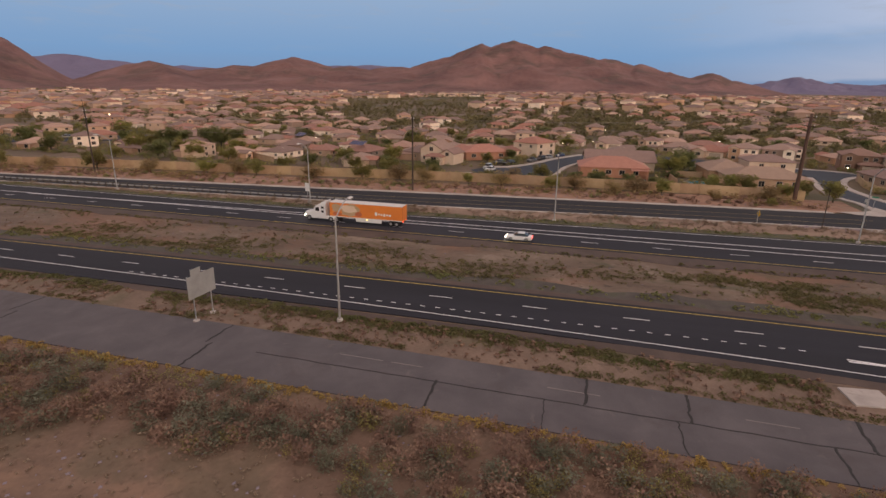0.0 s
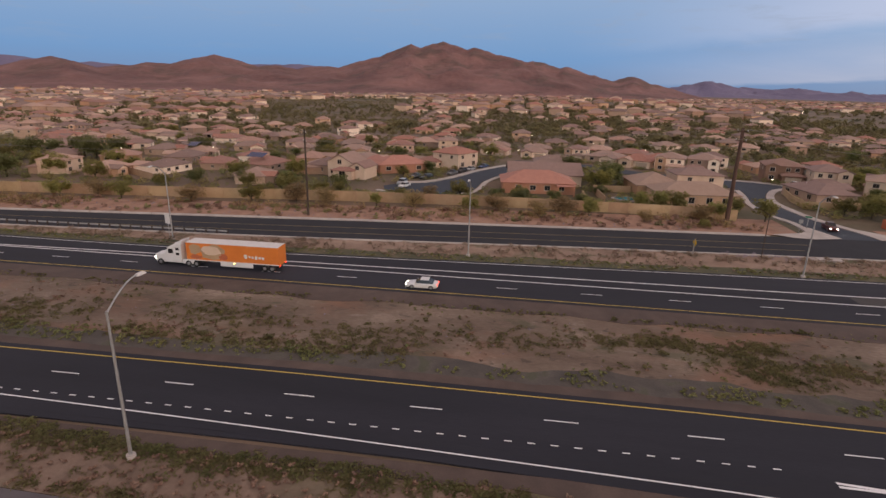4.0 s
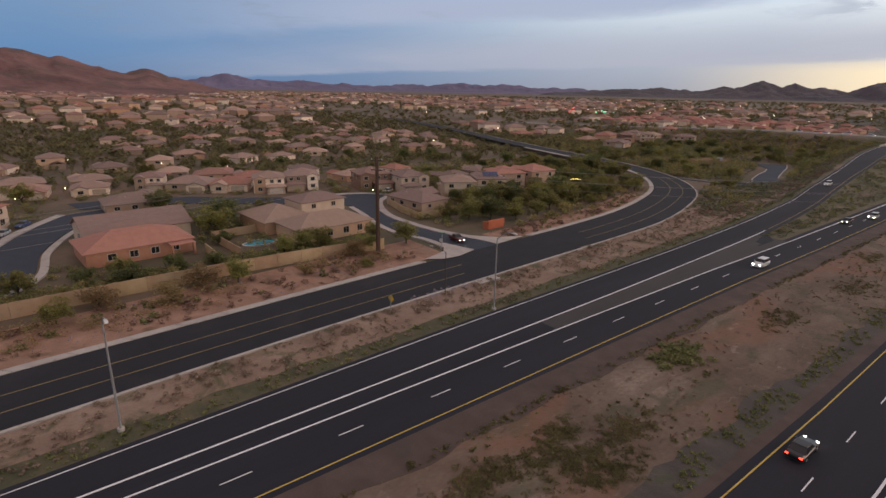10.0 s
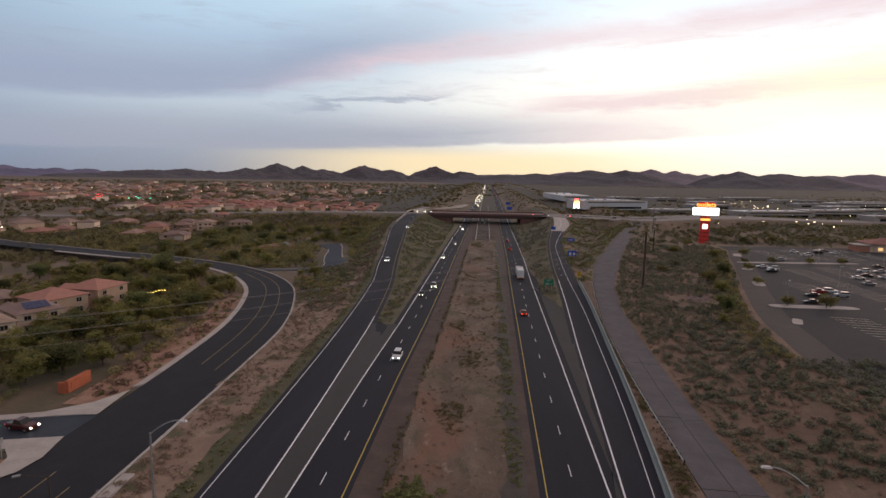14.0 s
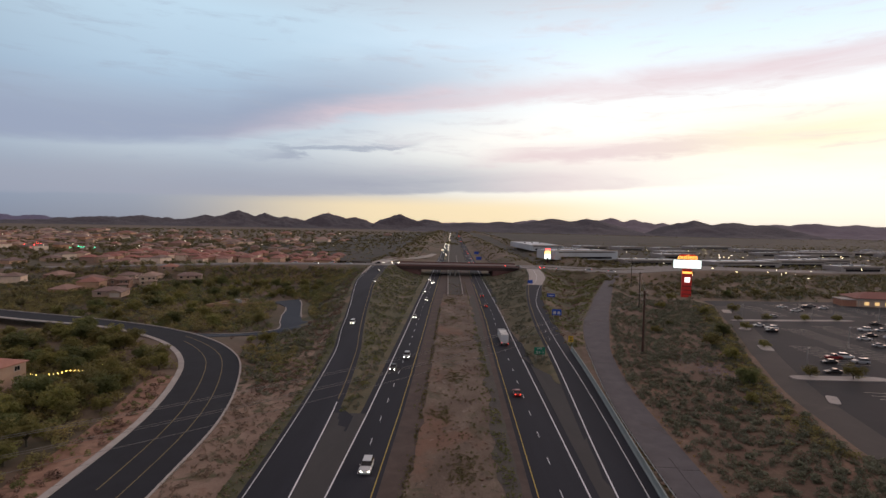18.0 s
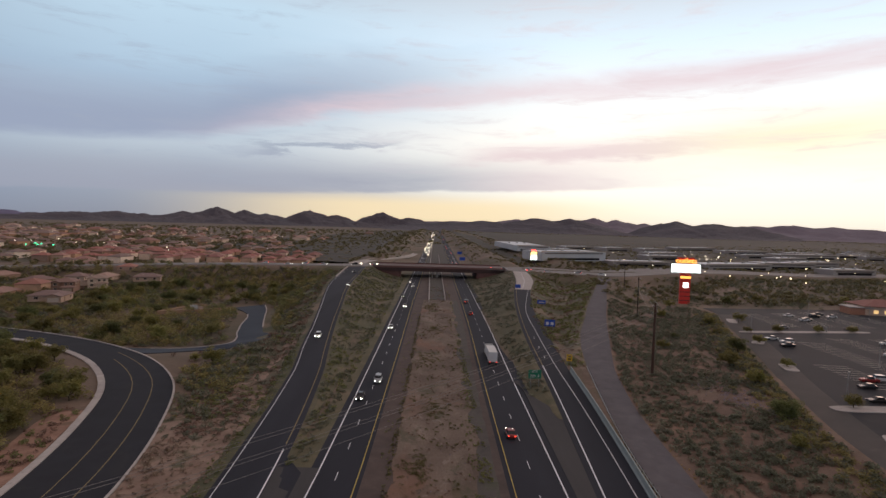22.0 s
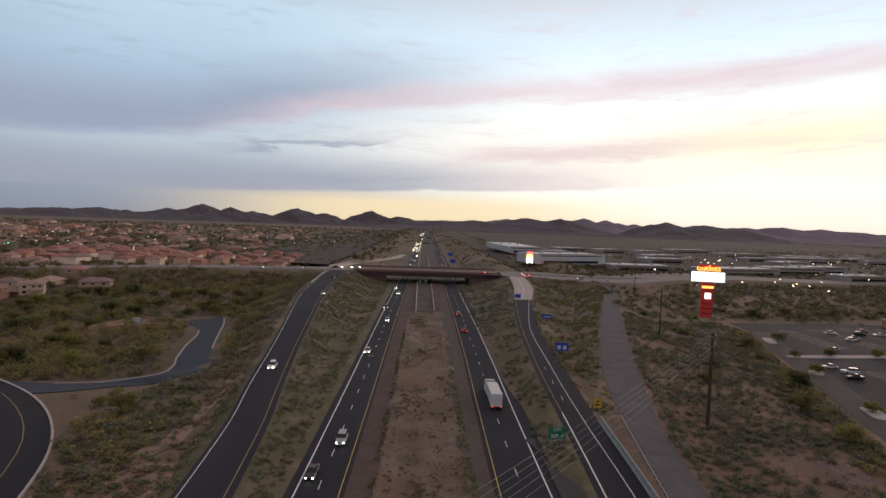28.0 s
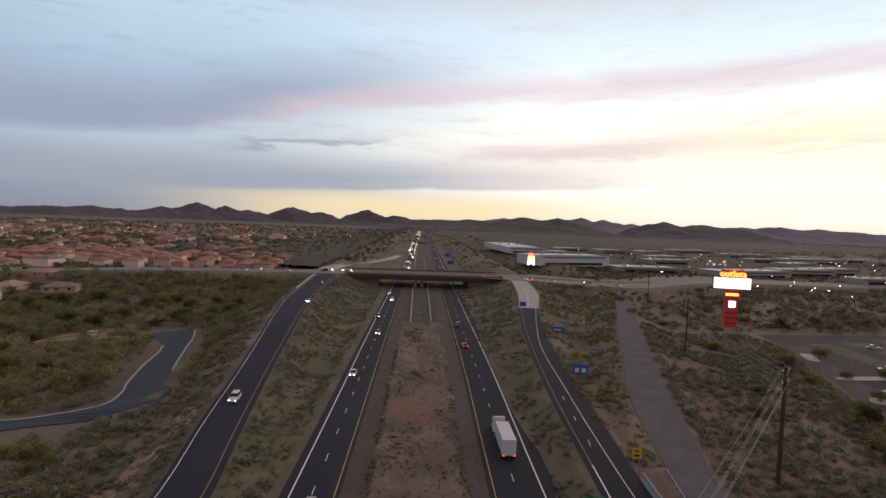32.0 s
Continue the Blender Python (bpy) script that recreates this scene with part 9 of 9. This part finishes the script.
# lamp posts of the parking lot
post = empty("lot_lamp", "slim pale lamp post in the parking lot", "lamp post", "parking lot lamps")
part("pole", Geo().tube((0, 0, -0.2), (0, 0, 7.2), 0.09, 0.06, 8), galv, post)
part("footing", Geo().tube((0, 0, -0.2), (0, 0, 0.8), 0.28, n=10), concrete, post)
part("lamp_head", Geo().box(0.5, 0, 7.1, 1.1, 0.4, 0.16), galv, post)
post.matrix_basis = at(62.5, 212.9, 1.5)
for x, y in ((53.7, 266.5), (24.8, 178), (96, 213), (130, 214), (88, 270), (120, 272), (104, 304), (136, 306)):
    copy_thing(post, at(x, y, 1.5, 40))

# string lights in the garden
fest = empty("string_lights", "string of warm yellow bulbs in a garden", "string lights")
for a, b in (((-180, 148, 4.4), (-174.5, 153.5, 4.0)), ((-174.5, 153.5, 4.0), (-169, 159, 4.2))):
    part("cable", wire(a, b, 0.7, 0.03), black_mat, fest)
    for k in range(9):
        u = (k + 0.5) / 9
        p = Vector(a).lerp(Vector(b), u)
        p.z -= 0.7 * 4 * u * (1 - u) + 0.12
        part("bulb", Geo().tube(p, (p.x, p.y, p.z + 0.22), 0.11, 0.07, 6), bulb, fest)


def lights(name, label, places, material, s):
    g = Geo()
    for x, y, z in places:
        g.box(x, y, z, s, s, s * 0.6)
    tagged(part(name, g, material), label, "lights", kind="stuff")


rl = random.Random(31)
lights("distant_lamps", "small warm lights of the distant suburb", [(rl.uniform(-1500, -300), rl.uniform(-500, 1500), rl.uniform(4, 7)) for _ in range(60)] + [(rl.uniform(-900, -200), rl.uniform(520, 1700), rl.uniform(4, 8)) for _ in range(90)], dot_white, 0.5)
lights("shop_lamps", "small warm lights around the shops", [(rl.uniform(60, 800), rl.uniform(430, 1000), rl.uniform(4, 7)) for _ in range(150)], lamp_glow, 0.55)
lights("shop_fronts", "lit shop fronts under the flat roofs", [(rl.uniform(90, 700), rl.uniform(620, 900), 3.5) for _ in range(16)], dot_white, 1.2)
lights("red_signals", "small red traffic lights far off", [(-560 + rl.uniform(-14, 14), 640 + rl.uniform(-20, 20), rl.uniform(6, 12)) for _ in range(8)] + [(x, float(cross_near(x)) + 4, float(cross_z(x)) + 0.9) for x in (-33, -6, -3)], dot_red, 0.6)
lights("green_signals", "small green traffic lights far off", [(-505 + rl.uniform(-18, 18), 640 + rl.uniform(-20, 20), rl.uniform(6, 10)) for _ in range(5)], dot_green, 0.9)
lights("house_lamps", "small warm porch lights on the nearer houses", [(-196, -46, 2.6), (-232, -52, 3), (-246, -10, 2.6), (-258, 3, 2.6), (-278, 60, 3), (-300, 40, 3), (-330, 10, 3), (-213, -190, 3), (-208, -146, 3.2), (-224, -118, 3), (-190, 112, 2.4), (-203, 83, 2.4)], dot_white, 0.26)

rh = random.Random(77)
far_y = [640 + 1900 * rh.random() ** 0.8 for _ in range(46)]
lights("distant_headlights", "white headlights of dense oncoming traffic far off", [(rh.choice((-91.5, -95.5, -99.0)) + float(sway(q)), q, 1.0) for q in far_y], dot_white, 1.2)
lights("ramp_headlights", "white headlights of cars queuing by the overpass", [(-140 + 5.5 * k + rh.uniform(-1, 1), float(cross_near(-140 + 5.5 * k)) + 14, float(cross_z(-140 + 5.5 * k)) + 0.8) for k in range(4)], dot_white, 0.9)
